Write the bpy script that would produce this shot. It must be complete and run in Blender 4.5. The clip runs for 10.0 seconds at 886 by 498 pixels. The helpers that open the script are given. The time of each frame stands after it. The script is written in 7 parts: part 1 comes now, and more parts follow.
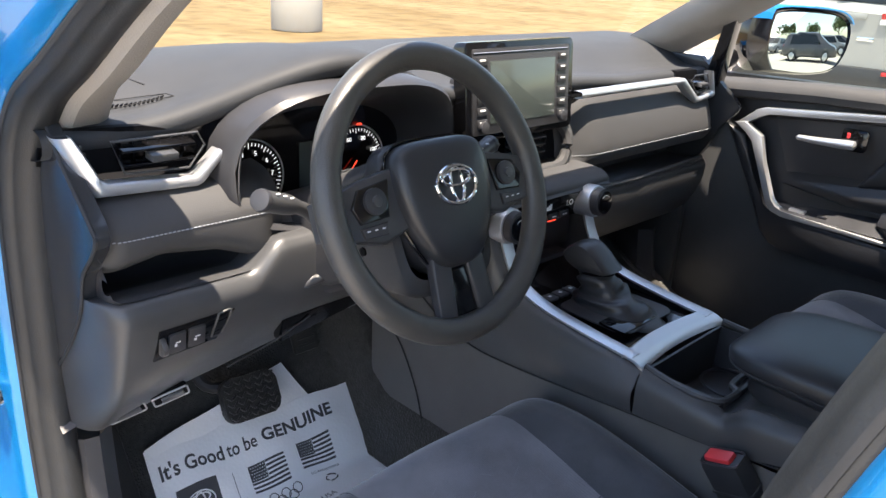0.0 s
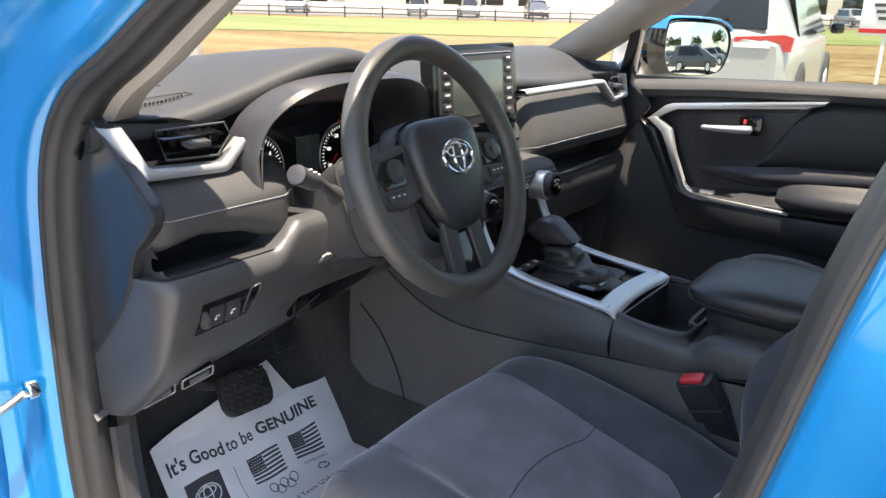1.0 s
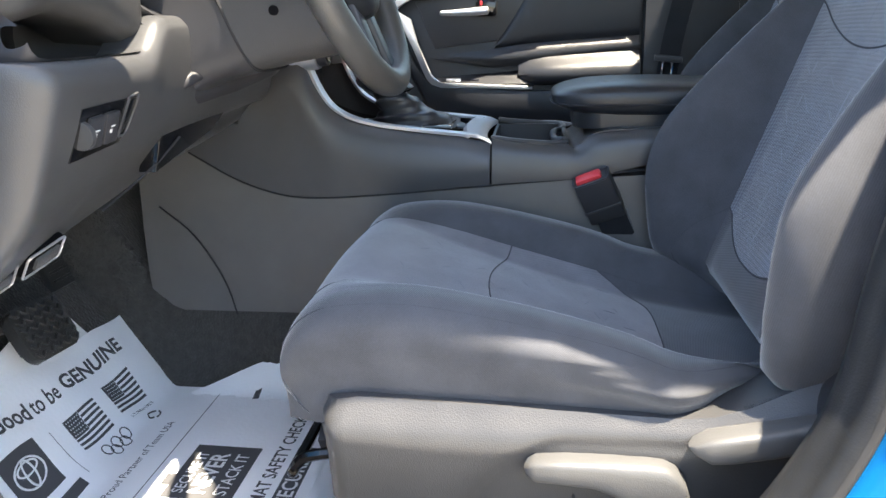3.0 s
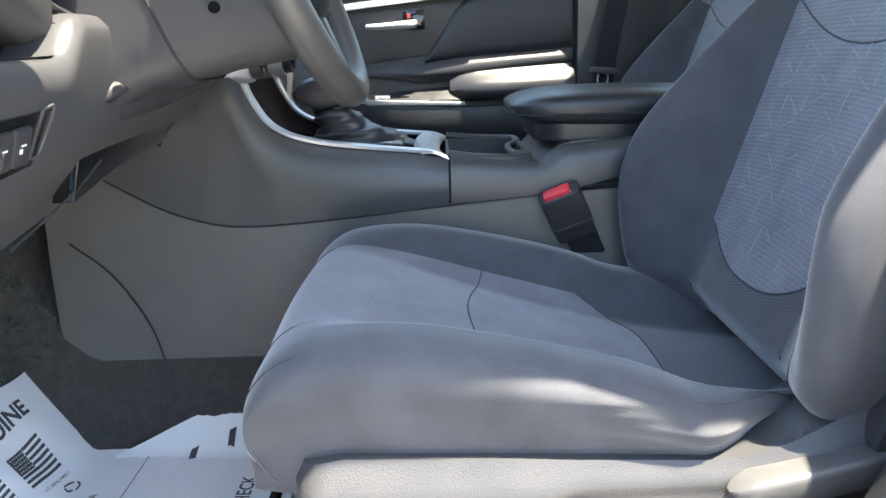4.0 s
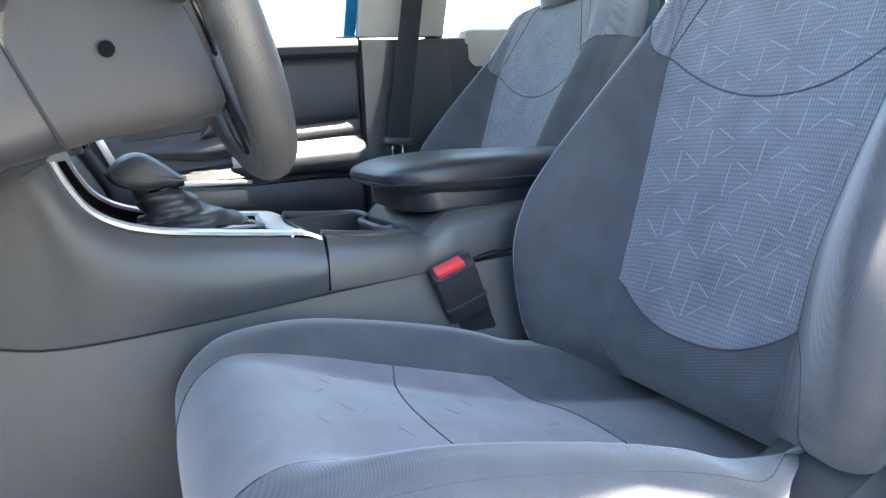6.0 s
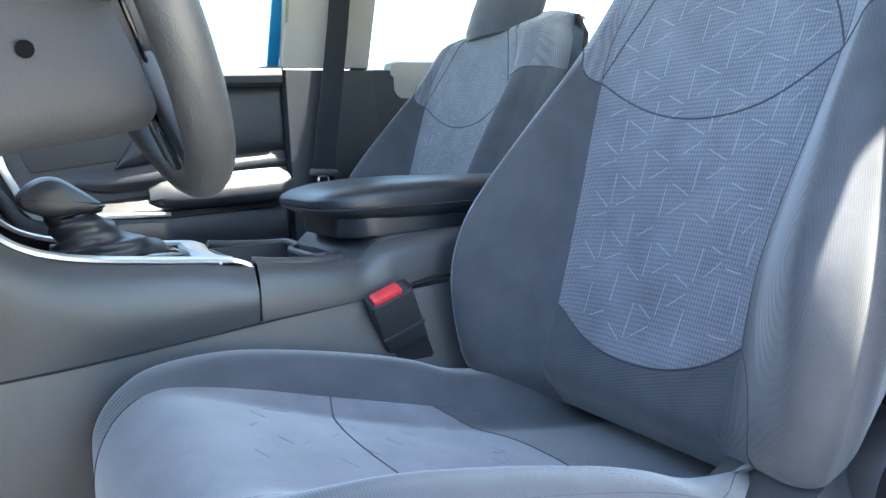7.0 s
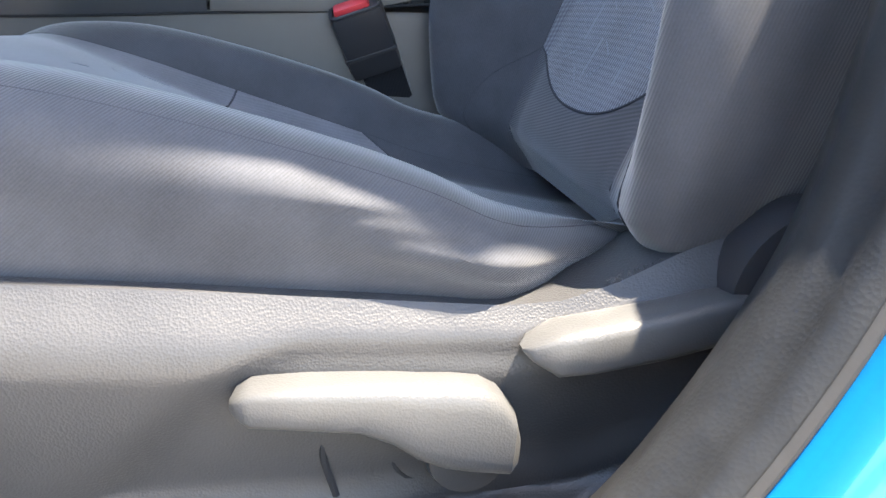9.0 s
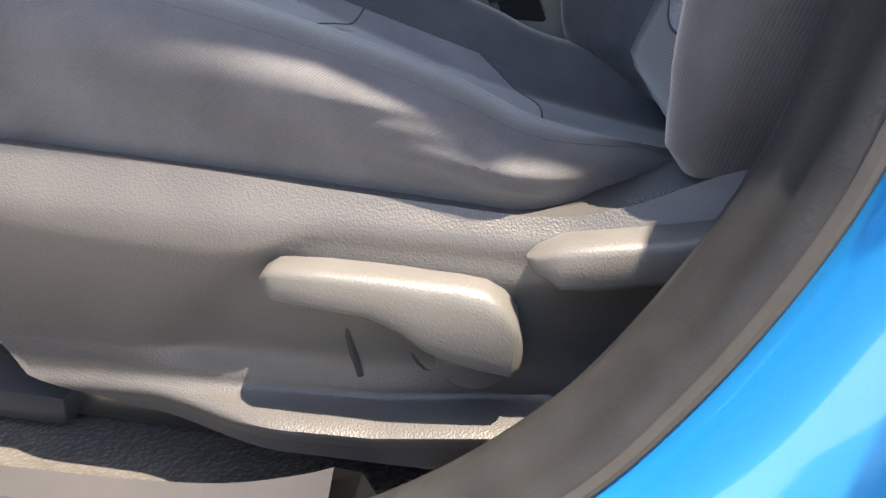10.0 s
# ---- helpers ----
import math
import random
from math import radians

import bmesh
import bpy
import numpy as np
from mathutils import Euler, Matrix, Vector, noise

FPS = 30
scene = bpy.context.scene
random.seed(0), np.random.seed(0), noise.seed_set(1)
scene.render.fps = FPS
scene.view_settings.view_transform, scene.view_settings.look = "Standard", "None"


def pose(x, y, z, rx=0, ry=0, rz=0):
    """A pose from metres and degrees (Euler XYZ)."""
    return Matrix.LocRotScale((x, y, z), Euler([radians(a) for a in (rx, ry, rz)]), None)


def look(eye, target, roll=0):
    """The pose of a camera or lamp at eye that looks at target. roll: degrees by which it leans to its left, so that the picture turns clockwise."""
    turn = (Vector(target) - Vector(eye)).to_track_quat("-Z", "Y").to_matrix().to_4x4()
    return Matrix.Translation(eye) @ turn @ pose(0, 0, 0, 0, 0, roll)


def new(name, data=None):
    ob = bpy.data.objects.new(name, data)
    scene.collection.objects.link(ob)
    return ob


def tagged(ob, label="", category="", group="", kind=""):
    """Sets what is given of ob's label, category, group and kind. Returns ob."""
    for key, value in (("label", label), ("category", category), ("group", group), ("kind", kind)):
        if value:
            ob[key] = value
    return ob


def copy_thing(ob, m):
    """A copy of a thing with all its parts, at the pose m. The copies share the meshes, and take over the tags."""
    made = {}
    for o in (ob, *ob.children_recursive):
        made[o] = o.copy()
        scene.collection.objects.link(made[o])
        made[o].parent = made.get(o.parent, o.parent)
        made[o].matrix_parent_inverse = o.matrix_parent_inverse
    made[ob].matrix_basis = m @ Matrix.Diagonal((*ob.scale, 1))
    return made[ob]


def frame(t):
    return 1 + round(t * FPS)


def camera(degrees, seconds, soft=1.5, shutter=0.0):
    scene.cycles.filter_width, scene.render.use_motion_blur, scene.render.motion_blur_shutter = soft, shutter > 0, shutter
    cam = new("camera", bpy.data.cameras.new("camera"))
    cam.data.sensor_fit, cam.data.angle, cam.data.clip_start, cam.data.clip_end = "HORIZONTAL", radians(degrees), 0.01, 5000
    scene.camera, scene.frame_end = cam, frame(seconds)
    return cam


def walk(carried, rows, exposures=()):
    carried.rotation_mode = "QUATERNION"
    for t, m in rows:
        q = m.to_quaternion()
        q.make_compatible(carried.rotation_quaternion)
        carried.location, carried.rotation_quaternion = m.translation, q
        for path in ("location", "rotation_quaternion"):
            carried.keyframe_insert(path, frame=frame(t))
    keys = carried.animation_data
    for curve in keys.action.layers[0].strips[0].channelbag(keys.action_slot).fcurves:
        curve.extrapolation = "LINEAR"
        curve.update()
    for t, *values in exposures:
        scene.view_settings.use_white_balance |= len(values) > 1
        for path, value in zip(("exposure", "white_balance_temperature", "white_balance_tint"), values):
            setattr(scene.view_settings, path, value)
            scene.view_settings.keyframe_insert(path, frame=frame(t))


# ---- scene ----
cam = camera(59.3, 10.0)
PATH = [
    (0, (-0.956, 0.215, 1.33), (0.383, 1.52, 0.619), 3.3),
    (0.5, (-1.049, 0.229, 1.312), (0.408, 1.458, 0.708), 2.6),
    (1, (-1.154, 0.229, 1.276), (0.392, 1.345, 0.674), 1.5),
    (1.5, (-1.222, 0.283, 1.211), (0.466, 1.157, 0.588), 0.4),
    (2, (-1.26, 0.422, 1.125), (0.544, 1.022, 0.503), -0.6),
    (2.3, (-1.263, 0.487, 1.083), (0.579, 0.958, 0.465), -0.6),
    (2.5, (-1.252, 0.531, 1.047), (0.617, 0.914, 0.447), -0.9),
    (2.7, (-1.241, 0.559, 1.015), (0.647, 0.873, 0.435), -1.0),
    (3.8, (-1.14, 0.657, 0.979), (0.788, 0.703, 0.45), -1.4),
    (4, (-1.123, 0.668, 0.973), (0.81, 0.662, 0.462), -1.7),
    (4.5, (-1.077, 0.702, 0.971), (0.856, 0.546, 0.485), -1.6),
    (5, (-1.018, 0.774, 0.975), (0.901, 0.443, 0.516), -1.8),
    (5.5, (-0.98, 0.826, 0.973), (0.894, 0.264, 0.56), -2.4),
    (6, (-0.958, 0.855, 0.96), (0.866, 0.109, 0.616), -2.7),
    (6.2, (-0.947, 0.859, 0.953), (0.856, 0.052, 0.639), -3.1),
    (7.5, (-0.929, 0.866, 0.942), (0.797, -0.112, 0.684), -1.6),
    (8, (-0.95, 0.797, 0.929), (0.808, -0.099, 0.601), 0.8),
    (8.5, (-0.966, 0.668, 0.852), (0.884, 0.054, 0.402), 4.3),
    (9, (-0.942, 0.569, 0.803), (0.922, 0.189, 0.185), 4.9),
    (9.5, (-0.942, 0.514, 0.772), (0.93, 0.35, 0.086), 4.4),
    (10, (-0.97, 0.469, 0.8), (0.856, 0.619, -0.001), 4.4),
]
walk(cam, [(t, look(eye, target, roll)) for t, eye, target, roll in PATH],
     [(0, 1.85, 7000, 13), (1.5, 1.9, 7300, 12), (2.5, 2.35, 7200, 10), (4.0, 2.8, 7000, 8), (5.4, 3.25, 6800, 7), (6.2, 3.35, 6700, 6), (7.5, 3.3, 6400, 3), (8.5, 3.05, 6700, 7), (9.3, 2.6, 7200, 12), (10, 2.3, 7700, 14)])

# ---- light ----
SUN = Vector((-0.137, -0.21, 1.0)).normalized()
world = bpy.data.worlds.new("world")
scene.world = world
world.use_nodes = True
wn = world.node_tree
sky = wn.nodes.new("ShaderNodeTexSky")
sky.sky_type, sky.sun_disc = "NISHITA", False
sky.sun_elevation, sky.sun_rotation = math.asin(SUN.z), math.atan2(SUN.x, SUN.y)
wn.links.new(sky.outputs[0], wn.nodes["Background"].inputs[0])
wn.nodes["Background"].inputs[1].default_value = 0.15
sun = new("sun", bpy.data.lights.new("sun", "SUN"))
sun.data.energy, sun.data.angle, sun.data.color = 5.0, radians(0.55), (1.0, 0.92, 0.80)
sun.matrix_world = look((0, 0, 0), -SUN) @ Matrix.Identity(4)
sun.location = SUN * 30


# ---- materials ----
def material(name, color, rough=0.5, metal=0.0, grain=0.0, size=0.002, blotch=0.12, blotch_size=0.05, coat=0.0, sheen=0.0, spec=0.5, stretch=(1, 1, 1)):
    """A surface with fine relief of a given size in metres and broad uneven tone."""
    m = bpy.data.materials.new(name)
    m.use_nodes = True
    t = m.node_tree
    b = t.nodes["Principled BSDF"]
    b.inputs["Base Color"].default_value = (*color, 1)
    b.inputs["Roughness"].default_value, b.inputs["Metallic"].default_value = rough, metal
    b.inputs["Coat Weight"].default_value, b.inputs["Coat Roughness"].default_value = coat, 0.04
    b.inputs["Sheen Weight"].default_value, b.inputs["Specular IOR Level"].default_value = sheen, spec
    where = t.nodes.new("ShaderNodeTexCoord")
    scale = t.nodes.new("ShaderNodeMapping")
    scale.inputs["Scale"].default_value = stretch
    t.links.new(where.outputs["Object"], scale.inputs[0])
    if blotch:
        n = t.nodes.new("ShaderNodeTexNoise")
        n.inputs["Scale"].default_value, n.inputs["Detail"].default_value = 1 / blotch_size, 6
        t.links.new(scale.outputs[0], n.inputs["Vector"])
        mix = t.nodes.new("ShaderNodeMix")
        mix.data_type = "RGBA"
        mix.inputs["A"].default_value = (*[c * (1 - blotch) for c in color], 1)
        mix.inputs["B"].default_value = (*[min(1, c * (1 + blotch)) for c in color], 1)
        t.links.new(n.outputs["Fac"], mix.inputs["Factor"])
        t.links.new(mix.outputs["Result"], b.inputs["Base Color"])
        r = t.nodes.new("ShaderNodeMapRange")
        r.inputs["To Min"].default_value, r.inputs["To Max"].default_value = max(0, rough - 0.08), min(1, rough + 0.08)
        t.links.new(n.outputs["Fac"], r.inputs["Value"])
        t.links.new(r.outputs[0], b.inputs["Roughness"])
    if grain:
        v = t.nodes.new("ShaderNodeTexVoronoi")
        v.inputs["Scale"].default_value = 1 / size
        t.links.new(scale.outputs[0], v.inputs["Vector"])
        bump = t.nodes.new("ShaderNodeBump")
        bump.inputs["Strength"].default_value, bump.inputs["Distance"].default_value = grain, size * 0.5
        t.links.new(v.outputs["Distance"], bump.inputs["Height"])
        t.links.new(bump.outputs[0], b.inputs["Normal"])
    return m


def fabric(name, color, rib, ways, strength=0.6, speck=0.25, fleck=0.12):
    """Woven cloth: threads that run across the given directions, with uneven dye and lint."""
    m = material(name, color, 0.85, blotch=0.0, sheen=0.6, spec=0.2)
    t = m.node_tree
    b = t.nodes["Principled BSDF"]
    b.inputs["Sheen Roughness"].default_value = 0.4
    where = t.nodes.new("ShaderNodeTexCoord")
    warp = t.nodes.new("ShaderNodeTexNoise")
    warp.inputs["Scale"].default_value, warp.inputs["Detail"].default_value = 40, 2
    t.links.new(where.outputs["Object"], warp.inputs["Vector"])
    h = None
    for way in ways:
        dot = t.nodes.new("ShaderNodeVectorMath")
        dot.operation = "DOT_PRODUCT"
        dot.inputs[1].default_value = Vector(way).normalized() * (math.tau / rib)
        t.links.new(where.outputs["Object"], dot.inputs[0])
        bend = t.nodes.new("ShaderNodeMath")
        bend.operation = "MULTIPLY_ADD"
        bend.inputs[1].default_value = 2.5
        t.links.new(warp.outputs["Fac"], bend.inputs[0])
        t.links.new(dot.outputs["Value"], bend.inputs[2])
        wave = t.nodes.new("ShaderNodeMath")
        wave.operation = "SINE"
        t.links.new(bend.outputs[0], wave.inputs[0])
        if h is None:
            h = wave.outputs[0]
        else:
            both = t.nodes.new("ShaderNodeMath")
            both.operation = "MULTIPLY"
            t.links.new(h, both.inputs[0])
            t.links.new(wave.outputs[0], both.inputs[1])
            h = both.outputs[0]
    n, lint = t.nodes.new("ShaderNodeTexNoise"), t.nodes.new("ShaderNodeTexNoise")
    for node, size, detail in ((n, 22, 6), (lint, 700, 2)):
        node.inputs["Scale"].default_value, node.inputs["Detail"].default_value = size, detail
        t.links.new(where.outputs["Object"], node.inputs["Vector"])
    tone = t.nodes.new("ShaderNodeMath")
    tone.operation = "MULTIPLY_ADD"
    tone.inputs[1].default_value = speck
    t.links.new(h, tone.inputs[0])
    t.links.new(n.outputs["Fac"], tone.inputs[2])
    dots = t.nodes.new("ShaderNodeMath")
    dots.operation = "MULTIPLY_ADD"
    dots.inputs[1].default_value = fleck * 4
    t.links.new(lint.outputs["Fac"], dots.inputs[0])
    t.links.new(tone.outputs[0], dots.inputs[2])
    ramp = t.nodes.new("ShaderNodeMapRange")
    ramp.inputs["From Min"].default_value, ramp.inputs["From Max"].default_value = fleck * 2 + 0.5 - 0.7, fleck * 2 + 0.5 + 0.7
    t.links.new(dots.outputs[0], ramp.inputs["Value"])
    mix = t.nodes.new("ShaderNodeMix")
    mix.data_type = "RGBA"
    mix.inputs["A"].default_value = (*[c * 0.45 for c in color], 1)
    mix.inputs["B"].default_value = (*[c * 1.55 for c in color], 1)
    t.links.new(ramp.outputs[0], mix.inputs["Factor"])
    t.links.new(mix.outputs["Result"], b.inputs["Base Color"])
    bump = t.nodes.new("ShaderNodeBump")
    bump.inputs["Strength"].default_value, bump.inputs["Distance"].default_value = strength, 0.0005
    t.links.new(h, bump.inputs["Height"])
    t.links.new(bump.outputs[0], b.inputs["Normal"])
    return m


def glass(name, tint=(1, 1, 1), gloss=0.05):
    """A thin clear pane: what lies behind, and a faint mirror image on it."""
    m = bpy.data.materials.new(name)
    m.use_nodes = True
    t = m.node_tree
    t.nodes.remove(t.nodes["Principled BSDF"])
    clear, shine, mix = (t.nodes.new("ShaderNode" + n) for n in ("BsdfTransparent", "BsdfGlossy", "MixShader"))
    clear.inputs[0].default_value = (*tint, 1)
    shine.inputs["Roughness"].default_value = 0.01
    mix.inputs[0].default_value = gloss
    t.links.new(clear.outputs[0], mix.inputs[1])
    t.links.new(shine.outputs[0], mix.inputs[2])
    t.links.new(mix.outputs[0], t.nodes["Material Output"].inputs[0])
    return m


def glow(name, color, strength):
    m = material(name, color, 0.4, blotch=0)
    b = m.node_tree.nodes["Principled BSDF"]
    b.inputs["Emission Color"].default_value, b.inputs["Emission Strength"].default_value = (*color, 1), strength
    return m


SOFT = material("soft_dash_plastic", (0.056, 0.056, 0.058), 0.56, grain=0.30, spec=0.28, size=0.0012, blotch=0.15)
PADTOP = material("matte_dash_top", (0.040, 0.042, 0.046), 0.62, grain=0.30, spec=0.25, size=0.0014, blotch=0.2)
HARD = material("hard_trim_plastic", (0.056, 0.057, 0.060), 0.34, grain=0.18, size=0.0011, blotch=0.15)
DARK = material("dark_plastic", (0.036, 0.036, 0.040), 0.42, grain=0.15, size=0.0012)
LEATHER = material("black_leatherette", (0.022, 0.024, 0.028), 0.36, grain=0.15, size=0.0014, blotch=0.1)
RIM = material("worn_rim_leatherette", (0.060, 0.058, 0.055), 0.36, grain=0.3, size=0.0014, blotch=0.2, blotch_size=0.03)
GLOSS = material("gloss_black", (0.006, 0.006, 0.007), 0.08, blotch=0.05)
SILVER = material("silver_paint", (0.62, 0.63, 0.65), 0.33, metal=0.75, blotch=0.05)
CHROME = material("chrome", (0.82, 0.83, 0.85), 0.09, metal=1.0, blotch=0.02)
BLUE = material("metallic_blue_paint", (0.0, 0.20, 0.50), 0.28, metal=0.35, coat=1.0, blotch=0)
DUST = material("dusty_rubber", (0.028, 0.0275, 0.028), 0.7, grain=0.05, size=0.002, blotch=0.4, blotch_size=0.02)
DOORBLACK = material("black_door_lining", (0.022, 0.023, 0.027), 0.36, grain=0.4, size=0.0016, blotch=0.2)
SHIELD = material("leather_grain_plastic", (0.056, 0.056, 0.058), 0.38, grain=0.28, size=0.0014, blotch=0.15)
LEVER = material("worn_grey_lever_plastic", (0.088, 0.088, 0.088), 0.40, grain=0.20, size=0.0013, blotch=0.12)
# Paler than other trim: colour stands in for light through the open door.
TUNNEL = material("satin_tunnel_plastic", (0.118, 0.115, 0.112), 0.34, grain=0.25, size=0.0010, blotch=0.15)
CONSOLE = material("satin_console_plastic", (0.070, 0.072, 0.077), 0.34, grain=0.25, size=0.0010, blotch=0.15)
RUBBER = material("door_seal_rubber", (0.021, 0.022, 0.0235), 0.48, grain=0.12, size=0.002, blotch=0.35, blotch_size=0.02)
PILLAR = material("greige_pillar_trim", (0.33, 0.305, 0.275), 0.7, grain=0.3, size=0.002)
LINER = material("grey_headliner", (0.5, 0.48, 0.45), 0.9, grain=0.3, size=0.003)
CARPET = material("black_carpet", (0.051, 0.049, 0.046), 0.95, grain=1.0, size=0.004, blotch=0.5, blotch_size=0.012, sheen=0.2)
MAT = material("black_rubber_mat", (0.040, 0.039, 0.038), 0.36, grain=0.3, size=0.003)
PAPER = material("white_mat_paper", (0.92, 0.92, 0.93), 0.75, grain=0.12, size=0.006, blotch=0.06, blotch_size=0.08)
INK = material("grey_print", (0.07, 0.07, 0.075), 0.8, blotch=0.1)
WHITE = material("white_print", (0.8, 0.8, 0.8), 0.6, blotch=0.05)
RED = material("red_button", (0.75, 0.05, 0.06), 0.35, blotch=0.05)
METAL = material("bright_steel", (0.6, 0.58, 0.55), 0.3, metal=1.0, blotch=0.15, blotch_size=0.02)
WEB = fabric("belt_webbing", (0.016, 0.0165, 0.019), 0.0030, [(0, 1, 0.2)], 0.2, 0.10)
CLOTH = fabric("dark_side_cloth", (0.072, 0.075, 0.085), 0.0014, [(0.2, 1, 1.1)], 0.20, 0.13)
BACKCLOTH = fabric("dark_ribbed_cloth", (0.072, 0.075, 0.085), 0.0018, [(0.6, 1, 0.30)], 0.15, 0.08)
INSERT = fabric("grey_mesh_cloth", (0.165, 0.172, 0.195), 0.0052, [(1, 0.35, 1), (1, -0.35, -1)], 0.6, 0.32)
SEATMESH = fabric("grey_woven_cloth", (0.178, 0.178, 0.196), 0.0026, [(1, 0.08, 0.04)], 0.07, 0.07)
THREAD = material("pale_thread", (0.29, 0.31, 0.34), 0.7, blotch=0.1)
DASHES = material("grey_stitch", (0.21, 0.218, 0.245), 0.8, blotch=0.1)
SEATSEAM = material("seat_seam_thread", (0.056, 0.058, 0.067), 0.9, blotch=0.1)
# Near-black colour imitates the shade inside holes and slots on solid pieces.
VOID = material("recess_shade", (0.004, 0.004, 0.005), 0.7, spec=0.08, blotch=0.1)
ENDTRIM = material("smooth_end_trim", (0.030, 0.032, 0.036), 0.15, grain=0.05, size=0.0012, blotch=0)
SEAM = material("dark_seam", (0.02, 0.021, 0.024), 0.8, blotch=0.1)
GLASS = glass("clear_glass", (0.93, 0.96, 0.95), 0.05)
TINTED = glass("green_tinted_glass", (0.66, 0.72, 0.66), 0.05)
SCREEN = material("dark_display", (0.07, 0.085, 0.08), 0.12, blotch=0.05)
LIT = glow("lit_white_marks", (0.85, 0.88, 0.9), 0.30)
AMBER = glow("red_lit_symbols", (1.0, 0.06, 0.03), 0.6)
MIRROR = material("mirror_glass", (0.62, 0.66, 0.68), 0.01, metal=1.0, blotch=0)


# ---- shapes ----
def cr(pts, n):
    """n points along a smooth curve through pts."""
    p = np.array(pts, float)
    p = np.vstack([2 * p[0] - p[1], p, 2 * p[-1] - p[-2]])
    out = []
    for s in np.linspace(0, len(p) - 3 - 1e-9, n):
        i = int(s)
        t = s - i
        a, b, c, d = p[i:i + 4]
        out.append(0.5 * (2 * b + (c - a) * t + (2 * a - 5 * b + 4 * c - d) * t * t + (3 * b - a - 3 * c + d) * t ** 3))
    return np.array(out)


def lerp(x, xs, ys):
    return float(np.interp(x, xs, ys))


def bump01(x, c, w):
    """A smooth hill of height 1 round c."""
    d = abs(x - c) / w
    return 0.0 if d >= 1 else 0.5 + 0.5 * math.cos(math.pi * d)


def smooth(x, a, b):
    t = min(1, max(0, (x - a) / (b - a)))
    return t * t * (3 - 2 * t)


def add_grid(bm, P, loop_u=False, loop_v=False, flip=False):
    P = np.asarray(P, float)
    n, m = P.shape[:2]
    v = [[bm.verts.new(P[i, j]) for j in range(m)] for i in range(n)]
    for i in range(n if loop_u else n - 1):
        for j in range(m if loop_v else m - 1):
            q = [v[i][j], v[(i + 1) % n][j], v[(i + 1) % n][(j + 1) % m], v[i][(j + 1) % m]]
            bm.faces.new(q[::-1] if flip else q)
    return v


def sheet(P, thick=0.0, **kw):
    """A surface of points P[i][j]; with a thickness it becomes a closed shell."""
    bm = bmesh.new()
    add_grid(bm, P, **kw)
    if thick:
        bmesh.ops.recalc_face_normals(bm, faces=bm.faces)
        bmesh.ops.solidify(bm, geom=bm.faces[:], thickness=thick)
    return bm


def add_tube(bm, pts, r, seg=8, closed=False, flat=1.0):
    P = [Vector(p) for p in pts]
    n = len(P)
    rings = []
    up = Vector((0.31, 0.17, 0.93))
    for i in range(n):
        a, b = (P[(i - 1) % n], P[(i + 1) % n]) if closed else (P[max(0, i - 1)], P[min(n - 1, i + 1)])
        t = (b - a).normalized()
        s = t.cross(up).normalized()
        u = s.cross(t)
        rr = r[i] if hasattr(r, "__len__") else r
        rings.append([P[i] + s * rr * math.cos(k * math.tau / seg) + u * rr * flat * math.sin(k * math.tau / seg) for k in range(seg)])
    v = add_grid(bm, rings, loop_u=closed, loop_v=True)
    if not closed:
        bm.faces.new(v[0]), bm.faces.new(v[-1][::-1])
    return bm


def tube(pts, r, seg=8, closed=False, flat=1.0):
    return add_tube(bmesh.new(), pts, r, seg, closed, flat)


def add_box(bm, size, m=Matrix(), bevel=0.0, seg=2):
    got = bmesh.ops.create_cube(bm, size=1, matrix=m @ Matrix.Diagonal((*size, 1)))
    if bevel:
        edges = list({e for v in got["verts"] for e in v.link_edges})
        bmesh.ops.bevel(bm, geom=edges, offset=bevel, segments=seg, profile=0.6, affect="EDGES")
    return bm


def box(size, m=Matrix(), bevel=0.0, seg=2):
    return add_box(bmesh.new(), size, m, bevel, seg)


def add_plate(bm, outline, push, bevel=0.0, seg=2):
    """A slab: a flat outline of 3D points, pushed along a vector, with rounded rims."""
    a = [bm.verts.new(p) for p in outline]
    b = [bm.verts.new(Vector(p) + Vector(push)) for p in outline]
    n = len(a)
    made = [bm.faces.new(a[::-1]), bm.faces.new(b)]
    made += [bm.faces.new((a[i], a[(i + 1) % n], b[(i + 1) % n], b[i])) for i in range(n)]
    if bevel:
        rim = [e for f in made[:2] for e in f.edges]
        bmesh.ops.bevel(bm, geom=rim, offset=bevel, segments=seg, profile=0.6, affect="EDGES")
    return bm


def plate(outline, push, bevel=0.0, seg=2):
    bm = add_plate(bmesh.new(), outline, push, bevel, seg)
    bmesh.ops.recalc_face_normals(bm, faces=bm.faces)
    return bm


def add_disc(bm, r, depth, m=Matrix(), seg=24, bevel=0.0, r2=None):
    got = bmesh.ops.create_cone(bm, cap_ends=True, segments=seg, radius1=r, radius2=r if r2 is None else r2, depth=depth, matrix=m)
    if bevel:
        edges = [e for e in {e for v in got["verts"] for e in v.link_edges} if any(len(f.verts) > 4 for f in e.link_faces)]
        bmesh.ops.bevel(bm, geom=edges, offset=bevel, segments=2, profile=0.6, affect="EDGES")
    return bm


def disc(r, depth, m=Matrix(), seg=24, bevel=0.0, r2=None):
    return add_disc(bmesh.new(), r, depth, m, seg, bevel, r2)


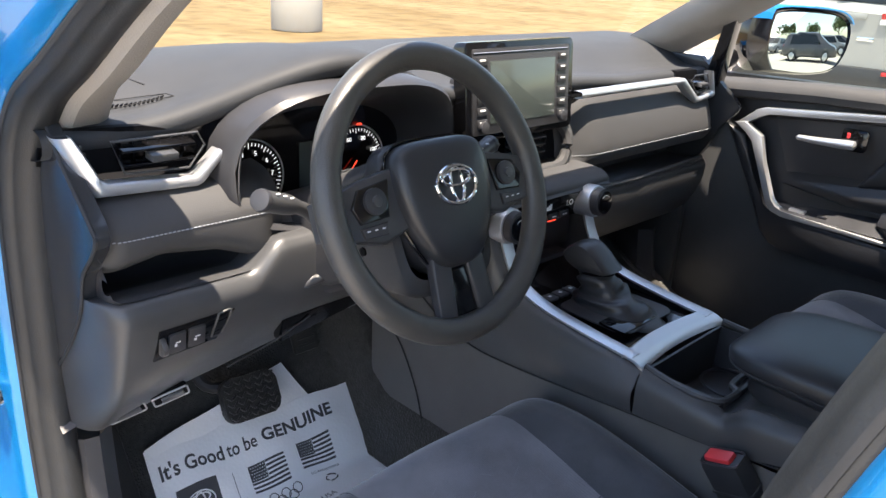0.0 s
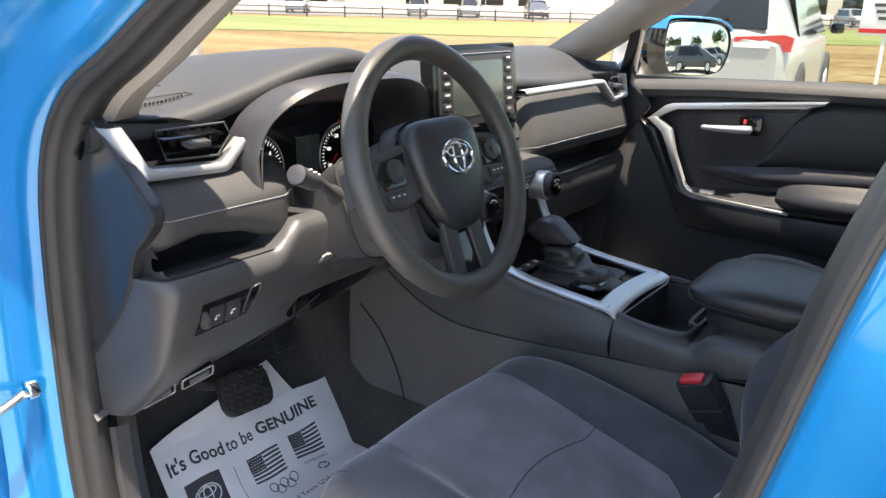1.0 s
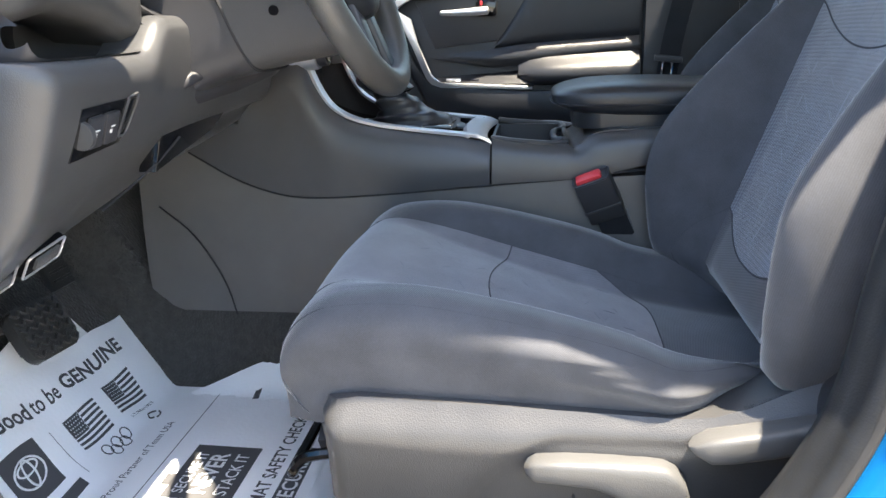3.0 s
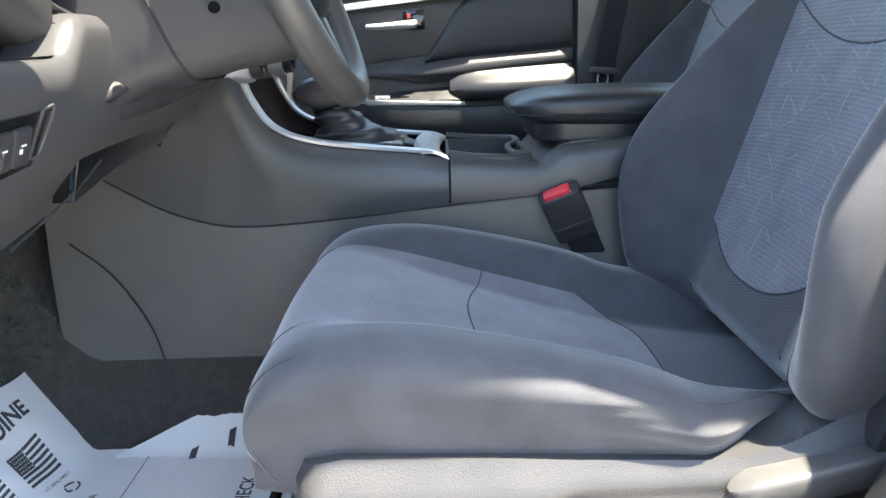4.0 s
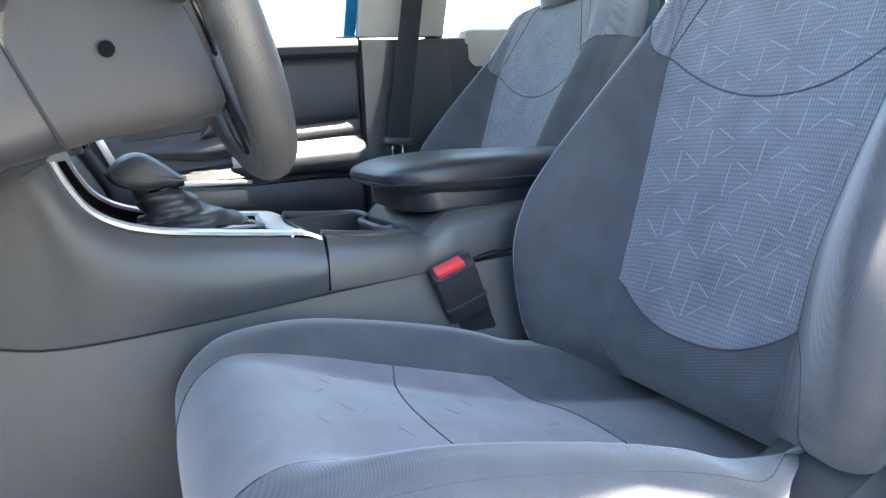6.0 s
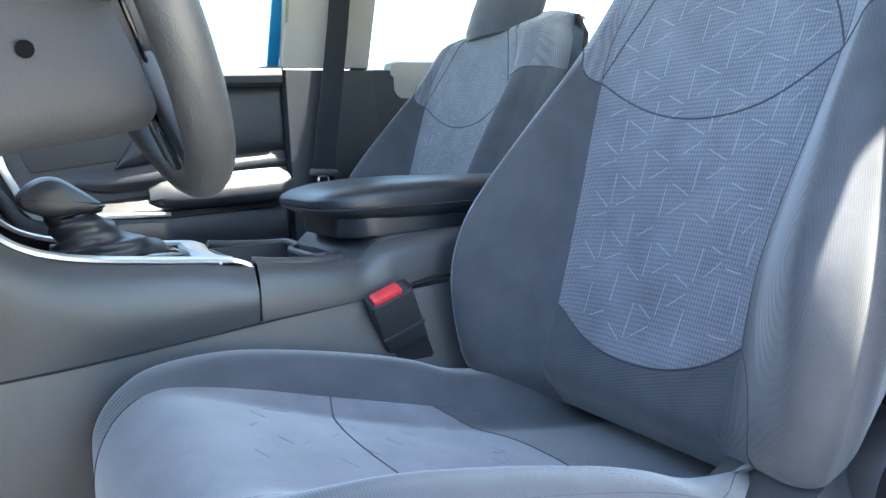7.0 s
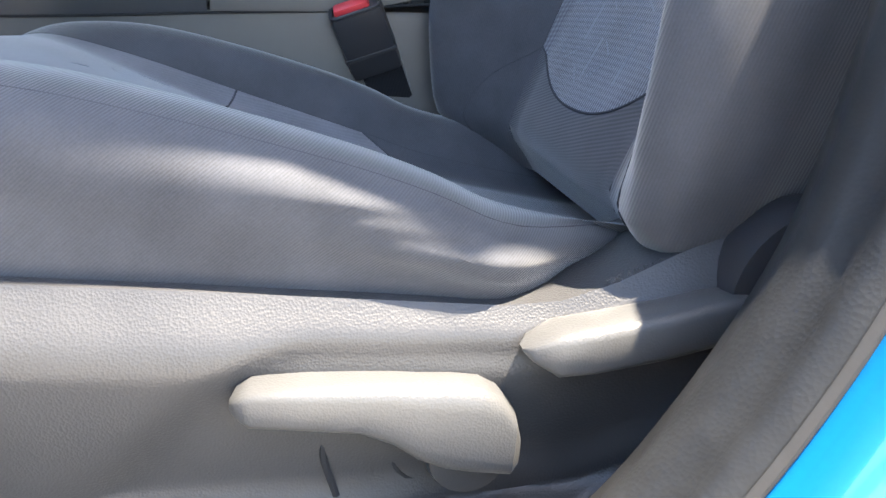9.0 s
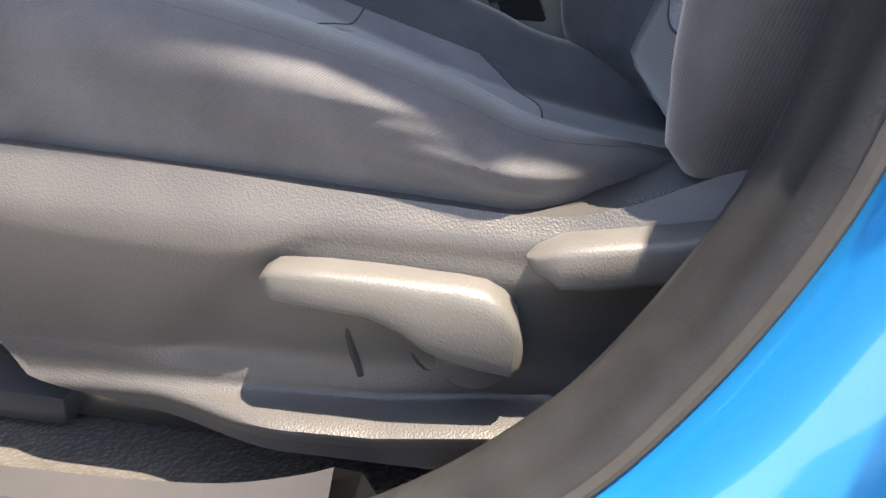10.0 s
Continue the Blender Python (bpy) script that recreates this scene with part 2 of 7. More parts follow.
def rounded(w, h, r, n=5):
    """The outline of a rounded rectangle in the plane."""
    pts = []
    for cx, cy, a0 in ((w / 2 - r, h / 2 - r, 0), (-w / 2 + r, h / 2 - r, 90), (-w / 2 + r, -h / 2 + r, 180), (w / 2 - r, -h / 2 + r, 270)):
        pts += [(cx + r * math.cos(radians(a0 + 90 * k / n)), cy + r * math.sin(radians(a0 + 90 * k / n))) for k in range(n + 1)]
    return pts


def part(name, bm, mat, parent=None, label="", sharp=38, clean=True):
    """Links a bmesh as one mesh object, under a thing or a part."""
    if clean:
        bmesh.ops.recalc_face_normals(bm, faces=bm.faces)
    me = bpy.data.meshes.new(name)
    bm.to_mesh(me)
    bm.free()
    me.polygons.foreach_set("use_smooth", [True] * len(me.polygons))
    me.set_sharp_from_angle(angle=radians(sharp))
    me.materials.append(mat)
    ob = new(name, me)
    ob.parent = parent
    if label:
        ob["label"] = label
    return ob


def thing(name, label, category, group="", kind="", at=(0, 0, 0)):
    ob = new(name)
    ob.empty_display_size = 0.05
    return tagged(ob, label, category, group, kind)


def lettering(text, size, m, mat, parent, name="lettering", depth=0.0004, align="LEFT", bold=0.0):
    cu = bpy.data.curves.new(name, "FONT")
    cu.body, cu.size, cu.align_x, cu.extrude, cu.offset = text, size, align, depth, bold
    cu.resolution_u = 3
    tmp = new("tmp", cu)
    me = bpy.data.meshes.new_from_object(tmp)
    bpy.data.objects.remove(tmp)
    me.transform(m)
    me.materials.clear()
    me.materials.append(mat)
    me.name = name
    ob = new(name, me)
    ob.parent = parent
    return ob


def frame_at(origin, xdir, ydir):
    """A matrix whose x and y run along two directions."""
    x = Vector(xdir).normalized()
    z = x.cross(Vector(ydir)).normalized()
    y = z.cross(x)
    m = Matrix((x, y, z)).transposed().to_4x4()
    m.translation = origin
    return m


# ---- car shell ----
SIDE = [(0.34, 1.535, -0.600), (0.58, 1.462, -0.618), (0.71, 1.388, -0.644), (0.86, 1.292, -0.676), (0.96, 1.222, -0.692), (1.04, 1.170, -0.700), (1.09, 1.095, -0.703),
        (1.108, 0.97, -0.706), (1.110, 0.73, -0.708), (1.085, 0.59, -0.710), (1.03, 0.515, -0.710), (0.92, 0.490, -0.710), (0.66, 0.488, -0.706),
        (0.56, 0.502, -0.702), (0.49, 0.540, -0.700), (0.434, 0.592, -0.700), (0.400, 0.642, -0.700), (0.372, 0.70, -0.700), (0.358, 0.75, -0.700), (0.348, 0.83, -0.700),
        (0.330, 0.93, -0.700), (0.308, 1.03, -0.697), (0.275, 1.17, -0.685), (0.212, 1.34, -0.655), (0.155, 1.45, -0.636), (0.15, 1.520, -0.613)]


def opening_ring(n=160):
    """The door opening's edge, as points and outward directions, all the way round."""
    p = cr([(x, y, z) for y, z, x in SIDE + SIDE[:1]], n + 1)[:-1]
    c = np.roll(p, -1, 0) - np.roll(p, 1, 0)
    out = np.stack([np.zeros(n), c[:, 2], -c[:, 1]], 1)
    out /= np.linalg.norm(out, axis=1)[:, None]
    mid = p.mean(0)
    flip = np.sign(((p - mid) * out).sum(1))
    return p, out * (1 if flip.sum() > 0 else -1)


RING, OUT = opening_ring()


def ring_strip(rows, i0=0, i1=None, closed=True, mirror=False):
    """A strip that runs along the opening; rows of (outward, sideways) offsets."""
    idx = list(range(len(RING))) if closed else list(range(i0, i1))
    P = []
    for i in idx:
        p = RING[i]
        lean = smooth(p[2], 1.1, 1.5)
        P.append([p + OUT[i] * (d if d < 0.09 else 0.09 + (d - 0.09) * (1 - 0.9 * lean)) + np.array((dx * (1 - 0.45 * lean), 0, 0)) for d, dx in rows])
    P = np.array(P)
    if mirror:
        P = P * np.array((-1, 1, 1))
        P[..., 0] += 0.055 * np.clip((P[..., 2] - 1.10) / 0.1, 0, 1)
    return P


car = thing("family_car", "bright metallic blue sport utility car with its door open", "car")
FRAME_ROWS = [(0.012, 0.030), (0.006, -0.012), (0.009, -0.026), (0.015, -0.034), (0.030, -0.042), (0.050, -0.050), (0.062, -0.060), (0.066, -0.072), (0.072, -0.088), (0.086, -0.098), (0.11, -0.104), (0.16, -0.108), (0.28, -0.110)]
part("side_frame", sheet(ring_strip(FRAME_ROWS), loop_u=True), BLUE, car, "glossy blue painted door frame", sharp=60)
lip = part("door_seal", sheet(ring_strip([(0.004, 0.032), (-0.012, 0.026), (-0.015, 0.014), (-0.012, 0.002), (-0.006, -0.006), (-0.0070, -0.010), (-0.004, -0.016), (0.001, -0.021), (0.006, -0.024), (0.010, -0.021)]), loop_u=True), RUBBER, car, "black rubber door seal with brown dust on it", sharp=80)
part("dust_stripe", sheet(ring_strip([(0.0008, -0.0221), (0.0022, -0.0232), (0.0042, -0.0242)]), loop_u=True), DUST, lip, "brown dust on the seal")
# striker, its plate and the plug on the rear pillar
pl = part("striker_plate", plate([(-0.744, 0.312 + 0.030 * a, 0.855 + 0.026 * b) for a, b in rounded(0.8, 1.9, 0.4)], (-0.008, 0, 0), 0.002), VOID, car, "recess drawn black for its shade, with a dull steel bolt")
bolt = part("bolt", disc(0.0085, 0.006, pose(-0.750, 0.313, 0.838, 0, 90, 0), 20, 0.002), DUST, pl)
part("bolt_head", disc(0.0055, 0.010, pose(-0.7505, 0.313, 0.838, 0, 90, 0), 6, 0.0015), DUST, bolt)
part("bolt_socket", disc(0.0025, 0.011, pose(-0.751, 0.313, 0.838, 0, 90, 0), 12, 0.0004), VOID, bolt)
part("latch_loop", tube(cr([(-0.752, 0.276, 0.925), (-0.795, 0.279, 0.925), (-0.800, 0.256, 0.922), (-0.752, 0.246, 0.918)], 14), 0.006), CHROME, car)
part("plug", disc(0.007, 0.006, pose(-0.758, 0.262, 0.985, 0, 90, 0), 20, 0.002), BLUE, car)
# door check strap on the front pillar
strap = part("check_strap", tube(cr([(-0.748, 1.138, 0.814), (-0.80, 1.145, 0.790), (-0.86, 1.165, 0.765)], 10), 0.0055, 8), METAL, car, "steel door check strap with a bolt")
part("bolt", disc(0.013, 0.014, pose(-0.756, 1.132, 0.814, 0, 90, 0), 16, 0.003), CHROME, strap)

# inner trim of the opening
def ring_index(test):
    return [i for i in range(len(RING)) if test(RING[i])]


front_low = ring_index(lambda p: p[1] > (0.46 if p[2] < 0.515 else 0.9) and p[2] < 0.76)
a_up = ring_index(lambda p: p[1] > 0.36 and p[2] > 1.10)


def strip_of(idx, rows, mirror=False):
    P = ring_strip(rows, mirror=mirror)
    return P[idx]


PILLAR_ROWS = [(-0.010, 0.026), (-0.018, 0.038), (-0.012, 0.070), (0.004, 0.088), (0.03, 0.082)]
part("front_pillar_trim", sheet(strip_of(a_up, PILLAR_ROWS)), PILLAR, car, "pale greige pillar cover")
part("front_pillar_trim", sheet([[Vector((0.645 - 0.085 * q, 1.275 - 0.575 * q, 1.140 + 0.335 * q)).lerp(Vector((0.708 - 0.108 * q, 1.155 - 0.575 * q, 1.128 + 0.332 * q)), k) + Vector((-0.022 * math.sin(math.pi * k), 0, -0.006 * math.sin(math.pi * k))) for k in np.linspace(0, 1, 9)] for q in np.linspace(0, 1, 14)], 0.006), PILLAR, car)
for mir in (False, True):
    part("kick_trim", sheet(strip_of(front_low, [(-0.008, 0.026), (-0.016, 0.032), (-0.020, 0.050), (0.005, 0.075), (0.03, 0.078), (0.06, 0.078)], mir)), DARK, car, "dark sill and kick panel trim")
b_low = ring_index(lambda p: p[1] < 0.50 and 0.47 < p[2] < 1.14)
b_up = ring_index(lambda p: p[1] < 0.29 and p[2] > 1.12)
part("rear_pillar_trim", sheet(strip_of(b_low, [(0.010, 0.036), (0.012, 0.050), (0.022, 0.062), (0.06, 0.066), (0.18, 0.066)])), DARK, car)
part("rear_pillar_trim", sheet(strip_of(b_up, [(0.004, 0.030), (0.000, 0.036), (0.006, 0.046), (0.05, 0.052), (0.18, 0.052)])), PILLAR, car)

# roof, headliner, windscreen, rear shell
def roof_at(x, y, lift=0.0):
    # Unseen edge, bent along y on each side to steer where sunlight lands.
    if x < 0:
        x *= lerp(y, [0.20, 0.25, 0.30, 0.335, 0.37, 0.46, 0.55], [0.973, 0.983, 1.034, 1.034, 1.012, 1.010, 1.024])
    else:
        x *= lerp(y, [0.19, 0.23], [1.25, 1.0])
    return (x, y, 1.60 + lift - 0.10 * (abs(x) / 0.62) ** 3 - 0.085 * smooth(y, -0.2, 0.75) * 1.0 - 0.05 * smooth(-y, 0.6, 1.8))


# Right side stops short and the front runs long, again to place sunlight.
roof_x, roof_y = np.linspace(-0.668, 0.555, 25), np.linspace(0.725, -1.75, 26)
part("roof", sheet([[roof_at(x, y + 0.12 * (1 - (x / 0.668) ** 2), 0.03) for x in roof_x] for y in roof_y]), BLUE, car)
part("headliner", sheet([[roof_at(x, y + 0.10 * (1 - (x / 0.668) ** 2)) for x in roof_x] for y in roof_y]), LINER, car, "pale grey headliner")
ws_u = np.linspace(-1, 1, 21)
ws = []
for s in np.linspace(0, 1, 12):
    half = 0.74 * (1 - s) + 0.60 * s
    ws.append([(u * half, (1.46 * (1 - s) + 0.845 * s) - 0.13 * (1 - s) * u * u - 0.12 * s * u * u, 1.135 * (1 - s) + 1.525 * s + 0.035 * math.sin(math.pi * s)) for u in ws_u])
windscreen = part("windscreen", sheet(ws), GLASS, car, "clear windscreen")
windscreen.visible_shadow = False
part("windscreen_band", tube(cr([(u * 0.73, 1.44 - 0.13 * u * u, 1.138) for u in np.linspace(-1, 1, 9)], 30), 0.012, 8), DARK, car)
bonnet = [[(x, y, 1.04 - 0.05 * (x / 0.8) ** 2 - 0.14 * smooth(y, 1.4, 2.3)) for x in np.linspace(-0.80, 0.80, 17)] for y in np.linspace(1.48, 2.30, 12)]
part("bonnet", sheet(bonnet, 0.01), BLUE, car)
part("front_wing", sheet([[(-0.83 + 0.03 * smooth(z, 0.9, 1.1), y, z) for y in np.linspace(1.28, 2.3, 10)] for z in np.linspace(0.55, 1.03, 8)], 0.01), BLUE, car)
part("front_wing", sheet([[(0.83 - 0.03 * smooth(z, 0.9, 1.1), y, z) for y in np.linspace(1.28, 2.3, 10)] for z in np.linspace(0.55, 1.03, 8)], 0.01), BLUE, car)
part("front_bumper", box((1.70, 0.10, 0.60), pose(0, 2.32, 0.72), 0.04), BLUE, car)
for sx in (-1, 1):
    part("rear_door", box((0.05, 1.55, 0.62), pose(sx * 0.80, -0.73, 0.73), 0.02), BLUE, car)
    part("rear_door_trim", box((0.05, 1.12, 0.72), pose(sx * 0.735, -0.36, 0.77), 0.02), DOORBLACK, car)
    part("rear_door_ledge", box((0.06, 1.0, 0.10), pose(sx * 0.735, -0.40, 1.10), 0.03), PILLAR, car)
    part("rear_pillar", box((0.10, 0.55, 0.46), pose(sx * 0.68, -1.35, 1.34), 0.04), BLUE, car)
    for y, z in ((1.93, 0.36), (-0.95, 0.36)):
        w = part("wheel", disc(0.36, 0.22, pose(sx * 0.74, y, z, 0, 90, 0), 40, 0.03), RUBBER, car)
        part("wheel_rim", disc(0.23, 0.03, pose(sx * 0.85, y, z, 0, 90, 0), 30, 0.01), SILVER, w)
part("tailgate", box((1.5, 0.08, 0.75), pose(0, -1.75, 0.80), 0.03), BLUE, car)
part("floor_pan", box((1.5, 2.9, 0.06), pose(0, -0.30, 0.36), 0.01), DARK, car)
part("firewall", box((1.42, 0.02, 0.62), pose(0, 1.46, 0.79), 0.004), DARK, car)
part("seat_rail", box((0.04, 0.55, 0.03), pose(-0.52, 0.60, 0.465), 0.008), METAL, car)
part("seat_rail", box((0.05, 0.10, 0.025), pose(-0.535, 0.80, 0.468), 0.008), HARD, car)

# ---- open driver's door ----
door_open = thing("open_front_door", "blue car door standing wide open with dark inner trim", "car door")
hinge = pose(-0.83, 1.25, 0, 0, 0, 202)
part("door_shell", box((1.02, 0.05, 0.66), hinge @ pose(0.54, 0.02, 0.77), 0.02), BLUE, door_open)
part("hinge_face", box((0.05, 0.095, 0.62), hinge @ pose(0.005, 0.045, 0.77), 0.012), BLUE, door_open)
part("door_trim", box((0.78, 0.07, 0.58), hinge @ pose(0.62, 0.080, 0.76), 0.025), HARD, door_open, "dark plastic door lining")
part("armrest", box((0.55, 0.08, 0.06), hinge @ pose(0.55, 0.14, 0.86), 0.02), LEATHER, door_open)
part("window_frame", tube([hinge @ Vector(p) for p in ((0.05, 0.04, 1.10), (0.55, 0.0, 1.42), (1.0, 0.0, 1.46), (1.06, 0.02, 1.1))], 0.018, 8), GLOSS, door_open)


# ---- seats ----
CX = -0.365


Y_KEYS = [0.27, 0.36, 0.45, 0.50, 0.55, 0.624, 0.70, 0.767, 0.800, 0.822, 0.835, 0.834, 0.822]
T_KEYS = [0.620, 0.630, 0.645, 0.658, 0.672, 0.695, 0.722, 0.744, 0.738, 0.716, 0.680, 0.640, 0.622]
B_KEYS = [0.668, 0.680, 0.694, 0.713, 0.728, 0.745, 0.757, 0.754, 0.740, 0.716, 0.680, 0.640, 0.622]
W_KEYS = [0.96, 0.985, 1.0, 1.0, 1.0, 1.0, 1.0, 0.99, 0.965, 0.935, 0.905, 0.89, 0.88]
SPINE = cr(list(zip(Y_KEYS, T_KEYS, B_KEYS, W_KEYS)), 61)
A_KEYS = cr([(0, 0), (0.25, 0.060), (0.45, 0.118), (0.52, 0.136), (0.60, 0.156), (0.68, 0.176), (0.78, 0.202), (0.86, 0.220), (0.93, 0.221), (1.0, 0.205)], 60)


def cushion_at(a, v):
    """A point of the seat cushion: a from -1 (outer) to 1 (inner), v from 0 (rear) to 1 (front)."""
    k = v * 60
    i = min(59, int(k))
    y, zt, zb, w = SPINE[i] * (1 - k + i) + SPINE[i + 1] * (k - i)
    s = abs(a)
    dx = float(np.interp(s, A_KEYS[:, 0], A_KEYS[:, 1])) * w
    floor = 0.625
    rise = smooth(s, 0.40, 0.66)
    z = zt + (zb - zt) * rise + 0.006 * math.cos(min(1, s / 0.5) * math.pi / 2)
    down = max(0, (s - 0.70) / 0.30)
    z = z + (floor - z) * (1 - math.sqrt(max(0, 1 - down ** 2.2)))
    y -= 0.05 * (s ** 3) * smooth(v, 0.75, 1.0)
    if a < -0.6:
        dx -= 0.062 * smooth(0.475 - y, 0.0, 0.11) * smooth(s, 0.6, 0.85)
    if a < -0.7:
        q = smooth(s, 0.72, 0.85) * smooth(1.0 - s, 0, 0.06) * bump01(y, 0.47, 0.17)
        dx += 0.0030 * q * (math.sin(110 * (z + 0.10 * y) + 9 * math.sin(7 * y)) + 0.5 * math.sin(230 * z - 20 * y))
        for yc, zc, tilt, half in ((0.50, 0.690, -0.10, 0.07), (0.47, 0.676, -0.16, 0.06), (0.54, 0.704, -0.06, 0.05), (0.46, 0.664, -0.05, 0.05)):
            off = (z - zc + tilt * (y - yc)) / 0.0045
            dx += 0.0022 * off * math.exp(-off * off) * bump01(y, yc, half)
    return np.array((CX + (dx if a > 0 else -dx), y, z))


BACK_Z = [0.645, 0.68, 0.73, 0.80, 0.855, 0.90, 0.96, 1.04, 1.08, 1.115, 1.14, 1.157, 1.165]
BACK_P = [0.020, 0.050, 0.080, 0.112, 0.118, 0.105, 0.075, 0.030, 0.014, 0.006, 0.002, 0.0, 0.0]
BACK_W = [0.195, 0.211, 0.221, 0.222, 0.219, 0.214, 0.207, 0.199, 0.193, 0.183, 0.163, 0.140, 0.120]
BACK_I = [0.122, 0.122, 0.124, 0.128, 0.134, 0.140, 0.150, 0.160, 0.152, 0.138, 0.118, 0.100, 0.088]
BACK = cr(list(zip(BACK_Z, BACK_P, BACK_W, BACK_I)), 80)


def arc_z(s):
    return 0.728 + 0.038 * min(1, (s / 0.5)) ** 2.4


def back_at(a, w):
    """A point of the backrest's front and sides: a from -1.35 (outer rear) to 1.35, w from 0 (bottom) to 1 (top)."""
    s = abs(a)
    za = arc_z(s)
    z = 0.652 + (za - 0.652) * (w / 0.2) if w < 0.2 else za + (1.165 - za) * (w - 0.2) / 0.8
    p, wide, ins = (float(np.interp(z, BACK[:, 0], BACK[:, k])) for k in (1, 2, 3))
    peak = wide - 0.030
    dx = float(np.interp(s, [0, 0.5, 0.78, 0.92, 1.0, 1.12, 1.35], [0, ins, peak, wide - 0.006, wide, wide - 0.004, wide - 0.04]))
    y = 0.352 - 0.38 * (z - 0.75)
    if a < 0:
        p *= lerp(z, [0.66, 0.74, 0.85], [0.18, 0.50, 0.66])
        dx += 0.020 * smooth(s, 0.6, 1.0) * bump01(z, 0.83, 0.22)
        dx -= 0.012 * bump01(s, 0.5, 0.3) * smooth(z, 0.74, 0.85)
    y += p * smooth(s, 0.46, 0.80 if a > 0 else 0.86) - 0.010 * math.cos(min(1, s / 0.5) * math.pi / 2) * smooth(z, 0.7, 0.85)
    if s > 0.78:
        y -= (p * 0.25 + 0.012) * ((s - 0.78) / 0.22) ** 2 if s < 1 else (p * 0.25 + 0.012) + (0.10 + p * 0.55) * (s - 1) / 0.35
    tuck = smooth(0.70 - z, 0.0, 0.06)
    y -= 0.05 * tuck
    y -= 0.06 * smooth(z, 1.12, 1.165) ** 2
    return np.array((CX + (dx if a > 0 else -dx), y, z))


def on(f, pts, n, lift=0.0015):
    """A curve laid on a seat surface, from points (a, v)."""
    out = []
    for a, v in cr(pts, n):
        p = f(a, v)
        e = 0.004
        nrm = np.cross(f(a + e, v) - f(a - e, v), f(a, min(1, v + e)) - f(a, max(0, v - e)))
        nrm /= np.linalg.norm(nrm) + 1e-9
        if nrm[2] * 0.5 - nrm[1] < 0 and abs(a) < 0.95:
            nrm = -nrm
        if abs(a) >= 0.95:
            nrm = np.array((math.copysign(1, a), 0, 0))
        out.append(p + nrm * lift)
    return out


def stars(f, a0, a1, v0, v1, ca, cv, seed, size=1.0, thick=0.0007, missing=0.15):
    """Pale stitches in three-armed stars, all turned the same way, in a staggered pattern."""
    rnd = random.Random(seed)
    bm = bmesh.new()
    arms = (((0.0, 0.11), (-0.02, 0.70)), ((0.12, 0.04), (0.82, 0.24)), ((0.12, -0.07), (0.74, -0.30)))
    for c in range(int((a1 - a0) / ca) + 2):
        for r in range(int((v1 - v0) / cv) + 2):
            a, v = a0 + ca * (c + 0.3), v0 + cv * (r - 0.55 * (c % 2))
            for q0, q1 in arms:
                grow = rnd.uniform(0.8, 1.05) * size
                if rnd.random() < missing:
                    continue
                p0 = (a + ca * q0[0], v + cv * q0[1])
                p1 = (p0[0] + ca * (q1[0] - q0[0]) * grow, p0[1] + cv * (q1[1] - q0[1]) * grow)
                if not all(a0 <= p[0] <= a1 and v0 <= p[1] <= v1 for p in (p0, p1)):
                    continue
                add_tube(bm, on(f, [p0, p1], 4, 0.0002), thick, 4)
    return bm


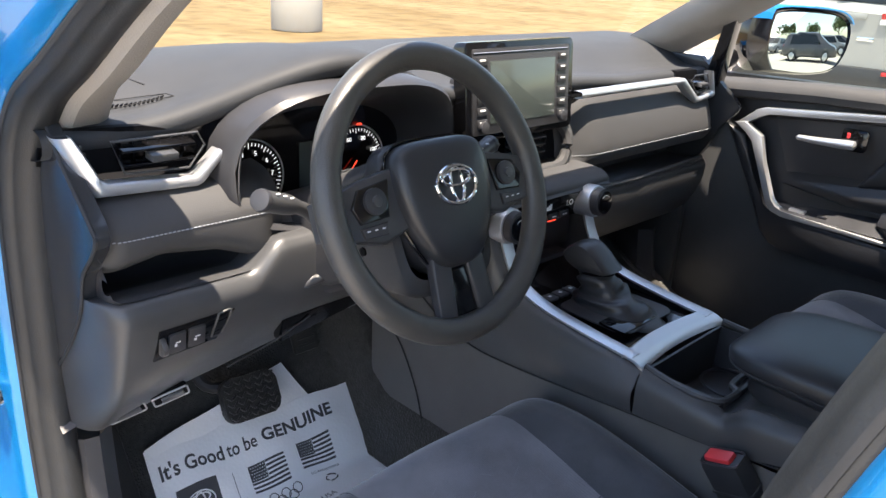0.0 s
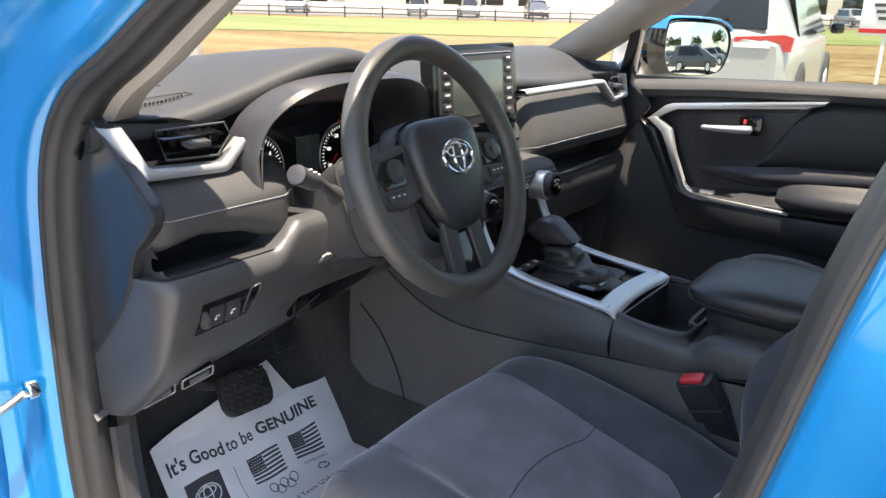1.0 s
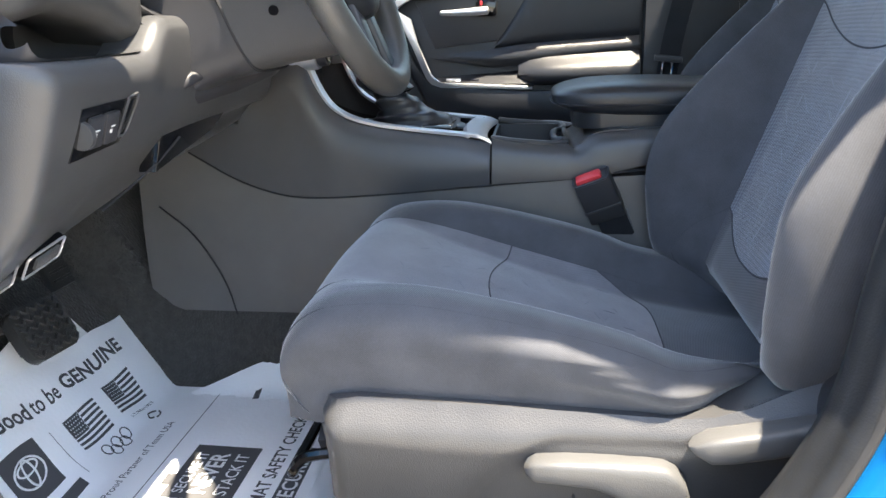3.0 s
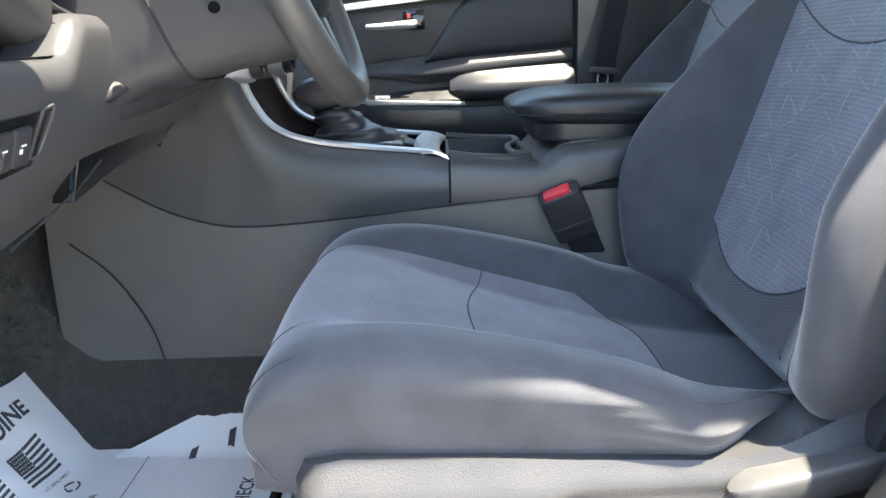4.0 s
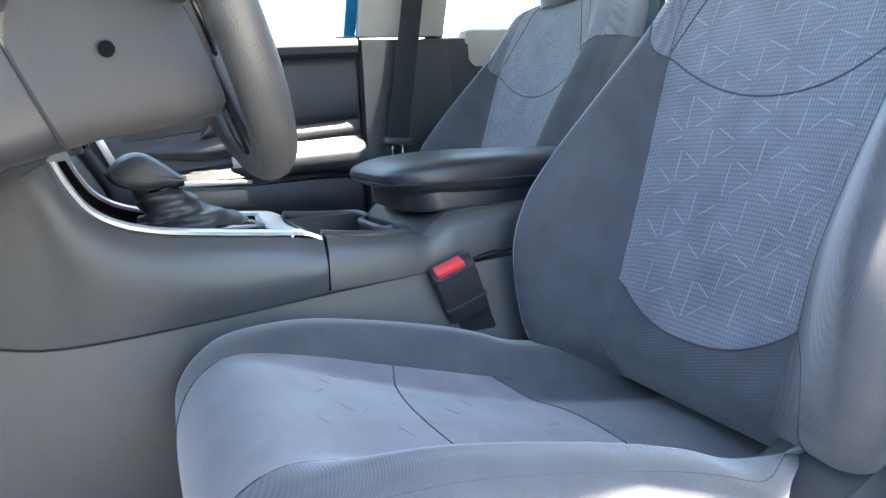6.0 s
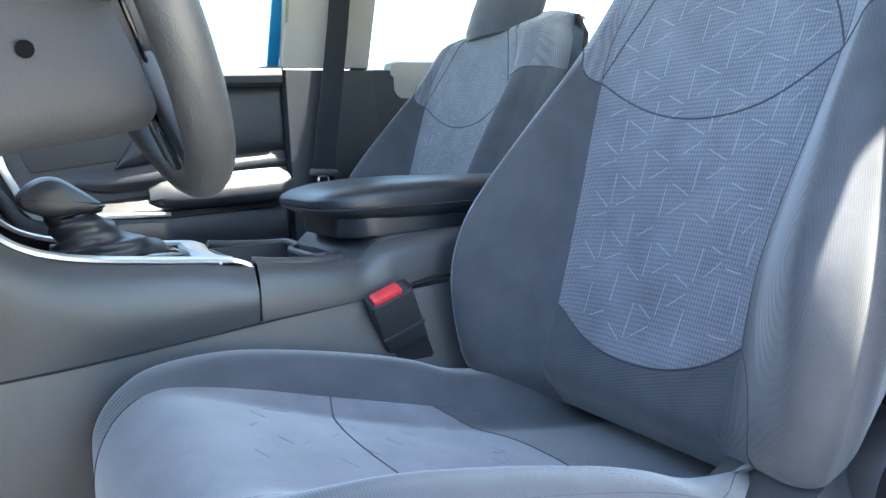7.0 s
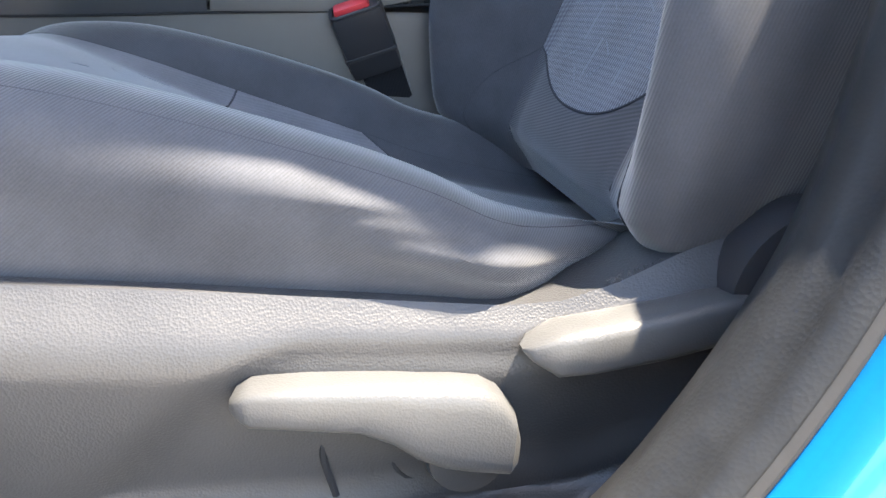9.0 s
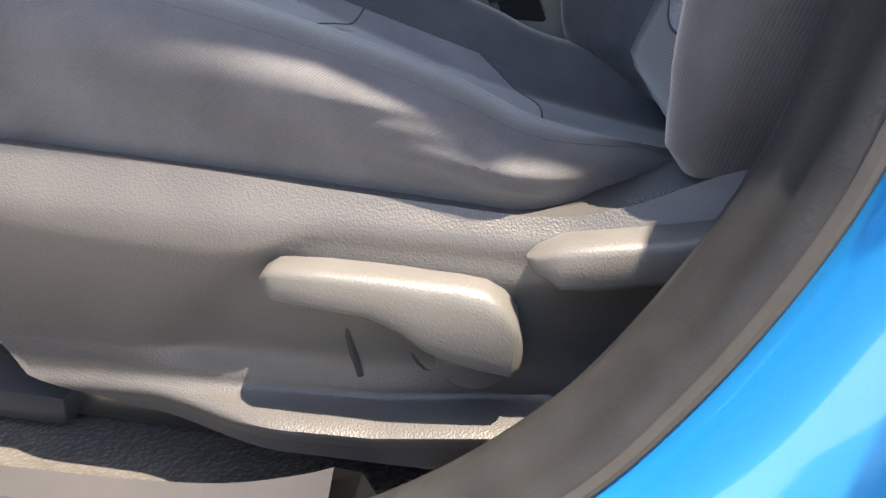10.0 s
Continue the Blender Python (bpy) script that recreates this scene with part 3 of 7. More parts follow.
def build_seat(name, label):
    seat = thing(name, label, "car seat", "front seats")
    va = np.linspace(0, 1, 61)
    edge = 0.50
    cush = part("cushion_bolster", sheet([[cushion_at(a, v) for a in np.linspace(-1, -edge, 56)] for v in np.linspace(0, 1, 91)]), CLOTH, seat, "dark blue-grey cloth side bolster")
    part("cushion_bolster", sheet([[cushion_at(a, v) for a in np.linspace(edge, 1, 20)] for v in va]), CLOTH, seat)
    ins = part("cushion_insert", sheet([[cushion_at(a, 0.165 + 0.10 * abs(a / edge) ** 6 + v * (1 - 0.165 - 0.10 * abs(a / edge) ** 6)) for a in np.linspace(-edge, edge, 41)] for v in va]), SEATMESH, seat, "pale grey woven cloth seat panel")
    part("cushion_rear", sheet([[cushion_at(a, v * (0.165 + 0.10 * abs(a / edge) ** 6)) for a in np.linspace(-edge, edge, 41)] for v in np.linspace(0, 1, 12)]), CLOTH, seat)
    base = [[(CX + x, y, 0.60 + (0.03 if abs(x) < 0.19 else 0)) for x in np.linspace(-0.19, 0.19, 9)] for y in np.linspace(0.36, 0.80, 9)]
    part("seat_pan", sheet(base, 0.02), DARK, seat)
    seams = bmesh.new()
    for a in (-edge, edge):
        add_tube(seams, on(cushion_at, [(a, v) for v in np.linspace(0.02, 0.98, 14)], 60, -0.0003), 0.0006, 6)
    add_tube(seams, on(cushion_at, [(a, 0.412 + 0.024 * (1 - (a / 0.5) ** 2)) for a in np.linspace(-edge, edge, 9)], 30, 0.0), 0.0009, 6)
    add_tube(seams, on(cushion_at, [(a, 0.165 + 0.10 * abs(a / edge) ** 6) for a in np.linspace(-edge, edge, 23)], 60, 0.0), 0.0009, 6)
    for a in (-0.80, 0.80):
        add_tube(seams, on(cushion_at, [(a, v) for v in np.linspace(0.02, 0.99, 14)], 60, -0.0004), 0.0006, 6)
    part("cushion_seam", seams, SEATSEAM, seat)
    tagged(part("cushion_stitching", stars(cushion_at, -0.46, 0.46, 0.20, 0.56, 0.16, 0.075, 3, 0.6, 0.00028, 0.5), DASHES, ins), kind="stuff")
    wa = list(np.linspace(0, 0.2, 9)) + list(np.linspace(0.2, 1, 46))[1:]
    upper = [w for w in wa if w >= 0.2 - 1e-6]
    lower = [w for w in wa if w <= 0.2 + 1e-6]
    for q in (-1, 1):
        split = lambda s: 0.69 + 0.09 * smooth(s, edge, 0.95)
        ss = np.linspace(edge, 1.35, 30)
        part("backrest_bolster", sheet([[back_at(q * s, k * split(s)) for s in ss] for k in np.concatenate([np.linspace(0, 0.29, 10), np.linspace(0.29, 1, 34)[1:]])]), BACKCLOTH, seat)
        part("shoulder_panel", sheet([[back_at(q * s, split(s) + k * (1 - split(s))) for s in ss] for k in np.linspace(0, 1, 14)]), INSERT, seat, "grey mesh cloth shoulder panel")
    part("backrest_lower", sheet([[back_at(a, w) for a in np.linspace(-edge, edge, 25)] for w in lower]), CLOTH, seat)
    bi = part("backrest_insert", sheet([[back_at(a, w) for a in np.linspace(-edge, edge, 25)] for w in upper]), INSERT, seat, "blue-grey mesh cloth with stitched pale star pattern")
    part("backrest_shell", sheet([[(CX + x * lerp(z, BACK[:, 0], BACK[:, 2]) * 0.94, 0.352 - 0.38 * (z - 0.75) - 0.12 - 0.03 * math.cos(x * 1.4), z) for x in np.linspace(-1, 1, 13)] for z in np.linspace(0.60, 1.16, 14)], 0.01), DARK, seat)
    sm = bmesh.new()
    for a in (-edge, edge):
        add_tube(sm, on(back_at, [(a, w) for w in np.linspace(0.2, 0.99, 16)], 60, 0.0), 0.0006, 6)
    add_tube(sm, on(back_at, [(a, 0.2) for a in np.linspace(-edge, edge, 13)], 40, 0.0), 0.0011, 6)
    for q in (-1, 1):
        add_tube(sm, on(back_at, [(q * edge, 0.2), (q * 0.60, 0.15), (q * 0.66, 0.08), (q * 0.68, 0.0)], 20, 0.0), 0.0006, 6)
    dip = [(a, 0.690 - 0.062 * (1 - (a / 0.5) ** 2)) for a in np.linspace(-edge, edge, 11)]
    add_tube(sm, on(back_at, dip, 40, 0.0), 0.0011, 6)
    for q in (-1, 1):
        add_tube(sm, on(back_at, [(q * s, split(s)) for s in np.linspace(edge, 1.2, 8)], 20, 0.0), 0.0011, 6)
        add_tube(sm, on(back_at, [(q * edge, 0.70), (q * 0.42, 0.80), (q * 0.36, 0.90), (q * 0.33, 0.99)], 24, 0.0), 0.0011, 6)
    part("backrest_seam", sm, SEATSEAM, seat)
    tagged(part("backrest_stitching", stars(back_at, -0.48, 0.48, 0.225, 0.97, 0.13, 0.107, 5), THREAD, bi, "pale stitched dashes"), kind="stuff")
    head = [[(CX + r * 0.120 * math.cos(t) * (1 - 0.15 * math.cos(s)), 0.135 - 0.05 * math.sin(t) * r - 0.035 * math.sin(s), 1.216 + 0.085 * math.sin(s)) for t in np.linspace(0, math.tau, 25)[:-1]] for s, r in [(-math.pi / 2, 0.5), (-1.35, 0.86), (-0.9, 1.0), (-0.3, 1.04), (0.3, 1.0), (0.9, 0.92), (1.35, 0.72), (math.pi / 2, 0.3)]]
    hb = sheet(head, loop_v=True)
    part("headrest", hb, CLOTH, seat)
    for sx in (-0.05, 0.05):
        part("headrest_post", tube([(CX + sx, 0.185, 1.12), (CX + sx, 0.165, 1.20)], 0.006), CHROME, seat)
    return seat


driver_seat = build_seat("front_seat", "blue-grey cloth driver seat with mesh inserts, worn at the front edge")
passenger_seat = copy_thing(driver_seat, pose(0.735, -0.15, 0.02))
tagged(passenger_seat, "blue-grey cloth passenger seat beside the centre console")

# plastic side shield of the driver seat, with its levers
XO = CX - 0.215


def shield_top(y):
    return lerp(y, [0.25, 0.32, 0.37, 0.40, 0.43, 0.46, 0.62, 0.75, 0.80], [0.715, 0.706, 0.684, 0.668, 0.657, 0.654, 0.660, 0.664, 0.655])


shield_rows = []
for t in np.linspace(0, 1, 61):
    y = 0.80 - 0.60 * t
    top = shield_top(y)
    bottom = lerp(t, [0, 0.03, 0.08, 0.2, 0.5, 0.7, 0.85, 1], [0.62, 0.56, 0.52, 0.505, 0.507, 0.515, 0.545, 0.58])
    row = []
    ridge = lerp(y, [0.30, 0.358, 0.413, 0.53, 0.70, 0.80], [0.625, 0.600, 0.566, 0.548, 0.541, 0.535])
    low = max(ridge - 0.032, bottom + 0.002)
    mid = max(ridge + 0.008, low + 0.002)
    for z in list(np.linspace(top, mid, 26))[:-1] + list(np.linspace(mid, low, 18)) + [bottom]:
        s = (top - z) / (top - bottom)
        scoop = 0.006 * smooth(0.644 - z, 0, 0.016) * smooth(lerp(z, [0.55, 0.62, 0.645], [0.678, 0.615, 0.575]) - y, 0, 0.03) * smooth(z - ridge, -0.012, 0.012) * smooth(y, 0.33, 0.40)
        x = XO - 0.024 + 0.026 * (1 - smooth(s, -0.10, 0.26)) + scoop + 0.015 * min(1, max(0, (0.638 - z) / 0.09)) * smooth(y, 0.34, 0.42) - 0.029 * smooth(ridge - 0.014 - z, 0.0, 0.008) * smooth(y, 0.37, 0.45) * (1 - 0.85 * smooth(y, 0.58, 0.68)) + 0.003 * smooth(ridge - 0.024 - z, 0, 0.01) + 0.06 * smooth(0.06 - t, 0, 0.06) ** 2
        row.append((x, y, z))
    shield_rows.append([(XO + 0.09, y, top - 0.01), (XO + 0.035, y, top)] + row + [(XO + 0.06, y, bottom - 0.008)])
part("side_shield", sheet(shield_rows), SHIELD, driver_seat, "dark grained plastic seat base shield", sharp=50)
lever = part("height_lever", sheet([[(XO - 0.022 - 0.0145 * math.copysign(abs(math.cos(t)) ** 0.6, math.cos(t)) * r, y, zc - 0.002 + 0.0138 * math.copysign(abs(math.sin(t)) ** 0.45, math.sin(t)) * r * k) for t in np.linspace(0, math.tau, 29)[:-1]] for y, zc, r, k in ((0.597, 0.612, 0.2, 0.6), (0.594, 0.613, 0.6, 0.7), (0.587, 0.6135, 0.92, 0.8), (0.56, 0.6135, 1.0, 0.86), (0.535, 0.6125, 1.0, 0.95), (0.518, 0.609, 1.0, 1.20), (0.505, 0.604, 1.0, 1.52), (0.49, 0.601, 1.0, 1.74), (0.475, 0.599, 1.0, 1.78), (0.465, 0.596, 1.0, 1.62), (0.457, 0.591, 0.97, 1.35), (0.453, 0.587, 0.7, 1.0), (0.451, 0.585, 0.2, 0.7))], loop_v=True), LEVER, driver_seat, "worn grey plastic height lever")
part("lever_boss", disc(0.022, 0.03, pose(XO - 0.012, 0.478, 0.578, 0, 90, 0), 28, 0.008), HARD, lever)
rec = part("recline_lever", sheet([[(XO - 0.022 - 0.015 * math.copysign(abs(math.cos(t)) ** 0.6, math.cos(t)) * r, y - 0.005, zc - 0.006 + h * math.copysign(abs(math.sin(t)) ** 0.45, math.sin(t)) * r) for t in np.linspace(0, math.tau, 25)[:-1]] for y, zc, r, h in ((0.461, 0.6455, 0.2, 0.003), (0.456, 0.6455, 0.7, 0.007), (0.443, 0.6455, 1.0, 0.0125), (0.425, 0.648, 1.0, 0.0135), (0.39, 0.655, 1.0, 0.0135), (0.365, 0.662, 1.0, 0.0135), (0.348, 0.667, 0.9, 0.013), (0.338, 0.669, 0.5, 0.011), (0.330, 0.670, 0.1, 0.008))], loop_v=True), LEVER, driver_seat, "dark plastic recline lever")
part("recliner_cover", disc(0.052, 0.036, pose(XO - 0.012, 0.300, 0.668, 0, 90, 0), 40, 0.010), DARK, driver_seat)
grooves = bmesh.new()
add_tube(grooves, cr([(XO - 0.005, 0.552, 0.595), (XO - 0.006, 0.551, 0.57), (XO - 0.006, 0.543, 0.545)], 10), 0.0022, 6)
add_tube(grooves, cr([(XO - 0.004, 0.519, 0.590), (XO - 0.004, 0.517, 0.572), (XO - 0.005, 0.508, 0.556), (XO - 0.005, 0.49, 0.553), (XO - 0.005, 0.455, 0.553)], 16), 0.0014, 6)
lettering("SRS AIRBAG", 0.0065, frame_at((XO - 0.0017, 0.406, 0.664), (0, -1, 0.42), (0.35, 0.3, 1)), DARK, driver_seat, depth=0.0004)
part("groove", grooves, SEAM, driver_seat)
part("lift_bar", tube(cr([(CX - 0.19, 0.77, 0.59), (CX - 0.19, 0.815, 0.580), (CX - 0.178, 0.832, 0.555), (CX - 0.10, 0.838, 0.545), (CX + 0.15, 0.838, 0.545)], 24), 0.006), GLOSS, driver_seat, "black slide bar under the cushion")


# ---- belt buckle and belts ----
def buckle(x, y, z, name="belt_buckle"):
    b = thing(name, "black seat belt buckle with a red release button", "seat belt", "belt buckles")
    m = pose(x, y, z, -24, -22, 0)
    part("housing", box((0.030, 0.052, 0.070), m @ pose(0, 0, -0.035), 0.006), DARK, b)
    part("release_button", box((0.018, 0.036, 0.010), m @ pose(0, 0.003, 0.001), 0.004), RED, b, "red press button")
    part("button_frame", tube([m @ Vector((px, py, 0.0)) for px, py in rounded(0.027, 0.049, 0.006)], 0.002, 6, closed=True), DARK, b)
    part("stalk", box((0.022, 0.044, 0.17), m @ pose(0, -0.004, -0.150), 0.005), WEB, b)
    part("joint", box((0.032, 0.053, 0.004), m @ pose(0, 0, -0.046), 0.001), HARD, b)
    return b


bk = buckle(-0.150, 0.515, 0.785)
bk2 = buckle(0.150, 0.365, 0.785)


# ---- dashboard ----
dash = thing("dashboard", "dark grey moulded dashboard with silver vent trims", "dashboard")


def brow(x):
    return bump01(x, -0.36, 0.27)


def pad_profile(x):
    b, u = brow(x), x / 0.73
    ey, ez = 1.030 - 0.070 * b, 1.136 + 0.072 * b - 0.012 * smooth(x, 0.15, 0.4)
    return cr([(1.44 - 0.13 * u * u, 1.162), (1.33, 1.174 + 0.006 * b), (1.18, 1.174 + 0.026 * b), (ey + 0.06, ez + 0.006), (ey + 0.012, ez + 0.004), (ey, ez - 0.008), (ey + 0.010, ez - 0.024), (ey + 0.05, ez - 0.034)], 34)


def pad_z(x, y):
    p = pad_profile(x)[:20][::-1]
    return float(np.interp(y, p[:, 0], p[:, 1]))


part("dash_pad", sheet([[(x, y, z) for y, z in pad_profile(x)] for x in np.linspace(-0.70, 0.70, 71)]), PADTOP, dash, "soft dark grey dashboard top", sharp=60)
# slits of the small demister in the pad
dm, dfr = bmesh.new(), []
for k in range(13):
    x, y = -0.603 + 0.0045 * k, 1.099 - 0.0019 * k
    add_box(dm, (0.0020, 0.013, 0.003), pose(x, y, pad_z(x, y) + 0.0006, 0, 0, -40), 0.0008)
for x, y in ((-0.618, 1.093), (-0.540, 1.066), (-0.543, 1.080), (-0.596, 1.108)):
    dfr.append((x, y, pad_z(x, y) + 0.0004))
part("demister_slot", dm, VOID, dash, "small black demister grille")
part("demister_frame", tube(dfr, 0.0006, 6, closed=True), SEAM, dash)
part("sensor_line", tube(cr([(x, y, pad_z(x, y) + 0.0004) for x, y in ((-0.60, 1.24), (-0.575, 1.18), (-0.552, 1.115))], 12), 0.0012, 6), SEAM, dash)


def band(xs, profile, n=24):
    """A dashboard face: for each x a profile of (y, z)."""
    return [[(x, y, z) for y, z in cr(profile(x), n)] for x in xs]


# padded face under the outer vent
def left_pad(x):
    e = smooth(-x, 0.645, 0.69)
    f = smooth(x, -0.50, -0.455)
    d = 0.030 * e * e + 0.02 * f * f
    b = lerp(x, [-0.70, -0.664, -0.608, -0.54, -0.50, -0.455], [0.990, 0.998, 1.008, 0.998, 0.982, 0.972])
    return [(1.03 + d, 1.078), (0.996 + d, 1.072), (0.972 + d, 1.052), (0.964 + d, 1.036), (0.966 + d, b + 0.014), (0.976 + d, b + 0.003), (0.992 + d, b - 0.002), (1.05 + d, b)]


part("padded_face", sheet(band(np.linspace(-0.688, -0.452, 32), left_pad)), SOFT, dash)
st = bmesh.new()
for k in range(46):
    x = -0.678 + 0.0049 * k
    e, f = smooth(-x, 0.645, 0.69), smooth(x, -0.50, -0.455)
    y = 0.9635 + 0.030 * e * e + 0.02 * f * f
    add_box(st, (0.0034, 0.0012, 0.0012), pose(x, y, 1.036), 0.0003, 1)
part("stitching", st, THREAD, dash, "pale stitched seam")
# open tray
tray = []
for x, k in ((-0.676, 0.0), (-0.674, 0.5), (-0.668, 0.85), (-0.655, 1.0), (-0.60, 1.0), (-0.54, 1.0), (-0.510, 0.95), (-0.497, 0.75), (-0.490, 0.4), (-0.488, 0.0)):
    tray.append([(x, 0.958 + (y - 0.958) * (0.15 + 0.85 * k), 0.990 + (z - 0.990) * (0.25 + 0.75 * k)) for y, z in cr([(0.956, 0.972), (0.975, 0.962), (1.04, 0.952), (1.080, 0.960), (1.088, 0.99), (1.07, 1.015), (0.99, 1.015)], 18)])
part("tray", sheet(tray), DARK, dash, "open storage tray")


def knee_low(x):
    return lerp(x, [-0.70, -0.652, -0.562, -0.40, -0.23, -0.17], [0.755, 0.765, 0.795, 0.832, 0.858, 0.865])


def knee(x):
    top = 0.970 + 0.034 * smooth(x, -0.520, -0.470)
    lo = knee_low(x)
    fy = lerp(x, [-0.70, -0.65, -0.56, -0.23], [1.060, 1.058, 1.045, 1.00])
    return [(1.00, top - 0.002), (0.962, top + 0.001), (0.949, top - 0.006), (0.945, top - 0.020), (0.951, 0.930), (0.964, 0.897), (0.992, 0.5 * (0.897 + lo) + 0.008), (fy, lo + 0.006), (fy + 0.02, lo), (fy + 0.09, lo + 0.015)]


knee_rows = band(np.linspace(-0.662, -0.165, 52), knee, 34)
turn_rows = []
for th in np.linspace(90, 8, 9):
    row = []
    for x, y, z in knee_rows[0]:
        back = max(y, lerp(z, [0.74, 0.818, 0.914, 0.957, 1.002], [1.135, 1.125, 1.032, 1.002, 0.985]))
        row.append((x - 0.027 * math.sin(radians(th)), y + (back - y) * (1 - math.cos(radians(th))), z))
    turn_rows.append(row)
part("knee_panel", sheet(turn_rows + knee_rows), HARD, dash, "dark plastic panel under the steering column")
part("panel_seam", tube(cr([(-0.52, 1.012, 0.822), (-0.46, 0.985, 0.855), (-0.42, 0.972, 0.880)], 14), 0.0013, 6), SEAM, dash)
# outer end of the dashboard, which faces the door opening
end_line = [(1.029, 1.132), (0.996, 1.100), (0.955, 1.066), (0.944, 1.050), (0.960, 1.028), (0.988, 1.000), (1.004, 0.957), (1.034, 0.915), (1.078, 0.868), (1.130, 0.822), (1.140, 0.738)]
end_shape = [tuple(p) for p in cr(end_line, 34)] + [(1.195, 0.735), (1.195, 0.95), (1.18, 1.085), (1.13, 1.150), (1.05, 1.150)]
for sx in (-1, 1):
    part("end_panel", plate([(sx * 0.674, y, z) for y, z in end_shape], (sx * 0.016, 0, 0), 0.003), ENDTRIM, dash, "smooth dark dashboard end cover")
part("end_seam", tube(cr([(-0.690, y, z) for y, z in end_line[:-1]], 34), 0.0022, 6), SEAM, dash)
sl = bmesh.new()
for k in range(4):
    add_box(sl, (0.004, 0.006, 0.024), pose(-0.6920, 1.07 + 0.012 * k, 1.108, 28, 0, 0), 0.001)
part("side_slot", sl, VOID, dash)


def vent_unit(flip, yb):
    """One outer air vent: silver bracket, dark mouth, slats and a tab."""
    s = -flip

    def q(x, z, dy=0.0):
        return (s * x, yb + 0.035 * smooth(x, 0.66, 0.712) + dy, z)
    outer = [(0.694, 1.138), (0.673, 1.082), (0.666, 1.078), (0.555, 1.073), (0.548, 1.076), (0.519, 1.106)]
    inner = [(0.680, 1.140), (0.660, 1.096), (0.653, 1.092), (0.560, 1.086), (0.554, 1.089), (0.528, 1.112)]
    if s > 0:
        outer = [(0.628, 1.128), (0.652, 1.076), (0.645, 1.071), (0.575, 1.065), (0.566, 1.068), (0.505, 1.108), (0.495, 1.109), (0.16, 1.108)]
        inner = [(0.616, 1.128), (0.637, 1.086), (0.632, 1.083), (0.580, 1.078), (0.573, 1.081), (0.514, 1.120), (0.502, 1.121), (0.16, 1.120)]
    rows = []
    for k in range(len(outer) - 1):
        for f in np.linspace(0, 1, 9)[(1 if k else 0):]:
            o, n = (np.array(e[k]) * (1 - f) + np.array(e[k + 1]) * f for e in (outer, inner))
            rows.append([q(*(o + (n - o) * c), dy) for c, dy in ((0, 0.014), (0, 0.0), (0.12, -0.0035), (0.5, -0.005), (0.88, -0.0035), (1, 0.0), (1, 0.014))])
    part("vent_bracket", sheet(rows), SILVER, dash, "satin silver vent trim", sharp=60)
    mouth = [(0.690, 1.140), (0.655, 1.094), (0.552, 1.090), (0.536, 1.110), (0.545, 1.128), (0.60, 1.140)]
    if s > 0:
        mouth = [(0.616, 1.128), (0.640, 1.084), (0.580, 1.079), (0.530, 1.112), (0.535, 1.128)]
    v = part("vent", plate([q(x, z, 0.030) for x, z in mouth], (0, 0.02, 0), 0.002), VOID, dash, "gloss black air vent")
    lo, hi = (0.545, 0.640) if s < 0 else (0.560, 0.628)
    rim = [(lo - 0.002, 1.118), (lo + 0.018, 1.095), (hi - 0.006, 1.098), (hi + 0.006, 1.133), (lo + 0.006, 1.133)]
    if s > 0:
        rim = [(0.545, 1.112), (0.580, 1.085), (0.630, 1.088), (0.612, 1.122), (0.560, 1.122)]
    part("vent_rim", tube([q(x, z, 0.002) for x, z in rim], 0.0016, 6, closed=True), HARD, v)
    for z in (1.106, 1.121):
        part("slat", box((hi - lo - 0.012, 0.022, 0.003), pose(s * (lo + hi) / 2, yb + 0.016, z if s < 0 else z - 0.014, 8, 0, 0), 0.001), GLOSS, v)
    for k in range(6):
        part("vane", box((0.002, 0.010, 0.024 if s < 0 else 0.022), pose(s * (lo + 0.012 + k * (hi - lo - 0.024) / 5), yb + 0.028, 1.114 if s < 0 else 1.102), 0.0006), GLOSS, v)
    part("tab", box((0.030, 0.018, 0.008), pose(s * (lo + hi) / 2, yb + 0.002, 1.113 if s < 0 else 1.102, 8, 0, 0), 0.002), HARD, v)
    if s < 0:
        for k in range(4):
            part("wheel_rib", box((0.008, 0.005, 0.005), pose(-0.664 - 0.003 * k, yb + 0.018, 1.103 + 0.008 * k), 0.001), HARD, v)


vent_unit(1, 0.992)
vent_unit(-1, 0.996)

# switches on the knee panel
sw = part("switch_panel", plate([(-0.632, 0.953, 0.934), (-0.634, 0.970, 0.890), (-0.558, 0.967, 0.897), (-0.541, 0.951, 0.936)], (0, -0.004, -0.002), 0.002), GLOSS, dash, "gloss black switch panel")
km = frame_at((-0.594, 0.957, 0.913), (1, -0.05, 0.06), (0, -0.33, 1))
for k in range(2):
    part("switch", box((0.020, 0.028, 0.005), km @ pose(-0.016 + 0.023 * k, 0, 0.003), 0.002), DARK, sw)
    part("symbol", box((0.006, 0.0012, 0.0006), km @ pose(-0.016 + 0.023 * k, 0.002, 0.0058)), WHITE, sw)
    part("symbol", box((0.003, 0.0034, 0.0006), km @ pose(-0.0185 + 0.023 * k, -0.002, 0.0058)), WHITE, sw)
part("dimmer_wheel", disc(0.012, 0.006, km @ pose(-0.033, 0, 0.002, 0, 90, 0), 20, 0.001), HARD, sw)
part("key_slot", tube(cr([(-0.562, 0.9465, 0.935), (-0.547, 0.9455, 0.936), (-0.552, 0.959, 0.905), (-0.566, 0.9605, 0.901)], 14), 0.0013, 6, closed=True), HARD, dash)
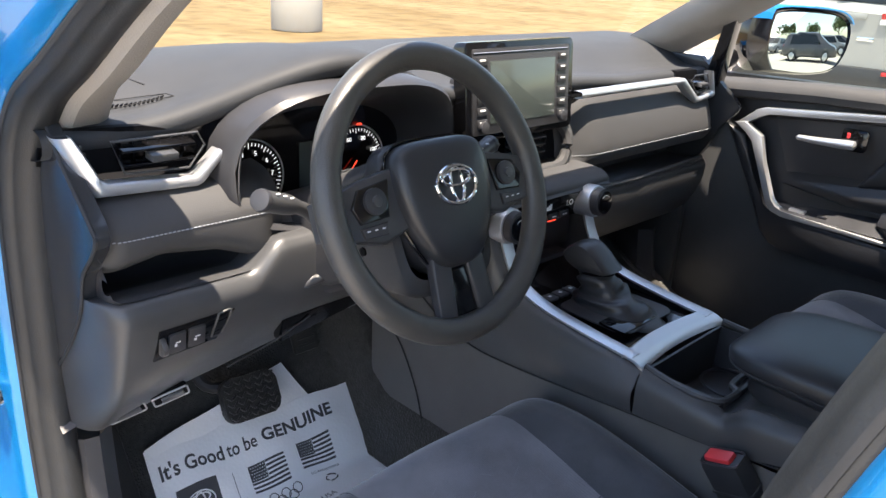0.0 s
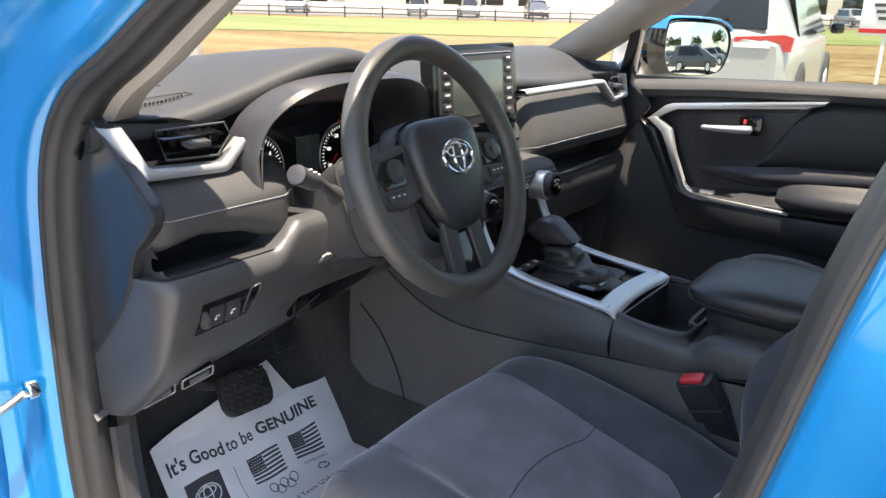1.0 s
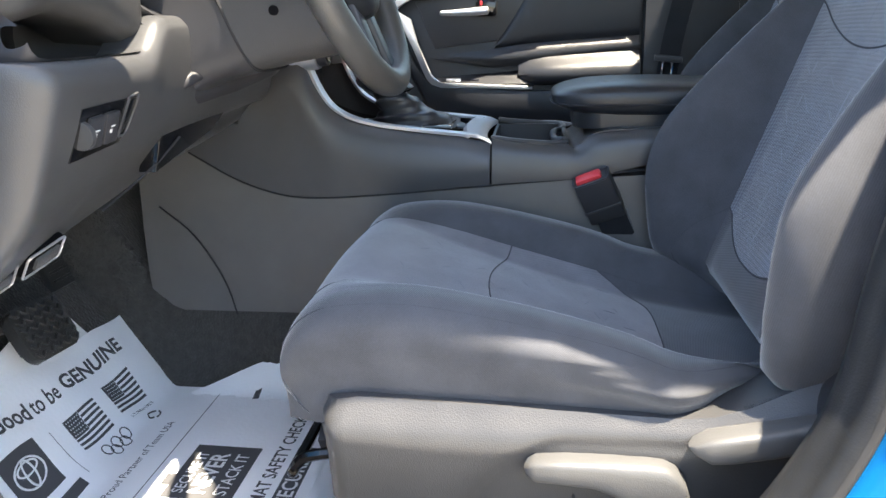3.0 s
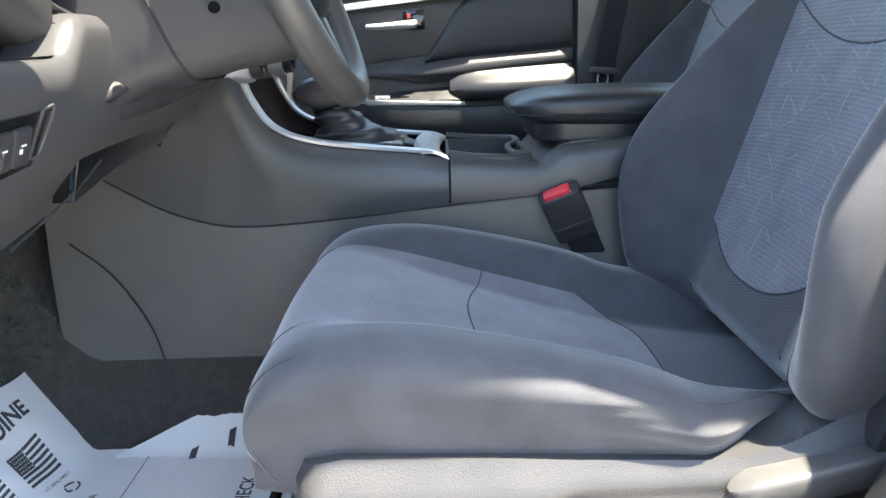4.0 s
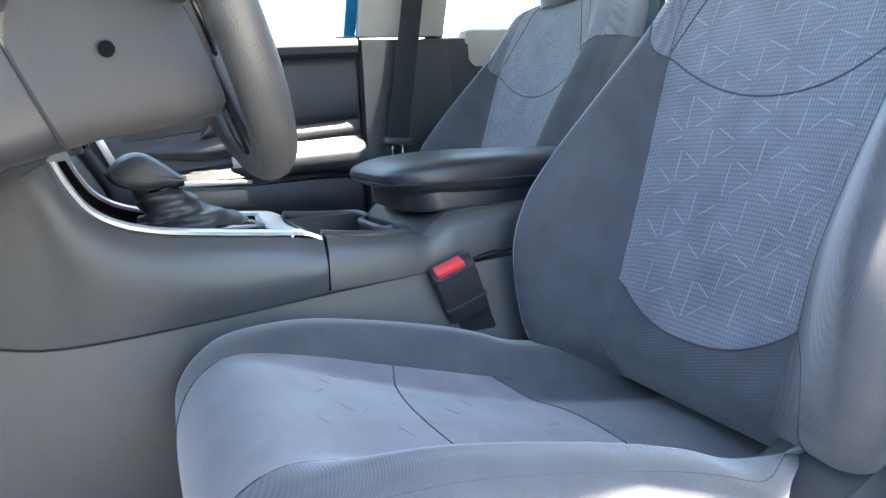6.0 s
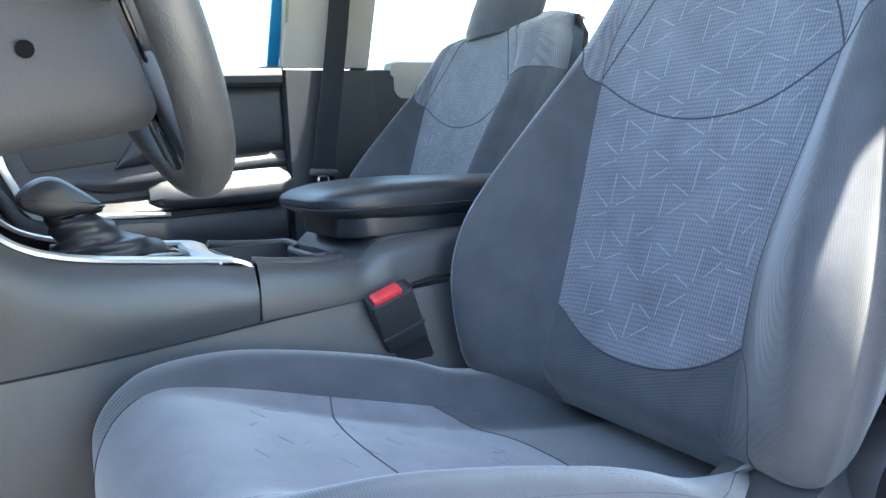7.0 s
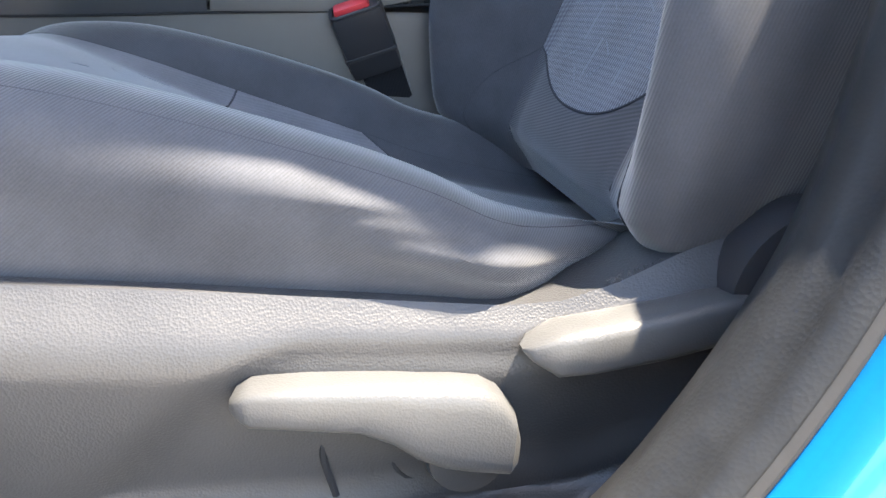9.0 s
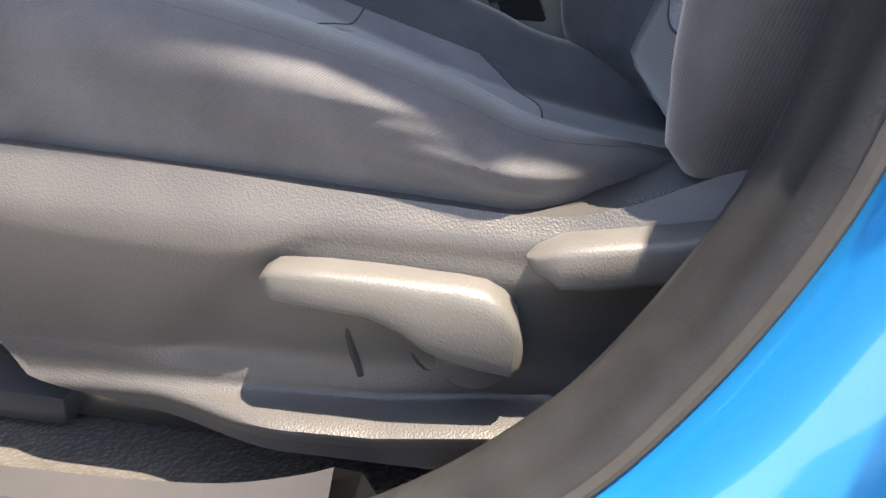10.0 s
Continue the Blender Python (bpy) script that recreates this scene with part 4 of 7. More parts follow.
for x, z in ((-0.635, 0.785), (-0.585, 0.797)):
    mm = frame_at((x, 1.056 + (x + 0.635) * -0.3, z), (1, -0.28, 0.28), (0, -0.65, 0.8))
    rp = part("release_lever", box((0.044, 0.032, 0.008), mm @ pose(0, 0, 0.002), 0.003), VOID, dash, "flap release lever")
    part("lever_face", box((0.028, 0.016, 0.006), mm @ pose(0.002, 0, 0.006), 0.002), HARD, rp)
    part("lever_rim", tube([mm @ Vector((a, b, 0.006)) for a, b in rounded(0.044, 0.032, 0.004)], 0.0013, 6, closed=True), SILVER, rp)

# instrument binnacle
HX, HZ = -0.350, 1.088


def hood(w, h, y, drop=0.0, n=40):
    pts = []
    for k in range(n):
        t = math.tau * k / n
        c, s = math.cos(t), math.sin(t)
        e = 0.62
        pts.append((HX + math.copysign(abs(c) ** e, c) * w * (1 - 0.16 * max(0, s)), y - 0.036 * max(0, s), HZ + drop + math.copysign(abs(s) ** e, s) * h))
    return pts


cl = part("cluster_hood", sheet([hood(0.182, 0.098, 1.02), hood(0.178, 0.094, 0.975), hood(0.172, 0.088, 0.968), hood(0.166, 0.082, 0.975), hood(0.160, 0.076, 1.03, -0.016), [(x, 1.065, z) for x, _, z in hood(0.156, 0.070, 1.065, -0.028)]], loop_v=True), DARK, dash, "dark instrument hood")
part("cluster_face", plate([(x, 1.064, z) for x, _, z in hood(0.157, 0.071, 1.064, -0.028)], (0, 0.006, 0)), GLOSS, cl, "black instrument face")
# Paler bead along the hood rim stands in for the highlight on its crease.
part("hood_edge_highlight", tube(cr([(HX - 0.160, 0.972, HZ - 0.075), (HX - 0.168, 0.968, HZ - 0.02), (HX - 0.160, 0.964, HZ + 0.035), (HX - 0.120, 0.955, HZ + 0.076), (HX - 0.06, 0.950, HZ + 0.084)], 24), 0.0012, 6), HARD, cl)
for gx, marks in ((-0.098, ("1", "2", "3", "4", "5", "6", "7", "8")), (0.074, ("20", "40", "60", "80", "100", "120"))):
    gm = frame_at((HX + gx, 1.060, HZ - 0.040), (1, 0, 0), (0, 0.06, 1))
    g = part("gauge", tube([gm @ Vector((0.050 * math.cos(t), 0.050 * math.sin(t), 0)) for t in np.linspace(0, math.tau, 49)[:-1]], 0.0012, 6, closed=True), SILVER, cl, "round gauge with white ticks and a red needle")
    tk = bmesh.new()
    for k in range(41):
        a = radians(225 - 270 * k / 40)
        ln = 0.007 if k % 5 == 0 else 0.004
        add_box(tk, (ln, 0.0009, 0.0006), gm @ Matrix.Rotation(a, 4, "Z") @ pose(0.0455 - ln / 2, 0, 0.001))
    part("tick", tk, LIT, g)
    for k, w in enumerate(marks):
        a = radians(225 - 270 * (k + 0.5) / len(marks))
        lettering(w, 0.0085, gm @ pose(0.033 * math.cos(a), 0.033 * math.sin(a) - 0.003, 0.001), LIT, g, align="CENTER")
    if gx > 0:
        part("needle", plate([gm @ Vector(p) for p in ((-0.0006, 0.0004, 0.002), (-0.026, -0.028, 0.002), (0.0004, -0.0006, 0.002))], gm.to_3x3() @ Vector((0, 0, 0.001))), AMBER, g)
part("info_display", plate([(HX - 0.022, 1.062, 1.01), (HX + 0.024, 1.062, 1.01), (HX + 0.024, 1.062, 1.085), (HX - 0.022, 1.062, 1.085)], (0, -0.002, 0)), SCREEN, cl)
part("car_symbol", plate([(HX - 0.006, 1.0595, 1.055), (HX + 0.006, 1.0595, 1.055), (HX + 0.005, 1.0595, 1.082), (HX - 0.005, 1.0595, 1.082)], (0, -0.0006, 0)), HARD, cl)
part("red_symbols", plate([(HX + 0.074, 1.0595, 1.098), (HX + 0.082, 1.0595, 1.098), (HX + 0.082, 1.0595, 1.101), (HX + 0.074, 1.0595, 1.101)], (0, -0.0006, 0)), AMBER, cl)

# middle of the dashboard
mid = [(0.165, 1.135), (0.20, 1.06), (0.17, 1.0), (0.15, 0.95), (0.135, 0.90), (0.125, 0.85)]
part("centre_stack", plate([(x, 1.045, z) for x, z in mid] + [(-x, 1.045, z) for x, z in mid[::-1]], (0, 0.10, 0), 0.004), DARK, dash, "black centre stack")
for sx in (-1, 1):
    cv = part("centre_vent", plate([(sx * 0.012, 1.030, 1.060), (sx * 0.112, 1.030, 1.058), (sx * 0.125, 1.030, 1.038), (sx * 0.098, 1.030, 1.006), (sx * 0.012, 1.030, 1.010)], (0, 0.02, 0), 0.003), GLOSS, dash, "gloss black centre vent")
    for k in range(3):
        part("slat", box((0.090, 0.020, 0.003), pose(sx * 0.060, 1.026, 1.022 + 0.013 * k, 12, 0, 0), 0.001), DARK, cv)
    part("vent_cheek", tube(cr([(sx * 0.135, 1.02, 1.07), (sx * 0.150, 1.005, 1.04), (sx * 0.128, 0.998, 1.0), (sx * 0.06, 0.995, 0.994), (0, 0.995, 0.992)], 20), 0.010, 8), SOFT, dash)
part("centre_pad", sheet(band(np.linspace(-0.17, 0.17, 15), lambda x: [(1.03, 1.0), (0.955, 0.998), (0.930, 0.990), (0.924, 0.980), (0.930, 0.974), (1.04, 0.972)])), SOFT, dash)
cp = part("climate_panel", plate([(-0.125, 0.922, 0.974), (0.125, 0.922, 0.974), (0.120, 0.934, 0.930), (-0.120, 0.934, 0.930)], (0, 0.06, 0), 0.003), GLOSS, dash, "gloss black climate panel with lit symbols")
for sx in (-1, 1):
    km = pose(sx * 0.108, 0.926, 0.956, 84, 0, 0)
    kn = part("knob", disc(0.027, 0.040, km @ pose(0, 0, 0.006), 36, 0.004), SILVER, cp, "silver climate knob")
    part("knob_grip", disc(0.0235, 0.026, km @ pose(0, 0, 0.026), 36, 0.003), DARK, kn)
    part("knob_face", disc(0.019, 0.003, km @ pose(0, 0, 0.0400), 28, 0.001), GLOSS, kn)
    part("knob_mark", tube([km @ Vector((0.012 * math.cos(q), 0.012 * math.sin(q), 0.0418)) for q in np.linspace(2.4, 0.7, 9)], 0.0007, 4), WHITE, kn)
for k in range(5):
    part("climate_key", box((0.024, 0.004, 0.010), pose(-0.056 + 0.028 * k, 0.929, 0.940, -14, 0, 0), 0.001), DARK, cp)
    part("key_mark", box((0.010, 0.001, 0.002), pose(-0.056 + 0.028 * k, 0.9265, 0.940)), WHITE, cp)
lettering("LO", 0.014, pose(0.050, 0.9215, 0.956, 90, 0, 0), WHITE, cp)
for k in range(4):
    part("fan_bar", box((0.0035, 0.001, 0.004 + 0.002 * k), pose(-0.005 + 0.005 * k, 0.9218, 0.958 + 0.001 * k)), WHITE, cp)
part("hazard_symbols", box((0.020, 0.001, 0.003), pose(0.03, 0.9325, 0.932)), AMBER, cp)
part("panel_back", box((0.23, 0.10, 0.10), pose(0, 1.005, 0.920), 0.006), DARK, dash)
part("cubby", box((0.19, 0.06, 0.055), pose(0, 0.985, 0.878), 0.006), DARK, dash)
for x in (-0.03, 0.03):
    part("socket", disc(0.011, 0.01, pose(x, 0.953, 0.886, 90, 0, 0), 18, 0.002), GLOSS, dash)
# touch screen
scr = thing("touch_screen", "black framed touch screen standing on the dashboard", "display")
sm_ = frame_at((0.017, 1.008, 1.136), (1, 0, 0), (0, 0.10, 1))
part("case", plate([sm_ @ Vector((x, y, -0.024)) for x, y in rounded(0.262, 0.148, 0.008)], sm_.to_3x3() @ Vector((0, 0, 0.024)), 0.003), GLOSS, scr, "gloss black case")
part("bezel", plate([sm_ @ Vector((x, y, 0)) for x, y in rounded(0.236, 0.128, 0.004)], sm_.to_3x3() @ Vector((0, 0, 0.0025)), 0.001), DARK, scr)
part("display", plate([sm_ @ Vector((x, y - 0.002, 0.002)) for x, y in rounded(0.158, 0.094, 0.002)], sm_.to_3x3() @ Vector((0, 0, 0.0016)), 0.0005), SCREEN, scr, "dark grey-green switched-off display")
for sx in (-1, 1):
    for k in range(6):
        b = part("button", box((0.022, 0.012, 0.004), sm_ @ pose(sx * 0.098, 0.046 - 0.0185 * k, 0.003), 0.0012), DARK, scr)
        part("button_mark", box((0.012, 0.003, 0.0006), sm_ @ pose(sx * 0.098, 0.0475 - 0.0185 * k, 0.0052)), WHITE, b)
part("dial", disc(0.009, 0.010, sm_ @ pose(0.098, -0.052, 0.006), 20, 0.002), DARK, scr)
part("dial", disc(0.009, 0.010, sm_ @ pose(-0.098, -0.052, 0.006), 20, 0.002), DARK, scr)
part("bezel_line", tube([sm_ @ Vector((-0.115, 0.058, 0.003)), sm_ @ Vector((0.112, 0.058, 0.003))], 0.0007, 5), SILVER, scr)
part("stand", box((0.16, 0.05, 0.10), pose(0.0, 1.055, 1.10), 0.01), DARK, scr)


# passenger side of the dashboard
def right_face(x):
    e = smooth(x, 0.62, 0.70)
    d = 0.05 * e * e
    f = 0.03 * (1 - smooth(x, 0.12, 0.22))
    return [(1.06, 1.106), (1.030 + d + f, 1.104), (1.006 + d + f, 1.075), (0.990 + d + f, 1.035), (0.984 + d + f, 1.005), (0.992 + d, 0.988), (1.005 + d, 0.980), (1.07, 0.978)]


part("padded_face", sheet(band(np.linspace(0.13, 0.705, 50), right_face)), SOFT, dash)
st = bmesh.new()
for k in range(108):
    x = 0.16 + 0.0049 * k
    e, f = smooth(x, 0.62, 0.70), 1 - smooth(x, 0.12, 0.22)
    add_box(st, (0.0034, 0.0012, 0.0012), pose(x, 0.9835 + 0.05 * e * e + 0.03 * f, 1.006), 0.0003, 1)
part("stitching", st, THREAD, dash)
part("vent_shadow_gap", box((0.36, 0.01, 0.016), pose(0.34, 1.032, 1.100), 0.003), GLOSS, dash)
sh = bmesh.new()
add_box(sh, (0.52, 0.005, 0.07), pose(0.42, 1.10, 0.95))
add_box(sh, (0.52, 0.10, 0.005), pose(0.42, 1.055, 0.925))
part("shelf", sh, DARK, dash, "open shelf above the glove box")
part("shelf_lip", tube([(0.16, 1.008, 0.928), (0.40, 1.004, 0.928), (0.68, 1.015, 0.930)], 0.006, 8), HARD, dash)
part("glove_box", sheet(band(np.linspace(0.14, 0.69, 20), lambda x: [(1.02, 0.925), (1.005, 0.915), (1.010, 0.87), (1.035, 0.82), (1.075, 0.78), (1.12, 0.775)])), HARD, dash, "dark glove box lid")
part("under_panel", sheet(band(np.linspace(0.10, 0.70, 10), lambda x: [(1.09, 0.785), (1.18, 0.80), (1.35, 0.84)], 8)), DARK, dash)
part("under_panel", sheet(band(np.linspace(-0.70, -0.10, 10), lambda x: [(1.09, knee_low(x) + 0.004), (1.18, 0.83), (1.38, 0.88)], 8)), DARK, dash)

# ---- steering wheel and column ----
wheel = thing("steering_wheel", "three-spoke black leatherette steering wheel with switches", "steering wheel")
WM = frame_at((-0.353, 0.809, 1.076), (1, 0, 0), (0, 0.379, 0.925))
R = 0.1565
part("rim", tube([WM @ Vector((R * math.cos(t), R * math.sin(t), 0)) for t in np.linspace(0, math.tau, 97)[:-1]], 0.0158, 18, closed=True), RIM, wheel, "worn leatherette wheel rim")


def wplate(pts, z0, dz, bev, n=0):
    p = cr(pts + pts[:1], n)[:-1] if n else pts
    return plate([WM @ Vector((x, y, z0)) for x, y in p], WM.to_3x3() @ Vector((0, 0, dz)), bev, 3)


hubshape = [(0, 0.062), (0.045, 0.060), (0.066, 0.046), (0.070, 0.010), (0.060, -0.030), (0.040, -0.068), (0.020, -0.082), (0, -0.084), (-0.020, -0.082), (-0.040, -0.068), (-0.060, -0.030), (-0.070, 0.010), (-0.066, 0.046), (-0.045, 0.060)]
hub_line = cr(hubshape + hubshape[:1], 73)[:-1]
hub = part("airbag_cover", sheet([[WM @ Vector((x * k, y * k + 0.002 * (1 - k), z)) for x, y in hub_line] for k, z in ((1.0, -0.014), (1.005, -0.002), (1.0, 0.006), (0.975, 0.0125), (0.93, 0.0165), (0.86, 0.0195), (0.7, 0.0225), (0.5, 0.0245), (0.25, 0.0255), (0.01, 0.0258))], loop_v=True), LEATHER, wheel, "dark padded hub cover", sharp=70)
part("hub_crease", tube([WM @ Vector((x, y, 0.0185 if abs(x) > 0.03 else 0.0212)) for x, y in cr([(-0.056, 0.004), (-0.046, -0.030), (-0.026, -0.050), (0, -0.055), (0.026, -0.050), (0.046, -0.030), (0.056, 0.004)], 30)], 0.0009, 6), LEATHER, hub)
part("hub_back", wplate([(x * 1.10, y * 1.06) for x, y in hubshape], -0.035, 0.028, 0.006, 56), DARK, wheel)
part("hub_line", tube([WM @ Vector((x * 1.05, y * 1.04, -0.004)) for x, y in hub_line], 0.0016, 6, closed=True), GLOSS, wheel)
em = part("emblem", tube([WM @ Vector((0.030 * math.cos(t), 0.006 + 0.021 * math.sin(t), 0.0265)) for t in np.linspace(0, math.tau, 41)[:-1]], 0.0026, 8, closed=True), CHROME, hub, "chrome oval emblem")
part("emblem_oval", tube([WM @ Vector((0.0095 * math.cos(t), 0.006 + 0.0195 * math.sin(t), 0.0267)) for t in np.linspace(0, math.tau, 31)[:-1]], 0.0022, 8, closed=True), CHROME, em)
part("emblem_oval", tube([WM @ Vector((0.021 * math.cos(t), 0.0135 + 0.0085 * math.sin(t), 0.0267)) for t in np.linspace(0, math.tau, 31)[:-1]], 0.0022, 8, closed=True), CHROME, em)
for sx in (-1, 1):
    sp = part("side_spoke", wplate([(sx * 0.060, 0.040), (sx * 0.115, 0.030), (sx * 0.168, 0.018), (sx * 0.168, -0.022), (sx * 0.130, -0.030), (sx * 0.095, -0.040), (sx * 0.058, -0.030)], -0.022, 0.024, 0.005), HARD, wheel, "dark spoke with switches")
    part("switch_pod", wplate([(sx * 0.078, 0.028), (sx * 0.120, 0.022), (sx * 0.132, 0.004), (sx * 0.124, -0.014), (sx * 0.086, -0.012)], 0.000, 0.006, 0.002), GLOSS, sp)
    part("ring_switch", disc(0.0145, 0.006, WM @ pose(sx * 0.103, 0.007, 0.008), 24, 0.002), DARK, sp)
    part("ok_switch", disc(0.006, 0.008, WM @ pose(sx * 0.103, 0.007, 0.010), 16, 0.001), HARD, sp)
    part("rocker", wplate([(sx * 0.090, -0.016), (sx * 0.126, -0.018), (sx * 0.122, -0.030), (sx * 0.092, -0.030)], 0.0, 0.006, 0.002), DARK, sp)
    for k in range(3):
        part("mark", box((0.004, 0.0016, 0.0006), WM @ pose(sx * (0.098 + 0.010 * k), -0.022, 0.0066)), WHITE, sp)
    part("lower_spoke", wplate([(sx * 0.040, -0.060), (sx * 0.012, -0.082), (sx * 0.020, -0.166), (sx * 0.046, -0.164), (sx * 0.044, -0.150)], -0.010, 0.013, 0.004), DARK, wheel)
part("spoke_inlay", wplate([(-0.016, -0.086), (0.016, -0.086), (0.024, -0.150), (0.018, -0.158), (-0.018, -0.158), (-0.024, -0.150)], -0.012, 0.010, 0.003), GLOSS, wheel)

column = thing("steering_column", "dark plastic steering column cover with stalks", "steering column")


def shroud(z, w, h0, h1, n=36):
    pts = []
    for k in range(n):
        t = math.tau * k / n
        c, s = math.cos(t), math.sin(t)
        e = 0.38
        pts.append(WM @ Vector((math.copysign(abs(c) ** e, c) * w, (h1 if s > 0 else h0) * math.copysign(abs(s) ** e, s) - 0.005, z)))
    return pts


part("shroud", sheet([shroud(-0.012, 0.064, 0.088, 0.048), shroud(-0.014, 0.075, 0.101, 0.056), shroud(-0.022, 0.079, 0.106, 0.059), shroud(-0.050, 0.077, 0.100, 0.058), shroud(-0.10, 0.074, 0.088, 0.055), shroud(-0.118, 0.075, 0.086, 0.054)], loop_v=True), SOFT, column, "dark plastic shroud behind the wheel", sharp=50)
# Darker plastic than the shroud, in place of the shade that should fall here.
part("column_body", sheet([shroud(-0.118, 0.075, 0.086, 0.054), shroud(-0.16, 0.076, 0.080, 0.05), shroud(-0.22, 0.08, 0.085, 0.05), shroud(-0.30, 0.09, 0.09, 0.05)], loop_v=True), DARK, column, sharp=50)
part("screw_hole", disc(0.0050, 0.006, pose(-0.4282, 0.854, 1.008, 0, 90, 0), 20), VOID, column)
part("shroud_seam", tube([p for p in shroud(-0.118, 0.0752, 0.0872, 0.056)], 0.0016, 6, closed=True), SEAM, column)
for sx, tip in ((-1, (-0.545, 0.875, 1.084)), (1, (-0.175, 0.90, 1.09))):
    root = Vector((-0.445, 0.915, 1.036)) if sx < 0 else Vector((-0.295, 0.880, 1.052))
    end = Vector(tip)
    sk = part("stalk", tube(cr([root, root.lerp(end, 0.45) + Vector((0, 0, 0.004)), end], 14), [0.013 - 0.005 * smooth(k, 0, 4) + 0.0038 * smooth(k, 6, 9) for k in range(14)], 14), HARD, column, "dark control stalk with white marks")
    d = (end - root).normalized()
    part("stalk_end", disc(0.0125, 0.012, Matrix.Translation(end + d * 0.002) @ d.to_track_quat("Z", "Y").to_matrix().to_4x4(), 22, 0.005), DARK, sk)
    for k in range(3):
        part("mark", box((0.004, 0.003, 0.0008), Matrix.Translation(root.lerp(end, 0.62 + 0.11 * k) + Vector((0, -0.010, 0.013)))), WHITE, sk)
boat = []
for x in np.linspace(-0.482, -0.205, 30):
    ly = lerp(x, [-0.48, -0.42, -0.35, -0.28, -0.24, -0.205], [0.990, 0.962, 0.928, 0.905, 0.905, 0.925])
    lz = lerp(x, [-0.48, -0.42, -0.35, -0.28, -0.22], [0.900, 0.910, 0.922, 0.936, 0.950])
    boat.append([(x, y, z) for y, z in cr([(ly + 0.055, 1.035), (ly + 0.022, 1.005), (ly - 0.004, lz + 0.045), (ly - 0.007, lz + 0.016), (ly, lz + 0.003), (ly + 0.010, lz - 0.003), (ly + 0.05, lz - 0.008), (1.05, 0.895)], 26)])
part("knee_filler", sheet([[(x, y, z) for y, z in cr([(1.06, 1.004), (0.975, 1.000), (0.958, 0.985), (0.962, 0.95), (0.985, 0.90), (1.01, 0.872)], 14)] for x in np.linspace(-0.262, -0.118, 9)], 0.004), DARK, dash)
# Also in DARK, so stray sun on the cover stays dim like shade.
cc = part("column_cover", sheet(boat, 0.004), DARK, column, "dark moulded lower column cover", sharp=60)
part("tilt_lever", sheet([[(x, y0 - 0.010 * r * math.cos(t), z0 + 0.009 * r * math.sin(t)) for t in np.linspace(0, math.tau, 13)[:-1]] for x, y0, z0, r in ((-0.478, 0.982, 0.922, 0.3), (-0.472, 0.974, 0.924, 0.8), (-0.455, 0.965, 0.931, 0.85), (-0.430, 0.950, 0.941, 0.8), (-0.405, 0.937, 0.950, 0.6), (-0.398, 0.935, 0.953, 0.2))], loop_v=True), DARK, column, "dark tilt lever")
part("lower_slot", plate([(-0.462, 0.972, 0.888), (-0.455, 0.985, 0.848), (-0.320, 0.978, 0.874), (-0.290, 0.966, 0.900)], (0, 0.02, 0), 0.002), GLOSS, column, "dark slot under the column")

# pedals
brake = thing("brake_pedal", "black ribbed rubber brake pedal", "pedal")
bp = frame_at((-0.376, 1.196, 0.636), (1, 0.05, -0.10), (0, 0.50, 0.86))
pad = part("pedal_pad", plate([bp @ Vector((x, y, 0)) for x, y in rounded(0.105, 0.072, 0.018)], bp.to_3x3() @ Vector((0, 0, -0.014)), 0.004), MAT, brake)
ribs = bmesh.new()
for r in range(6):
    for c in range(10):
        add_box(ribs, (0.011, 0.0035, 0.004), bp @ pose(-0.043 + 0.0095 * c, -0.028 + 0.0112 * r, 0.001, 0, 0, 40 if c % 2 else -40), 0.0008, 1)
part("tread", ribs, MAT, pad)
part("pedal_arm", tube(cr([bp @ Vector((-0.01, 0.02, -0.012)), bp @ Vector((-0.06, 0.05, -0.05)), Vector((-0.43, 1.34, 0.80))], 14), 0.009, 8), DARK, brake)
gas = thing("accelerator_pedal", "black ribbed accelerator pedal", "pedal")
gm_ = frame_at((-0.215, 1.300, 0.690), (1, 0, 0), (0, 0.42, 0.90))
part("pedal_pad", box((0.050, 0.130, 0.012), gm_, 0.004), MAT, gas)
for k in range(9):
    part("rib", box((0.040, 0.004, 0.004), gm_ @ pose(0, -0.052 + 0.013 * k, 0.007), 0.001), MAT, gas)
part("pedal_arm", tube([gm_ @ Vector((0, 0.05, -0.01)), Vector((-0.235, 1.42, 0.80))], 0.008), DARK, gas)


